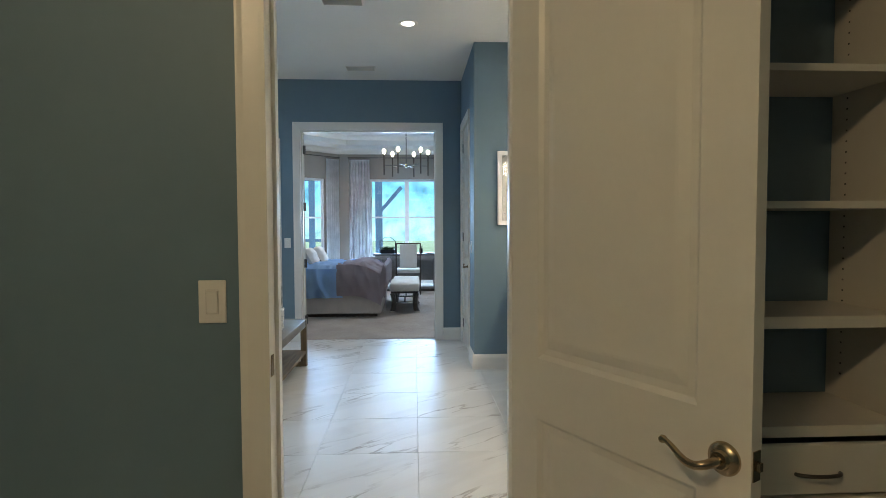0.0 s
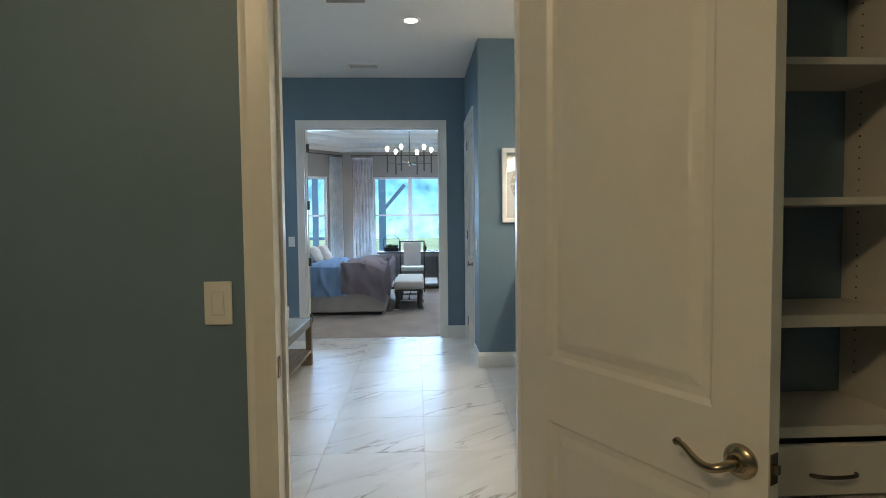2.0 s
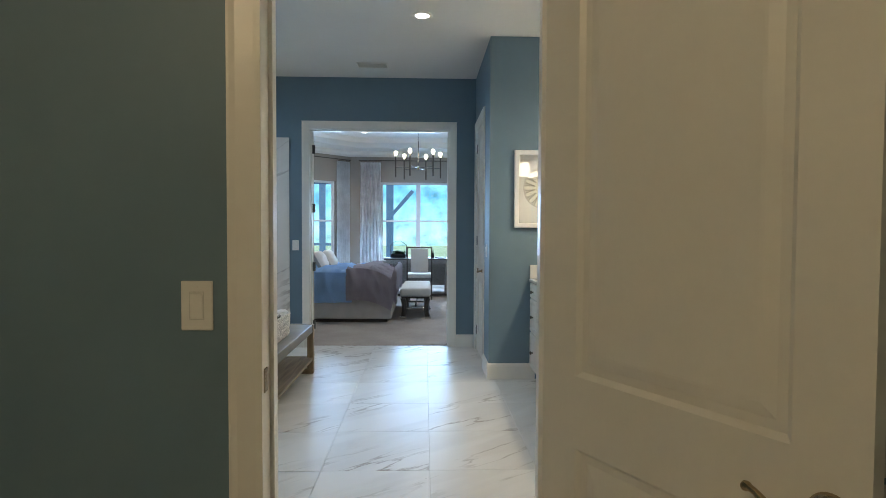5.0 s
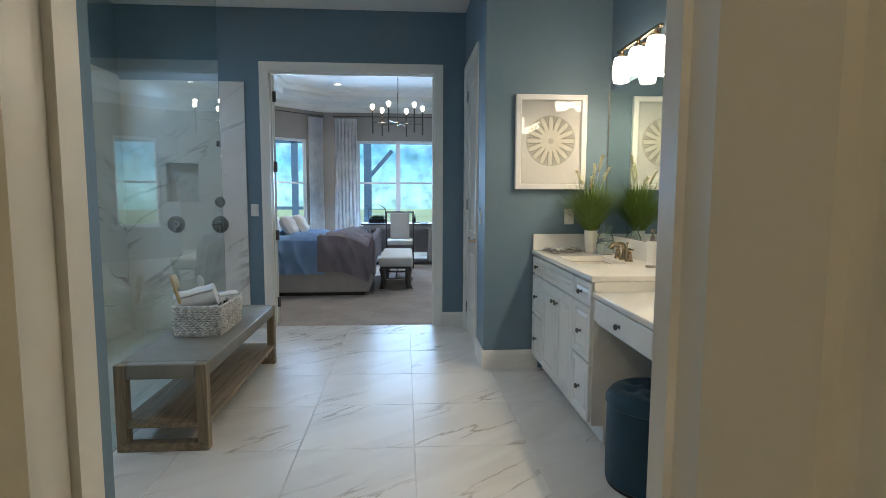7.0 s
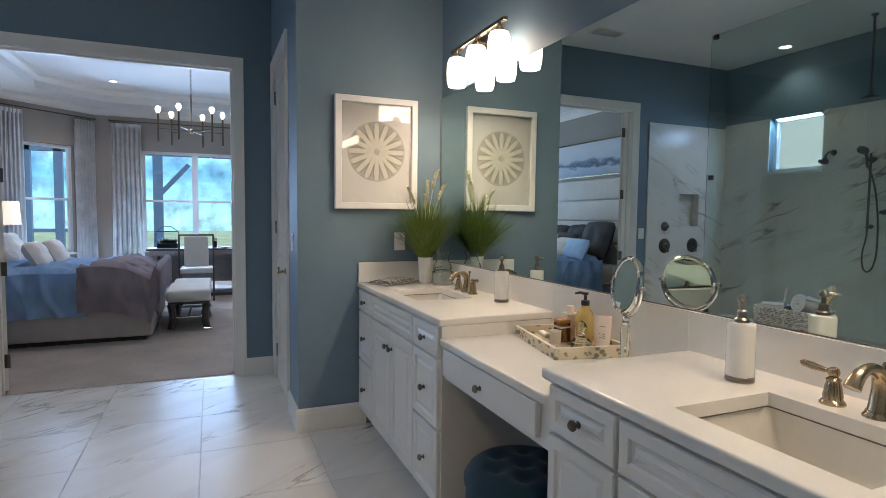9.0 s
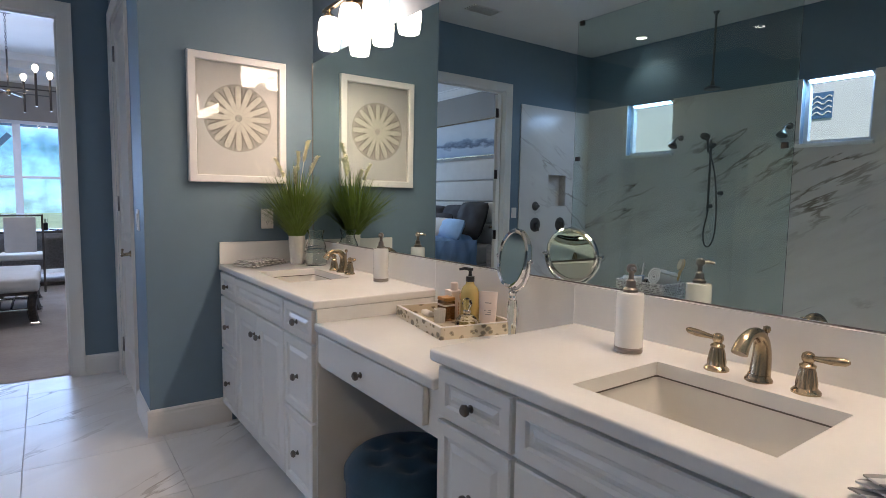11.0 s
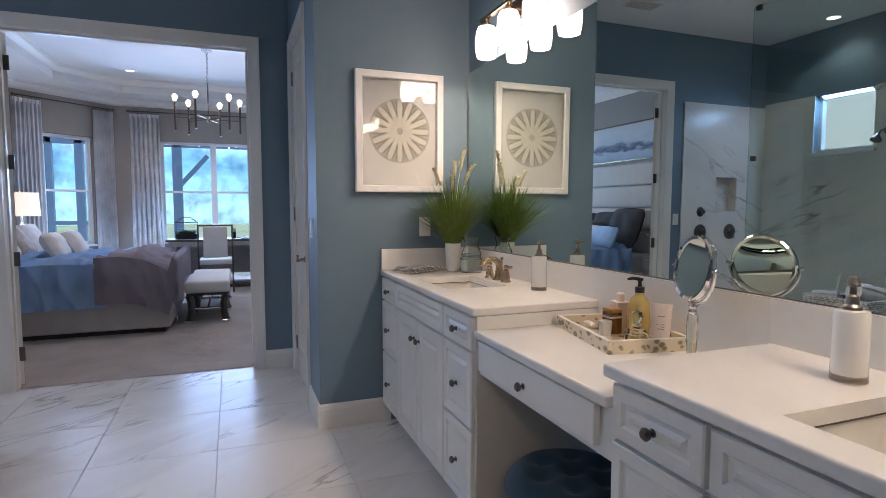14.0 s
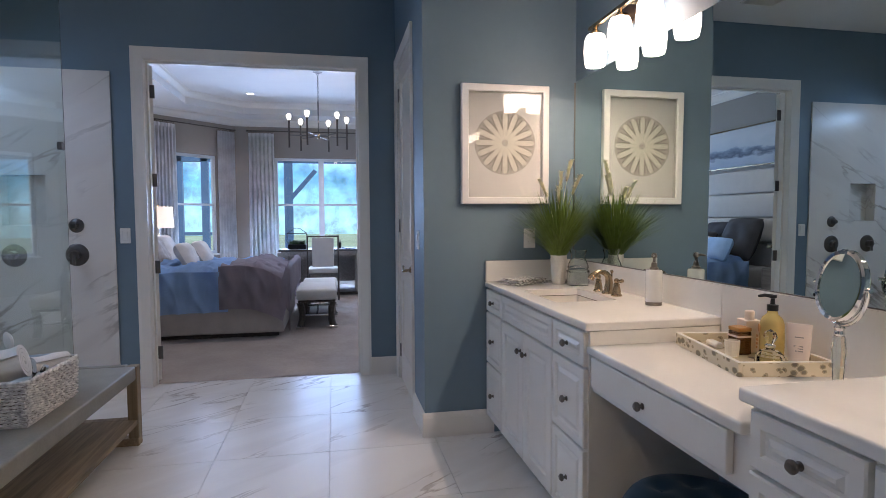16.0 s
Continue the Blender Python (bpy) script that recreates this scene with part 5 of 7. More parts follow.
part("pump", join(lathe([(0.016, 0.154), (0.016, 0.172), (0.007, 0.174), (0.006, 0.192), (0.011, 0.194), (0.011, 0.203), (0, 0.204)], 24), tube([(0, 0, 0.199), (-0.02, 0.01, 0.201), (-0.036, 0.018, 0.197)], [0.006, 0.0055, 0.004], 10)), BLACKPL, so, "black pump top", True)
part("print", moved(lathe([(0, 0.001), (0.013, 0.001), (0.013, 0)], 28), T((-0.0325, 0.012, 0.098)) @ pose(0, 0, 0, 0, -90, -14)), LABELCOL, so, "small round brown print")
part("print_lines", join(*[box(-0.0335, -0.0325, 0.020, 0.026, 0.03 + k * 0.012, 0.038 + k * 0.012) for k in range(4)]), LABELCOL, so)
br = thing("brown_jar", "square brown glass scent jar on the tray", "jar", at=on_tray(-0.005, 0.035, rz=8))
part("glass", box(-0.024, 0.024, -0.026, 0.026, 0, 0.075, 0.004), BROWNGL, br)
part("label_band", box(-0.0248, 0.0248, -0.0268, 0.0268, 0.056, 0.062), CREAMPL, br, "thin cream band")
part("lid", box(-0.024, 0.024, -0.026, 0.026, 0.075, 0.088, 0.003), LABELCOL, br, "brown lid")
bx = thing("white_box", "small white carton with a cap behind the brown jar", "box", at=on_tray(0.045, 0.07))
part("carton", box(-0.026, 0.026, -0.03, 0.03, 0, 0.105, 0.002), CREAMPL, bx)
part("cap", lathe([(0.015, 0.105), (0.015, 0.132), (0.012, 0.135), (0, 0.135)], 20), CREAMPL, bx, smooth=True)
cg = thing("fluted_glass", "small white fluted cup on the tray", "glass cup", at=on_tray(-0.045, 0.005))
bm = bmesh.new()
rows = []
for z, r in ((0, 0.019), (0.05, 0.022), (0.05, 0.019), (0.006, 0.017)):
    rows.append([bm.verts.new(((r + 0.001 * (k % 2)) * math.cos(2 * math.pi * k / 40), (r + 0.001 * (k % 2)) * math.sin(2 * math.pi * k / 40), z)) for k in range(40)])
for p, q in zip(rows, rows[1:]):
    for k in range(40):
        bm.faces.new((p[k], p[(k + 1) % 40], q[(k + 1) % 40], q[k]))
bm.faces.new(rows[0]), bm.faces.new(rows[-1])
part("cup", bm, CROCK, cg, smooth=True)
cb = thing("crystal_bottle", "cut crystal perfume bottle with a faceted stopper", "perfume bottle", at=on_tray(0.0, -0.125) @ Matrix.Scale(1.15, 4))
part("bottle", lathe([(0, 0), (0.030, 0), (0.036, 0.010), (0.034, 0.028), (0.022, 0.042), (0.010, 0.046), (0.010, 0.055), (0, 0.055)], 10), GLASS, cb)
part("collar", lathe([(0.012, 0.050), (0.013, 0.056), (0.008, 0.060), (0, 0.06)], 16), CHROME, cb, smooth=True)
part("stopper", lathe([(0, 0.058), (0.008, 0.060), (0.017, 0.078), (0.013, 0.090), (0, 0.097)], 8), GLASS, cb)
tb = thing("cream_tube", "upright cream lotion tube with faint grey print", "lotion tube", at=on_tray(0.075, -0.14, rz=48))
bm = bmesh.new()
rows = []
for z, rx, ry in ((0, 0.018, 0.018), (0.018, 0.019, 0.019), (0.02, 0.022, 0.027), (0.07, 0.015, 0.031), (0.130, 0.002, 0.034)):
    rows.append([bm.verts.new((rx * math.cos(2 * math.pi * k / 28), ry * math.sin(2 * math.pi * k / 28), z)) for k in range(28)])
for p, q in zip(rows, rows[1:]):
    for k in range(28):
        bm.faces.new((p[k], p[(k + 1) % 28], q[(k + 1) % 28], q[k]))
bm.faces.new(rows[0]), bm.faces.new(rows[-1])
part("tube", bm, CREAMPL, tb, smooth=True)
for z, l in ((0.05, 0.02), (0.057, 0.014), (0.064, 0.024), (0.09, 0.022)):
    part("print_bar", moved(box(-0.0006, 0.0006, -0.014, -0.014 + l, z, z + 0.003), T((-0.0178 + 0.16 * (z - 0.045), 0, 0))), BARS, tb, "faint grey print bar")
sp = tagged(part("soap_bar", moved(box(-0.014, 0.014, -0.036, 0.036, 0, 0.02, 0.007, 3), on_tray(-0.04, 0.13)), CROCK, smooth=True), "small cream wrapped soap bar on the tray", "soap")

mm = thing("makeup_mirror", "round chrome swivel make-up mirror on a clear stem", "makeup mirror", at=T((1.469, 3.523, ZM)))
part("foot", lathe([(0, 0.012), (0.010, 0.012), (0.016, 0.008), (0.045, 0.005), (0.050, 0.002), (0.050, 0), (0, 0)], 36), CHROME, mm, smooth=True)
part("stem", lathe([(0.008, 0.012), (0.012, 0.02), (0.017, 0.11), (0.013, 0.143), (0.009, 0.146), (0, 0.146)], 8), GLASS, mm, "clear faceted acrylic stem")
part("socket", lathe([(0.011, 0.144), (0.013, 0.150), (0.010, 0.158), (0.014, 0.166), (0.008, 0.174), (0, 0.175)], 24), CHROME, mm, smooth=True)
MZ, MR, MT = 0.275, 0.091, pose(0, 0, 0, 0, 0, 75)
part("yoke", moved(tube([((MR + 0.010) * math.cos(a), 0, MZ + (MR + 0.010) * math.sin(a)) for a in np.linspace(math.pi, 2 * math.pi, 30)], 0.005, 10), MT), CHROME, mm, smooth=True)
MT2 = T((0, 0, MZ)) @ MT @ pose(0, 0, 0, 9) @ T((0, 0, -MZ))
part("rim", moved(lathe([(MR - 0.008, -0.009), (MR, -0.011), (MR + 0.004, -0.006), (MR + 0.004, 0.006), (MR, 0.011), (MR - 0.008, 0.009), (MR - 0.008, -0.009)], 56), MT2 @ T((0, 0, MZ)) @ pose(0, 0, 0, 90)), CHROME, mm, smooth=True)
part("mirror_disc", moved(lathe([(0, -0.006), (MR - 0.007, -0.006)] + [((MR - 0.007) * (1 - i / 10), 0.001 + 0.005 * (1 - i / 10) ** 2) for i in range(11)], 56), MT2 @ T((0, 0, MZ)) @ pose(0, 0, 0, 90)), MIRROR, mm, "round mirror glass", True)
for s in (-1, 1):
    part("pivot", moved(tube([(s * (MR + 0.002), 0, MZ), (s * (MR + 0.020), 0, MZ)], 0.006, 12), MT), CHROME, mm, smooth=True)

# ---- ottoman under the make-up counter ----
VELVET = mat("teal_blue_velvet", (0.009, 0.042, 0.070), 0.75, noise_scale=9, noise_amount=0.3, bump=0.5, bump_scale=500)
VELVET.node_tree.nodes["Principled BSDF"].inputs["Sheen Weight"].default_value = 0.12
ot = thing("velvet_ottoman", "round dark teal velvet ottoman tucked under the make-up counter", "ottoman", at=T((1.225, 3.745, 0)))
part("drum", lathe([(0, 0.01), (0.195, 0.01), (0.205, 0.02), (0.207, 0.20), (0.205, 0.365), (0.20, 0.375), (0, 0.375)], 48), VELVET, ot, smooth=True)
bm = bmesh.new()
NR, NA = 14, 64
tuft = [(0.11 * math.cos(a), 0.11 * math.sin(a)) for a in np.arange(0, 6.28, 1.0472)] + [(0, 0)]
grid = []
for i in range(NR + 1):
    row = []
    for k in range(NA):
        r = 0.212 * (i / NR)
        a = 2 * math.pi * k / NA
        x, y = r * math.cos(a), r * math.sin(a)
        z = 0.448 - 0.022 * sum(math.exp(-((x - p) ** 2 + (y - q) ** 2) / 0.0011) for p, q in tuft) - 0.05 * (i / NR) ** 9
        row.append(bm.verts.new((x, y, z)))
    grid.append(row)
grid.append([bm.verts.new((0.212 * math.cos(2 * math.pi * k / NA), 0.212 * math.sin(2 * math.pi * k / NA), 0.378)) for k in range(NA)])
grid.append([bm.verts.new((0.204 * math.cos(2 * math.pi * k / NA), 0.204 * math.sin(2 * math.pi * k / NA), 0.372)) for k in range(NA)])
for p, q in zip(grid, grid[1:]):
    for k in range(NA):
        bm.faces.new((p[k], p[(k + 1) % NA], q[(k + 1) % NA], q[k]))
bmesh.ops.remove_doubles(bm, verts=bm.verts, dist=0.0001)
part("tufted_lid", bm, VELVET, ot, "button-tufted velvet lid", True)
for p, q in tuft:
    part("button", lathe([(0, 0.006), (0.006, 0.005), (0.009, 0)], 12, (p, q, 0.424)), VELVET, ot, smooth=True)
part("base_ring", lathe([(0.19, 0.0), (0.20, 0.0), (0.20, 0.012), (0.19, 0.012)], 48), BLACK, ot, smooth=True)

# ---- bench with its basket ----
GWOOD = wood("weathered_grey_oak", (0.15, 0.112, 0.065), (0.28, 0.215, 0.135), 0.65)
GWOODV = wood("weathered_grey_oak_upright", (0.15, 0.112, 0.065), (0.28, 0.215, 0.135), 0.65, axis=2)
LEATHER = mat("grey_worn_leather", (0.205, 0.19, 0.155), 0.5, noise_scale=7, noise_amount=0.18, bump=0.35, bump_scale=90)
bn = thing("wooden_bench", "weathered oak bench with grey leather top and low shelf", "bench", at=T((-1.14, 4.963, 0)))
BW, BL, BH = 0.228, 0.767, 0.455
for y in (-BL, BL):
    for x in (-BW, BW):
        sx, sy = (0 if x < 0 else -0.055), (0 if y < 0 else -0.06)
        part("leg", box(x + sx, x + sx + 0.055, y + sy, y + sy + 0.06, 0.045, BH, 0.004), GWOODV, bn)
    y0 = y if y < 0 else y - 0.06
    part("foot_rail", box(-BW, BW, y0, y0 + 0.06, 0, 0.045, 0.004), GWOOD, bn)
part("shelf", box(-BW + 0.004, BW - 0.004, -BL + 0.06, BL - 0.06, 0.125, 0.152, 0.003), GWOOD, bn)
part("shelf_end", box(-BW + 0.055, BW - 0.055, -BL + 0.004, -BL + 0.06, 0.125, 0.152, 0.003), GWOOD, bn)
part("shelf_end", box(-BW + 0.055, BW - 0.055, BL - 0.06, BL - 0.004, 0.125, 0.152, 0.003), GWOOD, bn)
part("top_cushion", box(-BW + 0.003, BW - 0.003, -BL + 0.062, BL - 0.062, BH - 0.075, BH + 0.003, 0.010, 3), LEATHER, bn, "grey worn leather top", True)
for y in (-BL + 0.003, BL - 0.061):
    part("end_wrap", box(-BW + 0.057, BW - 0.057, y, y + 0.058, BH - 0.075, BH + 0.003, 0.008, 3), LEATHER, bn, smooth=True)

ROPE = mat("whitewashed_wicker", (0.70, 0.67, 0.62), 0.85, noise_scale=45, noise_amount=0.6, bump=0.4, bump_scale=160)
bk = thing("wicker_basket", "rectangular whitewashed woven rope basket full of bath things", "basket", at=T((-1.15, 4.965, BH + 0.003)))
BKX, BKY, BKH = 0.135, 0.215, 0.172
part("bottom", box(-BKX, BKX, -BKY, BKY, 0, 0.010), ROPE, bk)
# dark sheets put the shade of the gaps behind the weave
part("gap_shade", join(*[box(*b, 0.010, BKH) for b in ((-BKX + 0.008, BKX - 0.008, -BKY + 0.004, -BKY + 0.008), (-BKX + 0.008, BKX - 0.008, BKY - 0.008, BKY - 0.004), (-BKX + 0.004, -BKX + 0.008, -BKY + 0.008, BKY - 0.008), (BKX - 0.008, BKX - 0.004, -BKY + 0.008, BKY - 0.008))]), mat("dark_gap_shade", (0.16, 0.13, 0.10), 0.9, noise_scale=40, noise_amount=0.3), bk, "dark brown inner sheets painting the shade between the strands")
rnd = random.Random(9)
NROW = 12
for side in range(4):
    bm = bmesh.new()
    for r in range(NROW):
        z = 0.008 + (r + 0.5) * BKH / NROW
        f = 1 + 0.05 * z / BKH
        L = (BKX if side % 2 == 0 else BKY) * f
        n = 34
        for strand in (0, 1):
            pts = []
            for i in range(n + 1):
                u = -L + 2 * L * i / n
                ph = (i * 0.9 + r * 1.6 + strand * math.pi)
                off = (BKY if side % 2 == 0 else BKX) * f + 0.0045 * math.sin(ph)
                zz = z + 0.0035 * math.cos(ph) + rnd.uniform(-0.0012, 0.0012)
                x, y = ((u, -off), (off, u), (u, off), (-off, u))[side]
                pts.append((x, y, zz))
            tube(pts, [0.0042 + rnd.uniform(-0.0007, 0.0007) for _ in pts], 6, bm)
    tagged(part("woven_side", bm, ROPE, bk, smooth=True), kind="stuff")
part("rim", tube([(a, b, BKH + 0.010) for a, b in rounded((-BKX * 1.06, BKX * 1.06, -BKY * 1.05, BKY * 1.05), 0.02)] + [(BKX * 1.06, BKY * 1.05 - 0.02, BKH + 0.010)], 0.008, 8), ROPE, bk, smooth=True)
TERRY = mat("white_terry_cloth", (0.74, 0.73, 0.70), 0.95, noise_scale=14, noise_amount=0.08, bump=1.0, bump_scale=300)


def rolled_towel(m, r, length, label):
    t = thing("rolled_towel", label, "towel", at=m)
    bm = bmesh.new()
    n, turns = 90, 3.4
    rows = []
    inner, outer = [], []
    for i in range(n + 1):
        a = turns * 2 * math.pi * i / n
        rr = r * (0.2 + 0.8 * i / n)
        inner.append((rr - r * 0.20, a))
        outer.append((rr, a))
    loop = outer + list(reversed(inner))
    for x in np.linspace(-length / 2, length / 2, 9):
        bulge = 1 + 0.05 * math.sin(x * 60)
        rows.append([bm.verts.new((x, q * bulge * math.cos(a), r + q * bulge * math.sin(a))) for q, a in loop])
    for p, q in zip(rows, rows[1:]):
        for k in range(len(p)):
            j = (k + 1) % len(p)
            bm.faces.new((p[k], p[j], q[j], q[k]))
    for row in (rows[0], rows[-1]):
        for i in range(n):
            k = len(row) - 1 - i
            bm.faces.new((row[i], row[i + 1], row[k - 1], row[k]))
    part("roll", bm, TERRY, t, smooth=True)
    return t


BZ = BH + 0.003
rolled_towel(T((-1.165, 4.855, BZ + 0.138)) @ pose(0, 0, 0, 0, -14, 12), 0.074, 0.23, "thick rolled white towel in the basket")
rolled_towel(T((-1.08, 5.085, BZ + 0.125)) @ pose(0, 0, 0, 0, 0, 55), 0.047, 0.15, "small rolled white washcloth in the basket")
rolled_towel(T((-1.20, 5.01, BZ + 0.012)) @ pose(0, 0, 0, 0, 0, 15), 0.068, 0.22, "rolled white towel at the bottom of the basket")
BAMBOO = wood("pale_bamboo", (0.50, 0.34, 0.14), (0.68, 0.50, 0.26), 0.45)
BRISTLE = mat("cream_bristles", (0.68, 0.60, 0.42), 0.9, noise_scale=90, noise_amount=0.2)


def bath_brush(m, label, head):
    b = thing("bath_brush", label, "bath brush", at=m)
    part("handle", tube([(0, 0, 0), (0.004, 0, 0.12), (0.0, 0, 0.22)], [0.009, 0.010, 0.012], 12), BAMBOO, b, smooth=True)
    part("head", moved(lathe([(0, 0.008), (head * 0.6, 0.007), (head, 0), (head * 0.6, -0.007), (0, -0.008)], 24), T((0, 0, 0.215 + head)) @ pose(0, 0, 0, 0, 90) @ Matrix.Diagonal((1.45, 0.8, 1, 1))), BAMBOO, b, smooth=True)
    part("bristles", moved(lathe([(0, 0.032), (head * 0.85, 0.030), (head * 0.9, 0.006), (0, 0.006)], 24), T((0, 0, 0.215 + head)) @ pose(0, 0, 0, 0, 90) @ Matrix.Diagonal((1.45, 0.8, 1, 1))), BRISTLE, b, "cream bristles", True)


bath_brush(T((-1.235, 4.80, BZ + 0.085)) @ pose(0, 0, 0, 4, -14, 20), "pale wooden bath brush standing in the basket", 0.036)
lf = thing("white_hand_mirror", "white oval hand brush standing in the basket", "hand brush", at=T((-1.225, 5.11, BZ + 0.12)) @ pose(0, 0, 0, 6, -6, 0))
part("handle", tube([(0, 0, 0), (0, 0, 0.13)], [0.008, 0.007], 10), CROCK, lf, smooth=True)
part("head", moved(lathe([(0, 0.007), (0.026, 0.006), (0.032, 0), (0.026, -0.006), (0, -0.007)], 24), T((0, 0, 0.165)) @ pose(0, 0, 0, 0, 90, 60) @ Matrix.Diagonal((1.35, 1, 1, 1))), CROCK, lf, smooth=True)
for px, py, rz in ((-1.13, 5.0, 20), (-1.09, 4.95, 65)):
    bo = thing("glass_bottle", "small clear glass bath oil bottle leaning in the basket", "bottle", at=T((px, py, BZ + 0.10)) @ pose(0, 0, 0, 32, 10, rz))
    part("bottle", lathe([(0, 0), (0.022, 0), (0.024, 0.005), (0.024, 0.07), (0.012, 0.085), (0.010, 0.10), (0, 0.10)], 24), GLASS, bo, smooth=True)
    part("cap", lathe([(0.011, 0.098), (0.011, 0.118), (0, 0.119)], 20), CHROME, bo, smooth=True)
bt = tagged(part("blue_cloth", moved(box(-0.075, 0.075, -0.012, 0.012, 0, 0.12, 0.01, 3), T((-1.15, 5.10, BZ + 0.10)) @ pose(0, 0, 0, 10, 0, 12)), mat("pale_blue_cotton", (0.33, 0.42, 0.50), 0.9, noise_scale=20, noise_amount=0.15, bump=0.6, bump_scale=250), smooth=True), "folded pale blue washcloth in the basket", "washcloth")

# ---- bedroom ----
LINEN = mat("greige_upholstery", (0.48, 0.44, 0.40), 0.9, noise_scale=6, noise_amount=0.1, bump=0.6, bump_scale=380)
DUVET = mat("mauve_grey_cotton", (0.42, 0.36, 0.385), 0.85, noise_scale=3, noise_amount=0.12, bump=0.4, bump_scale=220)
BLUESHEET = mat("pale_blue_linen", (0.42, 0.62, 0.88), 0.85, noise_scale=4, noise_amount=0.1, bump=0.4, bump_scale=220)
NAVY = mat("charcoal_cushion_velvet", (0.050, 0.048, 0.052), 0.8, noise_scale=10, noise_amount=0.2)
WHITECUSH = mat("ivory_cushion_cotton", (0.66, 0.61, 0.55), 0.9, noise_scale=9, noise_amount=0.12, bump=0.5, bump_scale=250)
STRIPEDCUSH = mat("tan_cushion_linen", (0.42, 0.36, 0.31), 0.9, noise_scale=14, noise_amount=0.25, bump=0.5, bump_scale=250)
IVORY = mat("ivory_bench_linen", (0.62, 0.60, 0.55), 0.85, noise_scale=9, noise_amount=0.06, bump=0.4, bump_scale=320)
CHANNEL = mat("ivory_headboard_linen", (0.56, 0.52, 0.47), 0.85, noise_scale=6, noise_amount=0.06, bump=0.4, bump_scale=320)
CURTAIN = mat("silver_grey_curtain", (0.84, 0.84, 0.84), 0.7, noise_scale=5, noise_amount=0.2, bump=0.3, bump_scale=260)
DARKWOOD = wood("dark_stained_wood", (0.03, 0.024, 0.018), (0.075, 0.06, 0.048), 0.4)
GREYWASH = wood("grey_washed_wood", (0.22, 0.20, 0.18), (0.36, 0.33, 0.30), 0.55)

BYA, BYB, BXF, BXH = 8.50, 10.42, -0.36, -2.56
bed = thing("bed", "king bed with an upholstered base, made with mauve and blue covers", "bed")
part("base", box(BXH, BXF, BYA + 0.03, BYB - 0.03, 0.05, 0.36, 0.02, 3), LINEN, bed, "greige upholstered bed base", True)
part("plinth", box(BXH + 0.05, BXF - 0.06, BYA + 0.08, BYB - 0.08, 0, 0.05), DARKWOOD, bed)
part("mattress", box(BXH + 0.02, BXF + 0.0, BYA + 0.04, BYB - 0.04, 0.36, 0.64, 0.05, 4), WHITECUSH, bed, smooth=True)


def cover(x0, x1, drop_end, z_top, seed, hem, slant=0.42):
    """A draped cover: over the top and hanging down both long sides and, if drop_end, over the foot."""
    bm = bmesh.new()
    W, L = BYB - BYA, x1 - x0
    side = z_top - hem
    n, m = 150, 110
    grid = []
    for i in range(m + 1):
        u = i / m
        row = []
        for j in range(n + 1):
            s = (j / n) * (W + 2 * side) - side
            puff = 0.065 * noise.noise((u * L * 2.1 + seed, s * 1.7, seed)) + 0.030 * noise.noise((u * L * 6, s * 5, seed + 4)) + 0.014 * noise.noise((u * L * 16, s * 9, seed + 2))
            puff += 0.020 * max(0, 1 - 4 * abs(noise.noise((u * L * 2.2 + s * 0.8, s * 3.4, seed + 6)))) + 0.012 * max(0, 1 - 4 * abs(noise.noise((u * L * 5, s * 4, seed + 3))))
            fold = 0.030 * max(0, 1 - 3.5 * abs(noise.noise((u * L * 3.6 + s * 1.5, s * 1.6, seed + 11))))
            wr = 0.022 * math.sin(s * 9 + 5 * noise.noise((u * L * 1.5, s, seed)))
            if s < 0:
                d = -s
                y, z = BYA - 0.035 - 0.03 * min(1, d * 6) + 0.06 * noise.noise((u * L * 5, d * 1.4, seed + 9)) + 0.022 * noise.noise((u * L * 11, d * 5, seed + 1)) - fold, z_top - d + 0.02 * noise.noise((u * L * 3, 0, seed))
            elif s > W:
                d = s - W
                y, z = BYB + 0.035 + 0.03 * min(1, d * 6) + 0.02 * noise.noise((u * L * 4, d, seed + 7)), z_top - d
            else:
                e = min(s, W - s)
                y, z = BYA + s - (0.035 if s < W / 2 else -0.035) * max(0, 1 - e * 6), z_top + puff + wr * 0.4 - 0.10 * max(0, 1 - e / 0.16) ** 2
            sh = slant * min(1, max(0, s / W)) ** 1.4
            x = x0 + sh + (L - sh) * u if drop_end else x0 + (L + sh) * u
            if drop_end:
                over = max(0, x - (BXF + 0.0))
                if over > 0:
                    z = min(z, z_top) - over * 1.0 + 0.0
                    x = BXF + 0.035 + 0.025 * noise.noise((s * 3, over * 2, seed)) + min(over, 0.05) * 0.8
                else:
                    e = BXF - x
                    z -= 0.15 * max(0, 1 - e / 0.42) ** 2.2
            row.append(bm.verts.new((x, y, z)))
        grid.append(row)
    for i in range(m):
        for j in range(n):
            bm.faces.new((grid[i][j], grid[i + 1][j], grid[i + 1][j + 1], grid[i][j + 1]))
    ret = bmesh.ops.solidify(bm, geom=list(bm.faces), thickness=0.012)
    return bm


part("duvet", cover(-1.00, BXF + 0.36, True, 0.79, 3.0, 0.33), DUVET, bed, "rumpled mauve-grey duvet over the foot", True)
part("blanket", cover(-2.12, -0.92, False, 0.735, 8.0, 0.30), BLUESHEET, bed, "pale blue blanket hanging over the side", True)
hb = part("headboard", box(BX0 + 0.004, BX0 + 0.06, 8.36, 10.56, 0.1, 1.93, 0.01), CHANNEL, bed, "tall channel-tufted ivory headboard")
for k in range(5):
    part("channel", box(BX0 + 0.05, BX0 + 0.115, 8.37, 10.55, 0.29 + k * 0.33, 0.612 + k * 0.33, 0.03, 4), CHANNEL, hb, smooth=True)


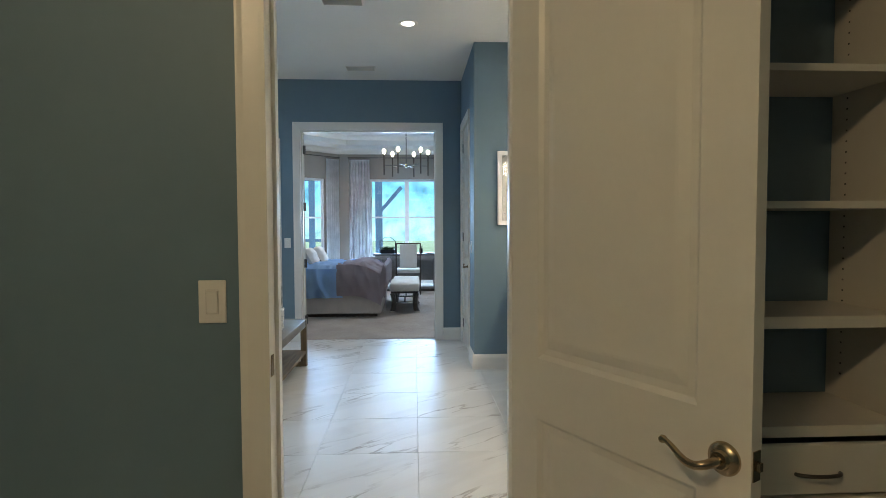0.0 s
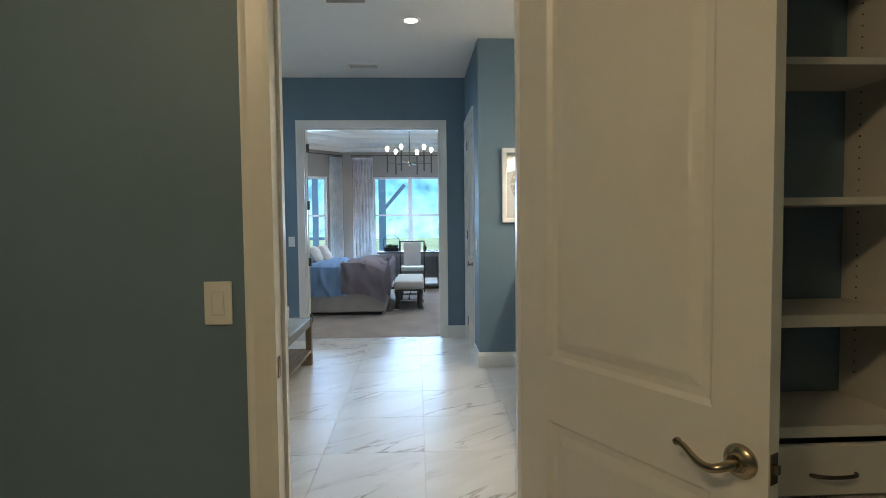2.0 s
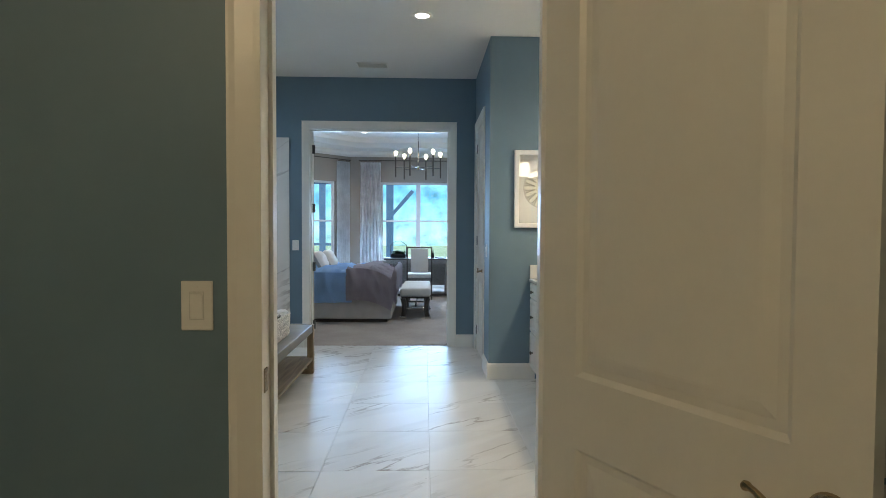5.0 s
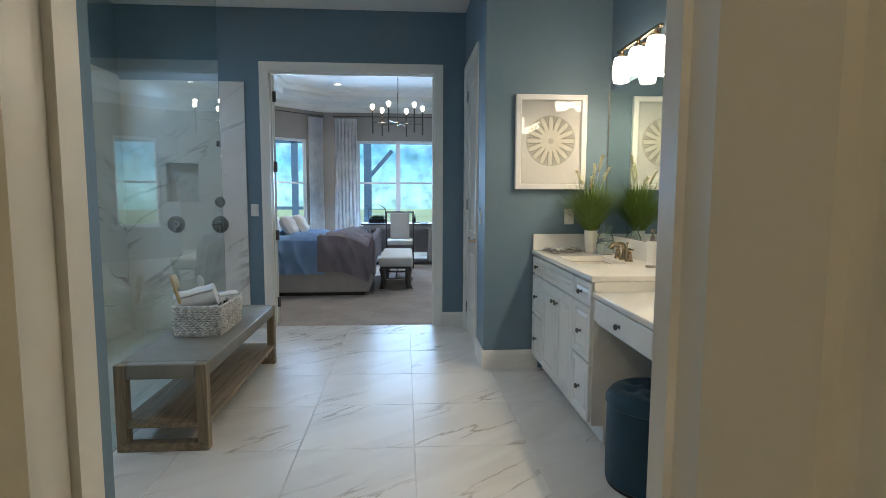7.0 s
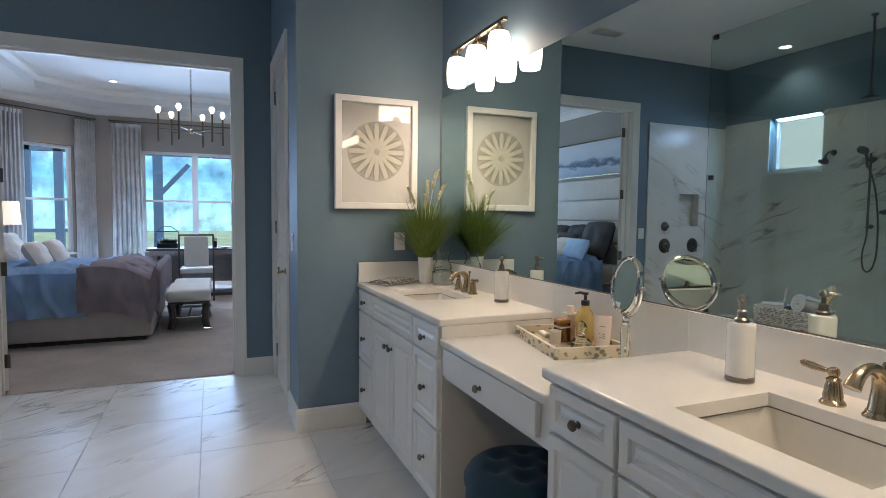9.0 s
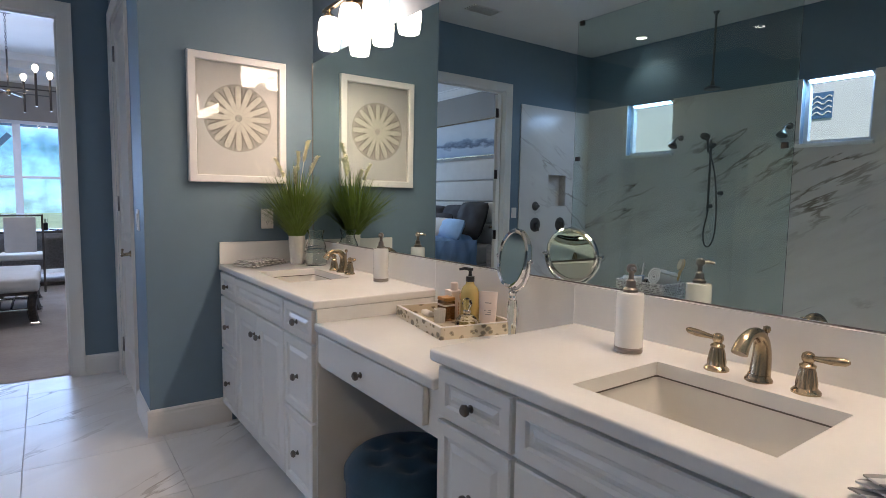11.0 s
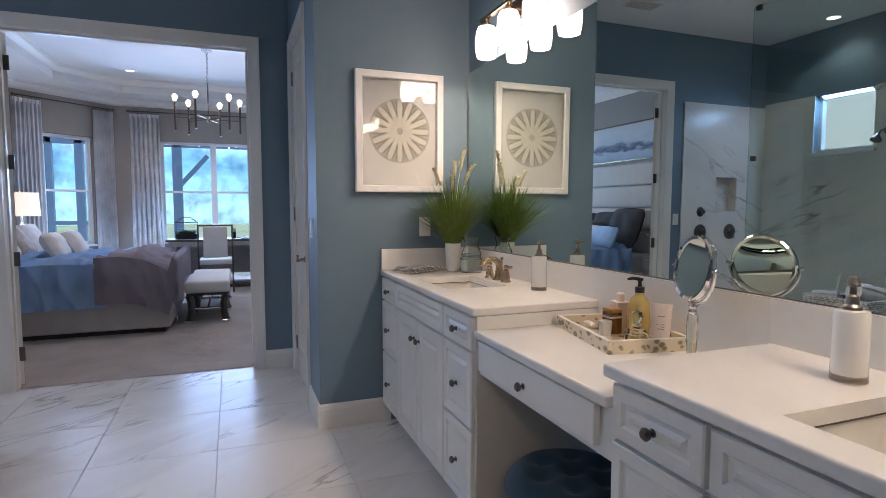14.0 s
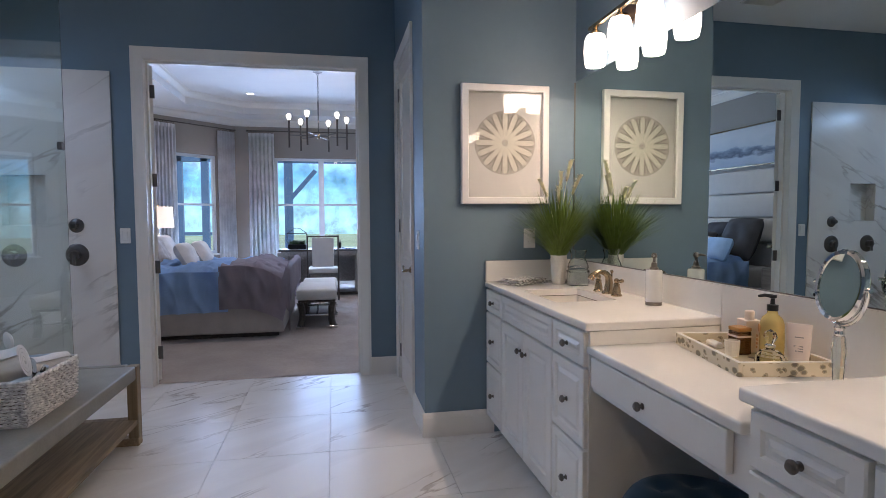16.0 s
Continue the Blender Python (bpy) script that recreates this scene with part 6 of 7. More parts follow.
def pillow(m, w, h, d, material, label, seed):
    t = thing("pillow", label, "pillow", "bed pillows", m)
    bm = bmesh.new()
    n = 18
    sides = []
    for s in (-1, 1):
        g = []
        for i in range(n + 1):
            r = []
            for j in range(n + 1):
                u, v = i / n * 2 - 1, j / n * 2 - 1
                b = max(0, (1 - u ** 4) * (1 - v ** 4)) ** 0.55
                pin = 1 - 0.07 * (u * u * v * v)
                r.append(bm.verts.new((u * w / 2 * pin, s * d / 2 * b * (1 + 0.25 * noise.noise((u * 2, v * 2, seed))), v * h / 2 * pin + h / 2)))
            g.append(r)
        for i in range(n):
            for j in range(n):
                bm.faces.new((g[i][j], g[i + 1][j], g[i + 1][j + 1], g[i][j + 1]))
    bmesh.ops.remove_doubles(bm, verts=bm.verts, dist=0.0005)
    part("cushion", bm, material, t, smooth=True)
    return t


for k, (y, w, h) in enumerate(((8.86, 0.64, 0.62), (9.46, 0.62, 0.56), (10.06, 0.62, 0.54))):
    pillow(T((-2.34 + (0.14 if k == 0 else 0), y, 0.70)) @ pose(0, 0, 0, -22, 0, 90), w, h, 0.22, NAVY, "dark charcoal pillow leaning on the headboard", k)
for k, (y, w, h) in enumerate(((8.80, 0.50, 0.34), (9.46, 0.58, 0.42), (10.10, 0.6, 0.44))):
    pillow(T((-2.06 + (0.22 if k == 0 else 0), y, 0.71)) @ pose(0, 0, 0, -26, 0, 90), w, h, 0.18, NAVY if k == 1 else BLUESHEET, "dark charcoal pillow propped behind the cushions" if k == 1 else "pale blue pillow leaning on the headboard", k + 5)
for k, (y, w, h) in enumerate(((9.1, 0.50, 0.34), (9.62, 0.5, 0.40), (10.08, 0.5, 0.40))):
    pillow(T((-1.84, y, 0.72)) @ pose(0, 0, 0, -28, 0, 90), w, h, 0.17, WHITECUSH if k != 1 else STRIPEDCUSH, "ivory cushion leaning on the pillows" if k != 1 else "tan striped cushion leaning on the pillows", k + 20)
for k, (y, w, h) in enumerate(((9.34, 0.46, 0.32), (9.85, 0.46, 0.32))):
    pillow(T((-1.44 + 0.06 * k, y, 0.72)) @ pose(0, 0, 0, -30, 0, 90), w, h, 0.16, WHITECUSH, "ivory accent cushion on the bed", k + 11)

ART = bpy.data.materials.new("abstract_sea_canvas")
ART.use_nodes = True
nt = ART.node_tree
ab = nt.nodes["Principled BSDF"]
ab.inputs["Roughness"].default_value = 0.7
geo, mpa, nz, sx, ad, cr = (nt.nodes.new(k) for k in ("ShaderNodeNewGeometry", "ShaderNodeMapping", "ShaderNodeTexNoise", "ShaderNodeSeparateXYZ", "ShaderNodeMath", "ShaderNodeValToRGB"))
mpa.inputs["Scale"].default_value = (1, 2.2, 6)
nz.inputs["Scale"].default_value, nz.inputs["Detail"].default_value = 1.6, 8
ad.operation = "MULTIPLY_ADD"
ad.inputs[1].default_value = 0.45
mra = nt.nodes.new("ShaderNodeMapRange")
mra.inputs["From Min"].default_value, mra.inputs["From Max"].default_value = 2.0, 2.55
nt.links.new(geo.outputs["Position"], mpa.inputs["Vector"])
nt.links.new(geo.outputs["Position"], sx.inputs[0])
nt.links.new(sx.outputs["Z"], mra.inputs["Value"])
nt.links.new(mpa.outputs[0], nz.inputs["Vector"])
nt.links.new(nz.outputs["Fac"], ad.inputs[0])
nt.links.new(mra.outputs[0], ad.inputs[2])
nt.links.new(ad.outputs[0], cr.inputs["Fac"])
stops = ((0.2, (0.30, 0.36, 0.44)), (0.48, (0.42, 0.46, 0.52)), (0.56, (0.08, 0.10, 0.14)), (0.64, (0.20, 0.24, 0.30)), (0.72, (0.50, 0.53, 0.56)), (1.0, (0.60, 0.61, 0.62)))
cr.color_ramp.elements[0].position, cr.color_ramp.elements[0].color = stops[0][0], (*stops[0][1], 1)
cr.color_ramp.elements[1].position, cr.color_ramp.elements[1].color = stops[-1][0], (*stops[-1][1], 1)
for ps, c in stops[1:-1]:
    cr.color_ramp.elements.new(ps).color = (*c, 1)
nt.links.new(cr.outputs["Color"], ab.inputs["Base Color"])
ap = thing("abstract_painting", "wide abstract blue-grey seascape canvas above the headboard", "painting", at=T((BX0 + 0.003, 0, 0)))
part("canvas", box(0.002, 0.035, 8.52, 10.40, 2.01, 2.54, 0.003), ART, ap)
part("float_frame", join(box(0, 0.045, 8.50, 8.515, 1.99, 2.56), box(0, 0.045, 10.405, 10.42, 1.99, 2.56), box(0, 0.045, 8.515, 10.405, 1.99, 2.005), box(0, 0.045, 8.515, 10.405, 2.545, 2.56)), NICKEL, ap, "slim silver float frame")


def nightstand(y, label):
    n = thing("nightstand", label, "nightstand", "nightstands", T((-2.44, y, 0)))
    part("body", box(-0.26, 0.24, -0.33, 0.33, 0.10, 0.66, 0.006), GREYWASH, n)
    for z0, z1 in ((0.13, 0.37), (0.39, 0.64)):
        d = part("drawer_front", box(0.24, 0.26, -0.315, 0.315, z0, z1, 0.004), GREYWASH, n)
        part("pull", tube([(0.275, -0.10, (z0 + z1) / 2), (0.275, 0.10, (z0 + z1) / 2)], 0.006, 10), NICKEL, d, "slim nickel pull", True)
    for a in (-0.23, 0.21):
        for b in (-0.30, 0.30):
            part("leg", box(a - 0.02, a + 0.02, b - 0.02, b + 0.02, 0, 0.10), GREYWASH, n)
    return n


nightstand(7.98, "grey-washed wooden nightstand with two drawers")
nightstand(10.93, "grey-washed wooden nightstand under the table lamp")
LSHADE = mat("white_linen_lamp_shade", (0.80, 0.76, 0.68), 0.8, noise_scale=30, noise_amount=0.05, emit=(1.0, 0.80, 0.58), strength=0.9)
tl = thing("table_lamp", "table lamp with a white drum shade, lit, on the nightstand", "table lamp", at=T((-2.28, 10.95, 0.66)))
part("base", lathe([(0, 0), (0.075, 0), (0.075, 0.02), (0.05, 0.03), (0.06, 0.08), (0.085, 0.16), (0.08, 0.26), (0.045, 0.35), (0.02, 0.40), (0.012, 0.42), (0.012, 0.52), (0, 0.52)], 36), mat("mercury_glass", (0.45, 0.50, 0.54), 0.15, 0.6, noise_scale=30, noise_amount=0.2), tl, smooth=True)
part("shade", lathe([(0.205, 0.50), (0.190, 0.80), (0.187, 0.80), (0.202, 0.50), (0.205, 0.50)], 44), LSHADE, tl, "lit white drum shade", True)
part("finial", lathe([(0.005, 0.78), (0.005, 0.81), (0.010, 0.82), (0, 0.835)], 14), NICKEL, tl, smooth=True)
lamp("table_lamp_bulb", "POINT", 9, (1.0, 0.78, 0.52), T((-2.28, 10.95, 1.30)), 0.05)


def foot_bench(m):
    b = thing("foot_bench", "ivory upholstered bench with dark crossed legs and a chrome bar", "bench", "benches at the foot of the bed", m)
    part("seat", box(-0.23, 0.23, -0.41, 0.41, 0.36, 0.50, 0.035, 4), IVORY, b, smooth=True)
    part("apron", box(-0.21, 0.21, -0.39, 0.39, 0.33, 0.362, 0.004), DARKWOOD, b)
    for y in (-0.36, 0.36):
        for s in (-1, 1):
            pts = bezier((s * 0.19, y, 0.335), (s * 0.155, y, 0.24), (s * 0.155, y, 0.10), (s * 0.19, y, 0.018), 10)
            part("leg", tube(pts, 0.040, 8), DARKWOOD, b, "dark curved wooden leg", True)
            part("foot_cap", box(s * 0.19 - 0.045, s * 0.19 + 0.045, y - 0.042, y + 0.042, 0, 0.035, 0.004), CHROME, b, "polished metal foot cap")
        part("stretcher", tube([(-0.14, y, 0.17), (0.14, y, 0.17)], 0.014, 10), CHROME, b, "polished chrome stretcher", True)
    part("long_stretcher", tube([(0, -0.36, 0.17), (0, 0.36, 0.17)], 0.012, 10), CHROME, b, smooth=True)
    return b


FB = foot_bench(T((-0.02, 9.25, 0.006)) @ Matrix.Diagonal((1, 1, 0.92, 1)))
copy_thing(FB, T((-0.01, 10.12, 0.006)) @ Matrix.Diagonal((1, 1, 0.92, 1)))

# desk and chair at the window
dk = thing("writing_desk", "slim dark writing desk with grey slab ends in the bay window", "desk", at=T((0.02, 12.0, 0.006)))
part("top", box(-0.72, 0.62, -0.30, 0.30, 0.735, 0.765, 0.004), DARKWOOD, dk)
part("frieze", box(-0.68, 0.58, -0.27, 0.27, 0.66, 0.735), GREYWASH, dk)
for x in (-0.66, 0.52):
    part("slab_leg", box(x, x + 0.09, -0.26, 0.26, 0.02, 0.66, 0.008), GREYWASH, dk)
part("stretcher", box(-0.66, 0.61, -0.30, 0.30, 0.0, 0.05, 0.01), DARKWOOD, dk)
part("back_panel", box(-0.57, 0.52, 0.2, 0.22, 0.18, 0.66), GREYWASH, dk)
ch = thing("desk_chair", "metal-framed desk chair with an ivory upholstered back", "chair", at=T((0.02, 11.35, 0.006)))
part("seat", box(-0.235, 0.235, -0.21, 0.25, 0.42, 0.50, 0.025, 3), IVORY, ch, smooth=True)
part("backrest", moved(box(-0.165, 0.165, -0.018, 0.018, 0.53, 0.985, 0.012, 3), T((0, -0.225, 0)) @ pose(0, 0, 0, 3)), IVORY, ch, smooth=True)
part("back_frame", join(moved(box(-0.245, -0.22, -0.0125, 0.0125, 0.02, 1.012, 0.003), T((0, -0.235, 0))), moved(box(0.22, 0.245, -0.0125, 0.0125, 0.02, 1.012, 0.003), T((0, -0.235, 0))), moved(box(-0.22, 0.22, -0.0125, 0.0125, 0.987, 1.012, 0.003), T((0, -0.235, 0)))), BRONZE, ch, "slim dark metal back frame")
for x in (-0.232, 0.232):
    part("front_leg", box(x - 0.0125, x + 0.0125, 0.22, 0.245, 0, 0.43, 0.003), GUNMETAL, ch)
    part("seat_rail", box(x - 0.0125, x + 0.0125, -0.235, 0.232, 0.40, 0.425, 0.003), GUNMETAL, ch)
    part("foot", box(x - 0.0125, x + 0.0125, -0.247, -0.222, 0, 0.03), GUNMETAL, ch)
tp = thing("desk_terrarium", "small fern in a black wire terrarium on the desk", "terrarium", at=T((-0.42, 12.02, 0.771)))
part("pot", box(-0.15, 0.15, -0.09, 0.09, 0, 0.08, 0.01), BLACK, tp, "dark trough planter")
bm = bmesh.new()
for a, b in ((-0.16, -0.10), (0.16, -0.10), (0.16, 0.10), (-0.16, 0.10)):
    tube([(a, b, 0), (a, b, 0.26), (a * 0.35, b * 0.35, 0.34)], 0.004, 6, bm)
for z in (0.26,):
    tube([(-0.16, -0.10, z), (0.16, -0.10, z), (0.16, 0.10, z), (-0.16, 0.10, z), (-0.16, -0.10, z)], 0.004, 6, bm)
tube([(-0.056, -0.035, 0.34), (0.056, -0.035, 0.34), (0.056, 0.035, 0.34), (-0.056, 0.035, 0.34), (-0.056, -0.035, 0.34)], 0.004, 6, bm)
part("wire_frame", bm, BLACK, tp, "black wire frame")
bm = bmesh.new()
rnd = random.Random(21)
for i in range(260):
    a = rnd.uniform(0, 6.283)
    x, y = rnd.uniform(-0.13, 0.13), rnd.uniform(-0.07, 0.07)
    l = rnd.uniform(0.05, 0.12)
    blade(bm, (x, y, 0.07), (x + l * 0.8 * math.cos(a), y + l * 0.8 * math.sin(a), 0.07 + l), (0.03 * math.cos(a), 0.03 * math.sin(a), -0.03), 0.006)
part("fern", bm, mat("dark_fern_green", (0.03, 0.075, 0.018), 0.6, noise_scale=20, noise_amount=0.3), tp, "small green fern leaves")
pc = thing("pencil_cup", "dark pencil cup on the desk", "pencil cup", at=T((0.28, 11.98, 0.771)))
part("cup", lathe([(0, 0), (0.035, 0), (0.037, 0.10), (0.033, 0.10), (0.031, 0.006), (0, 0.006)], 24), BLACK, pc, smooth=True)
for k in range(4):
    part("pencil", tube([(0.01 * math.cos(k * 1.7), 0.01 * math.sin(k * 1.7), 0.01), (0.03 * math.cos(k * 1.7), 0.03 * math.sin(k * 1.7), 0.16)], 0.004, 6), DARKWOOD, pc)
bkx = thing("notebook", "closed dark notebook lying on the desk", "notebook", at=T((0.44, 11.9, 0.771)) @ pose(0, 0, 0, 0, 0, 20))
part("cover", box(-0.08, 0.08, -0.11, 0.11, 0, 0.018, 0.002), BLACK, bkx)


def curtain(m, w, label, seed):
    """A pleated floor-length panel in the x-z plane."""
    c = thing("curtain", label, "curtain", "bedroom curtains", m)
    bm = bmesh.new()
    n, r = 110, 26
    rnd = random.Random(seed)
    ph = rnd.uniform(0, 6)
    rows = []
    for j in range(r + 1):
        z = 2.85 * j / r + 0.02
        g = z / 2.87
        row = []
        for i in range(n + 1):
            u = i / n
            folds = math.sin(u * 2 * math.pi * 6.5 + ph + 0.5 * noise.noise((u * 3, z * 0.7, seed))) * (0.5 + 0.5 * g) + 0.35 * math.sin(u * 2 * math.pi * 13 + ph)
            x = (u - 0.5) * w * (1.0 + 0.10 * (1 - g)) + 0.006 * noise.noise((u * 4, z, seed))
            row.append(bm.verts.new((x, -0.07 + 0.035 * folds, z)))
        rows.append(row)
    for p, q in zip(rows, rows[1:]):
        for i in range(n):
            bm.faces.new((p[i], p[i + 1], q[i + 1], q[i]))
    bmesh.ops.solidify(bm, geom=list(bm.faces), thickness=0.003)
    part("panel", bm, CURTAIN, c, smooth=True)
    part("header_tape", box(-w / 2, w / 2, -0.075, -0.062, 2.81, 2.87, 0.003), CURTAIN, c)
    for k in range(6):
        x = -w / 2 + w * (k + 0.5) / 6
        part("ring", tube([(x + 0.02 * math.cos(a), -0.07, 2.893 + 0.02 * math.sin(a)) for a in np.linspace(0, 2 * math.pi, 13)], 0.0025, 6), BRONZE, c, "dark curtain ring", True)
    return c


curtain(T((-1.11, BY, 0)), 0.46, "floor-length silver-grey pleated curtain beside the desk window", 1)
curtain(SPLAY @ T((1.37, 0, 0)), 0.34, "floor-length silver-grey pleated curtain on the splayed wall", 2)
curtain(SPLAY @ T((0.20, 0, 0)), 0.38, "floor-length silver-grey pleated curtain near the lamp", 3)


def rod(m, x0, x1):
    r = thing("curtain_rod", "slim dark bronze curtain rod", "curtain rod", "curtain rods", m)
    part("rod", tube([(x0, -0.07, 2.912), (x1, -0.07, 2.912)], 0.010, 12), BRONZE, r, smooth=True)
    for x in (x0, x1):
        part("finial", lathe([(0, -0.02), (0.016, -0.012), (0.018, 0.0), (0.016, 0.012), (0, 0.02)], 16, (x, -0.07, 2.912)), BRONZE, r, smooth=True)
        part("bracket", tube([(x + (0.06 if x == x0 else -0.06), -0.07, 2.906), (x + (0.06 if x == x0 else -0.06), 0, 2.906)], 0.007, 8), BRONZE, r, smooth=True)


rod(T((0, BY, 0)), -1.36, 1.32)
rod(SPLAY, 0.02, 1.55)

cd = thing("chandelier", "six-arm dark metal candle chandelier with lit globe bulbs", "chandelier", at=T((0.0, 10.4, 0)))
part("canopy", lathe([(0, TRAY), (0.065, TRAY), (0.065, TRAY - 0.012), (0.03, TRAY - 0.025), (0, TRAY - 0.026)], 32), GUNMETAL, cd, smooth=True)
part("chain", join(*[moved(tube([(0.010 * math.cos(a), 0, 0.018 * math.sin(a)) for a in np.linspace(0, 2 * math.pi, 13)], 0.0028, 6), T((0, 0, TRAY - 0.045 - 0.030 * k)) @ pose(0, 0, 0, 0, 0, 90 * (k % 2))) for k in range(13)]), GUNMETAL, cd, "short dark chain", True)
part("stem", tube([(0, 0, TRAY - 0.42), (0, 0, 2.42)], 0.009, 12), GUNMETAL, cd, smooth=True)
part("hub", lathe([(0, 2.395), (0.014, 2.40), (0.022, 2.42), (0.022, 2.45), (0.012, 2.47), (0, 2.47)], 20), NICKEL, cd, smooth=True)
for k in range(6):
    a = radians(10 + 60 * k)
    x, y = 0.40 * math.cos(a), 0.40 * math.sin(a)
    part("arm", tube([(0, 0, 2.435), (x, y, 2.435)], 0.007, 8), GUNMETAL, cd)
    part("candle_tube", tube([(x, y, 2.26), (x, y, 2.635)], 0.013, 12), BRONZE, cd, smooth=True)
    part("bulb", lathe([(0.012, 2.635), (0.015, 2.645), (0.026, 2.665), (0.031, 2.688), (0.026, 2.709), (0.013, 2.72), (0, 2.722)], 20, (x, y, 0)), BULB, cd, "glowing globe bulb", True)

# ---- outdoors ----
GRASSLAND = mat("mown_lawn", (0.24, 0.34, 0.22), 0.9, noise_scale=0.6, noise_amount=0.3)
STUCCO = mat("white_stucco", (0.82, 0.84, 0.86), 0.85, noise_scale=3, noise_amount=0.04, bump=0.6, bump_scale=60)
# on the dark lanai posts this blue is outdoor glare put into the colour
CAGE = mat("blue_tinted_aluminium", (0.10, 0.21, 0.38), 0.5, 0.2, noise_scale=6, noise_amount=0.1)
PATIO = mat("grey_green_paver", (0.17, 0.21, 0.18), 0.8, noise_scale=3, noise_amount=0.12)
tagged(part("ground", box(-400, 400, -400, 500, -0.5, -0.2), GRASSLAND), "wide mown lawn round the house", "ground", kind="structure")
tagged(part("pavement_lanai", box(-6.0, 5.0, BY + 0.17, 17.2, -0.2, -0.06), PATIO), "pale paved lanai floor outside the bedroom windows", "patio", kind="structure")
cage = thing("screen_enclosure", "aluminium frame of the screened lanai, blue glare put into its colour", "screen enclosure", kind="structure")
for x, w in ((-0.86, 0.20), (-2.75, 0.16), (-3.30, 0.12), (-3.85, 0.16), (-4.5, 0.16), (-5.2, 0.16)):
    part("post", box(x - w / 2, x + w / 2, 16.2, 16.32, -0.06, 2.75, 0.004), CAGE, cage)
part("beam", box(-6.0, 5.0, 16.2, 16.32, 2.62, 2.80, 0.004), CAGE, cage)
part("chair_rail", box(-6.0, -2.4, 16.22, 16.30, 0.9, 0.98, 0.004), CAGE, cage)
part("brace", moved(box(-0.05, 0.05, -0.04, 0.04, -0.46, 0.46, 0.004), T((-0.52, 16.26, 2.10)) @ pose(0, 0, 0, 0, 41)), CAGE, cage)
tagged(part("neighbour_wall", box(-7.6, -7.4, -6, 14.0, -0.2, 6.0), STUCCO), "white stucco wall of the neighbouring house", "wall", kind="structure")
wv2 = thing("wall_relief", "blue-grey square relief with wavy lines on the stucco wall", "wall ornament", at=T((-7.398, 6.2, 2.93)) @ Matrix.Scale(0.5, 4), kind="structure")
part("panel", box(0, 0.04, -0.42, 0.42, -0.42, 0.42, 0.01), CAGE, wv2)
for k in range(4):
    part("wave", tube([(0.05, -0.40 + 0.8 * i / 20, -0.26 + k * 0.17 + 0.05 * math.sin(i * 0.75)) for i in range(21)], 0.022, 6), STUCCO, wv2, "white raised wavy line")

# far trees and sky as a plain glowing backdrop, daylight and haze painted in
BACK = bpy.data.materials.new("tree_line_backdrop")
BACK.use_nodes = True
nt = BACK.node_tree
nt.nodes.clear()
out, em, geo, sp3, mr1, nz1, nz2, ad1, cr1 = (nt.nodes.new(k) for k in ("ShaderNodeOutputMaterial", "ShaderNodeEmission", "ShaderNodeNewGeometry", "ShaderNodeSeparateXYZ", "ShaderNodeMapRange", "ShaderNodeTexNoise", "ShaderNodeTexNoise", "ShaderNodeMath", "ShaderNodeValToRGB"))
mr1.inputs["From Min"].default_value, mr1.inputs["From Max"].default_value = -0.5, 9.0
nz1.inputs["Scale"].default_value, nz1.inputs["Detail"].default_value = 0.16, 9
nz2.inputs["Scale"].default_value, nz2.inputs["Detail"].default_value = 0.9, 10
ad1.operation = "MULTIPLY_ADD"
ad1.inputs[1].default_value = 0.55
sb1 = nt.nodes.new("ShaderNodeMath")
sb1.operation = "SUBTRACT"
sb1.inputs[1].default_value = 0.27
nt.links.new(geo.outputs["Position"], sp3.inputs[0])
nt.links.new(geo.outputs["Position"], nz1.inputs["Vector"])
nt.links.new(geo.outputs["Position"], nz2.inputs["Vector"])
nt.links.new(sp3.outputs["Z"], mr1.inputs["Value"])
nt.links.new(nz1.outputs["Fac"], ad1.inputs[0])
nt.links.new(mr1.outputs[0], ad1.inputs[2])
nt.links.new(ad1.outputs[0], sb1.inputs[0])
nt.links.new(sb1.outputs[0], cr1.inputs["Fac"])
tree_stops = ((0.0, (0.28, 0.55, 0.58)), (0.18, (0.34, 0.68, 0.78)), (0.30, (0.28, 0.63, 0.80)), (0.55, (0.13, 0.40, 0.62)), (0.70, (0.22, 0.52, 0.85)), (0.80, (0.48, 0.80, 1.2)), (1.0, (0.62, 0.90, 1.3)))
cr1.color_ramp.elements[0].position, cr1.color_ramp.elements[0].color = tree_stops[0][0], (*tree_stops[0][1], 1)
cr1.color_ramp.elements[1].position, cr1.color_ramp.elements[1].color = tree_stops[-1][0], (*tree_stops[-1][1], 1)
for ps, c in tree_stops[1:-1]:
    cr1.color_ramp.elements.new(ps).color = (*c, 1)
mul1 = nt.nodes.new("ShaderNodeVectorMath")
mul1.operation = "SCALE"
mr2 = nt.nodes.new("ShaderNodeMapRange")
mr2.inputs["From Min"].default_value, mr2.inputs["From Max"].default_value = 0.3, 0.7
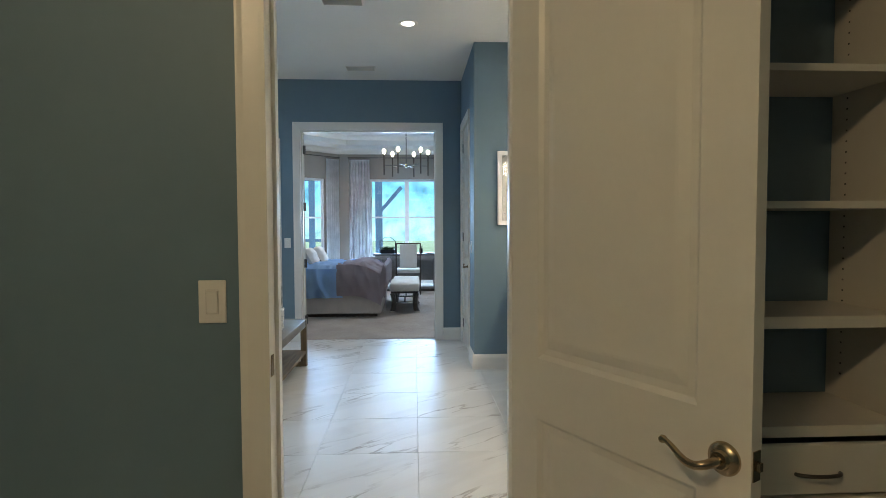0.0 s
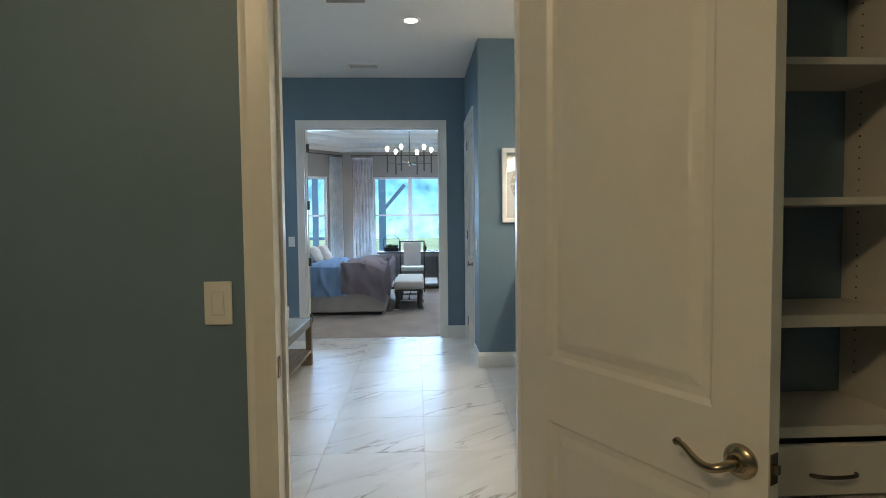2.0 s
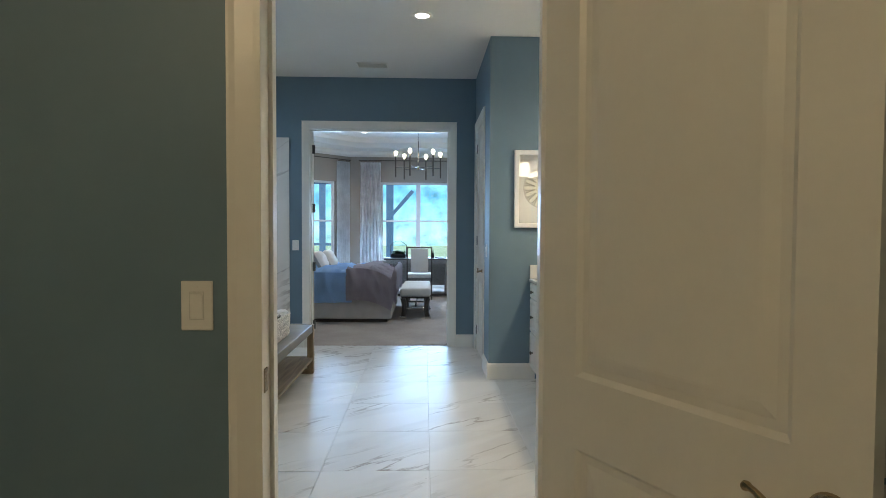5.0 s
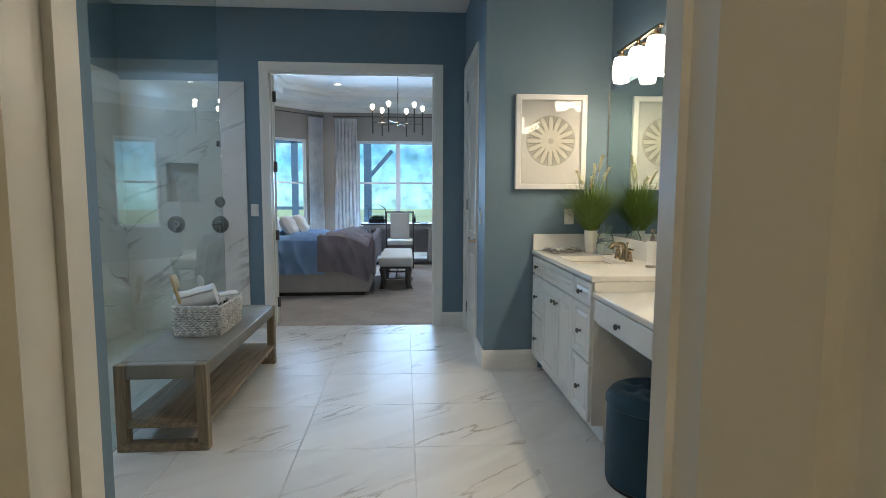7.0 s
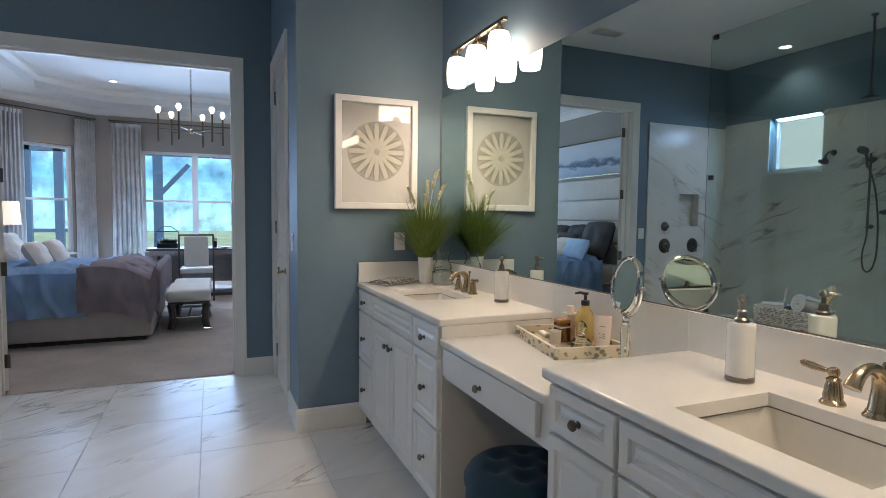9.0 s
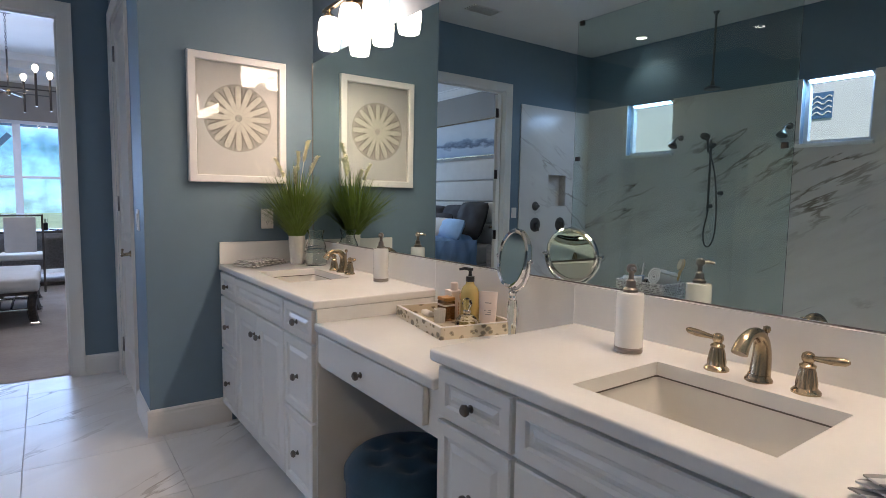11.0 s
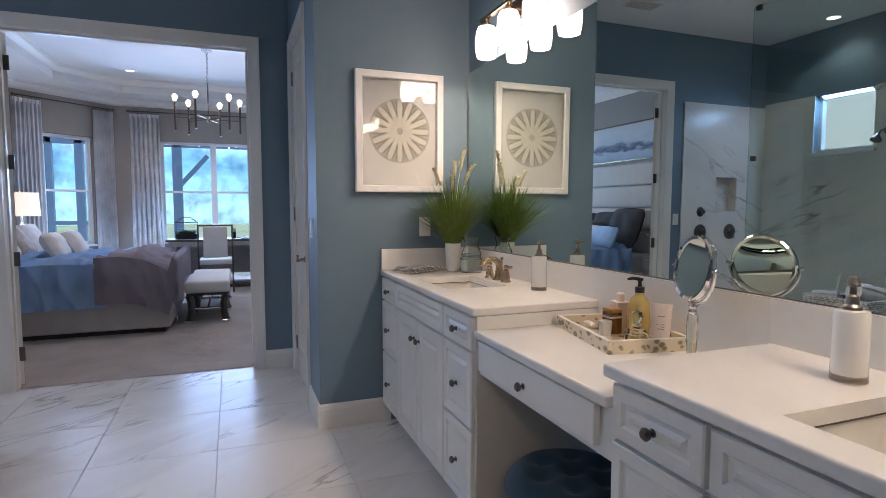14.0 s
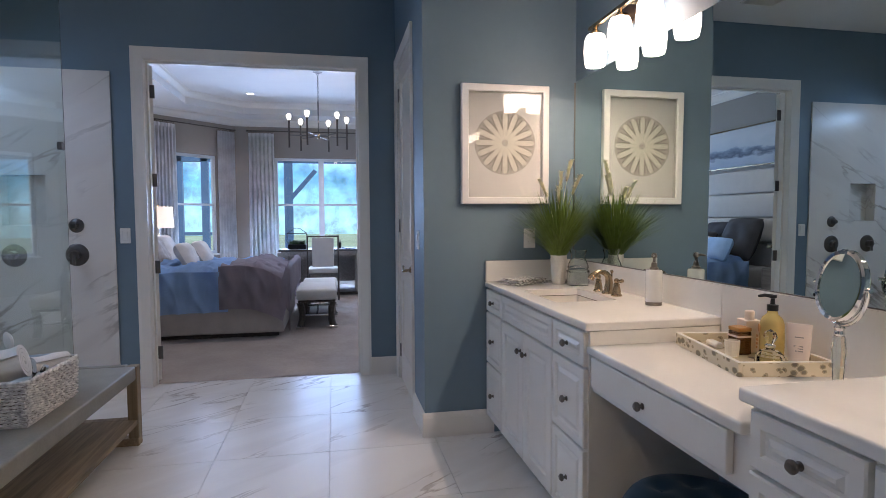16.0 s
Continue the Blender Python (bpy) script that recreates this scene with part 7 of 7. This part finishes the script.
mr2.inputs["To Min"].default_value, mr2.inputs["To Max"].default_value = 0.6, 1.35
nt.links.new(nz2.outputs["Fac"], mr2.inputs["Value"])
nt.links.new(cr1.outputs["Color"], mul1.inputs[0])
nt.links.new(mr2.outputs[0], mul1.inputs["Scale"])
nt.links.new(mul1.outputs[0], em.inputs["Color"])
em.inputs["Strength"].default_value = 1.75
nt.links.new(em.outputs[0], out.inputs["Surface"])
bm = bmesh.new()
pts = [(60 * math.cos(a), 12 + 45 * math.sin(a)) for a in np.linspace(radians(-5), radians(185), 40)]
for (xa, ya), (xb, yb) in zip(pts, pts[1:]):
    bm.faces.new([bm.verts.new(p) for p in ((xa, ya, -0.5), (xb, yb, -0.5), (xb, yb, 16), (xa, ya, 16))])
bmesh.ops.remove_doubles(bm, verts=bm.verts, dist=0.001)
tagged(part("backdrop", bm, BACK), "glowing painted backdrop of a hazy green tree line and pale sky", "backdrop", kind="structure")

# ---- floor tiles ----
FX, FY, PITCH = 0.145, 5.972, 0.6
floor_tiles = thing("floor_tiles", "polished white marble-look floor tiles with thin grey joints", "floor tiles", kind="structure")
tile_meshes = {}


def tile_mesh(w, d):
    key = (round(w, 3), round(d, 3))
    if key not in tile_meshes:
        b = box(0, w, 0, d, -0.006, 0.0)
        top = [e for e in b.edges if all(v.co.z > -0.001 for v in e.verts)]
        bmesh.ops.bevel(b, geom=top, offset=0.0012, segments=1, affect="EDGES")
        me = bpy.data.meshes.new("tile")
        b.to_mesh(me)
        b.free()
        me.materials.append(FLOORTILE)
        tile_meshes[key] = me
    return tile_meshes[key]


for i in range(-5, 4):
    for j in range(-13, 3):
        a, b = FX + i * PITCH + 0.0012, FX + (i + 1) * PITCH - 0.0012
        c, d = FY + j * PITCH + 0.0012, FY + (j + 1) * PITCH - 0.0012
        a, b, c, d = max(a, XL), min(b, 1.95), max(c, -1.8), min(d, 6.915)
        if b - a > 0.02 and d - c > 0.02:
            o = new("tile", tile_mesh(b - a, d - c))
            o.parent = floor_tiles
            o.location = (a, c, 0)
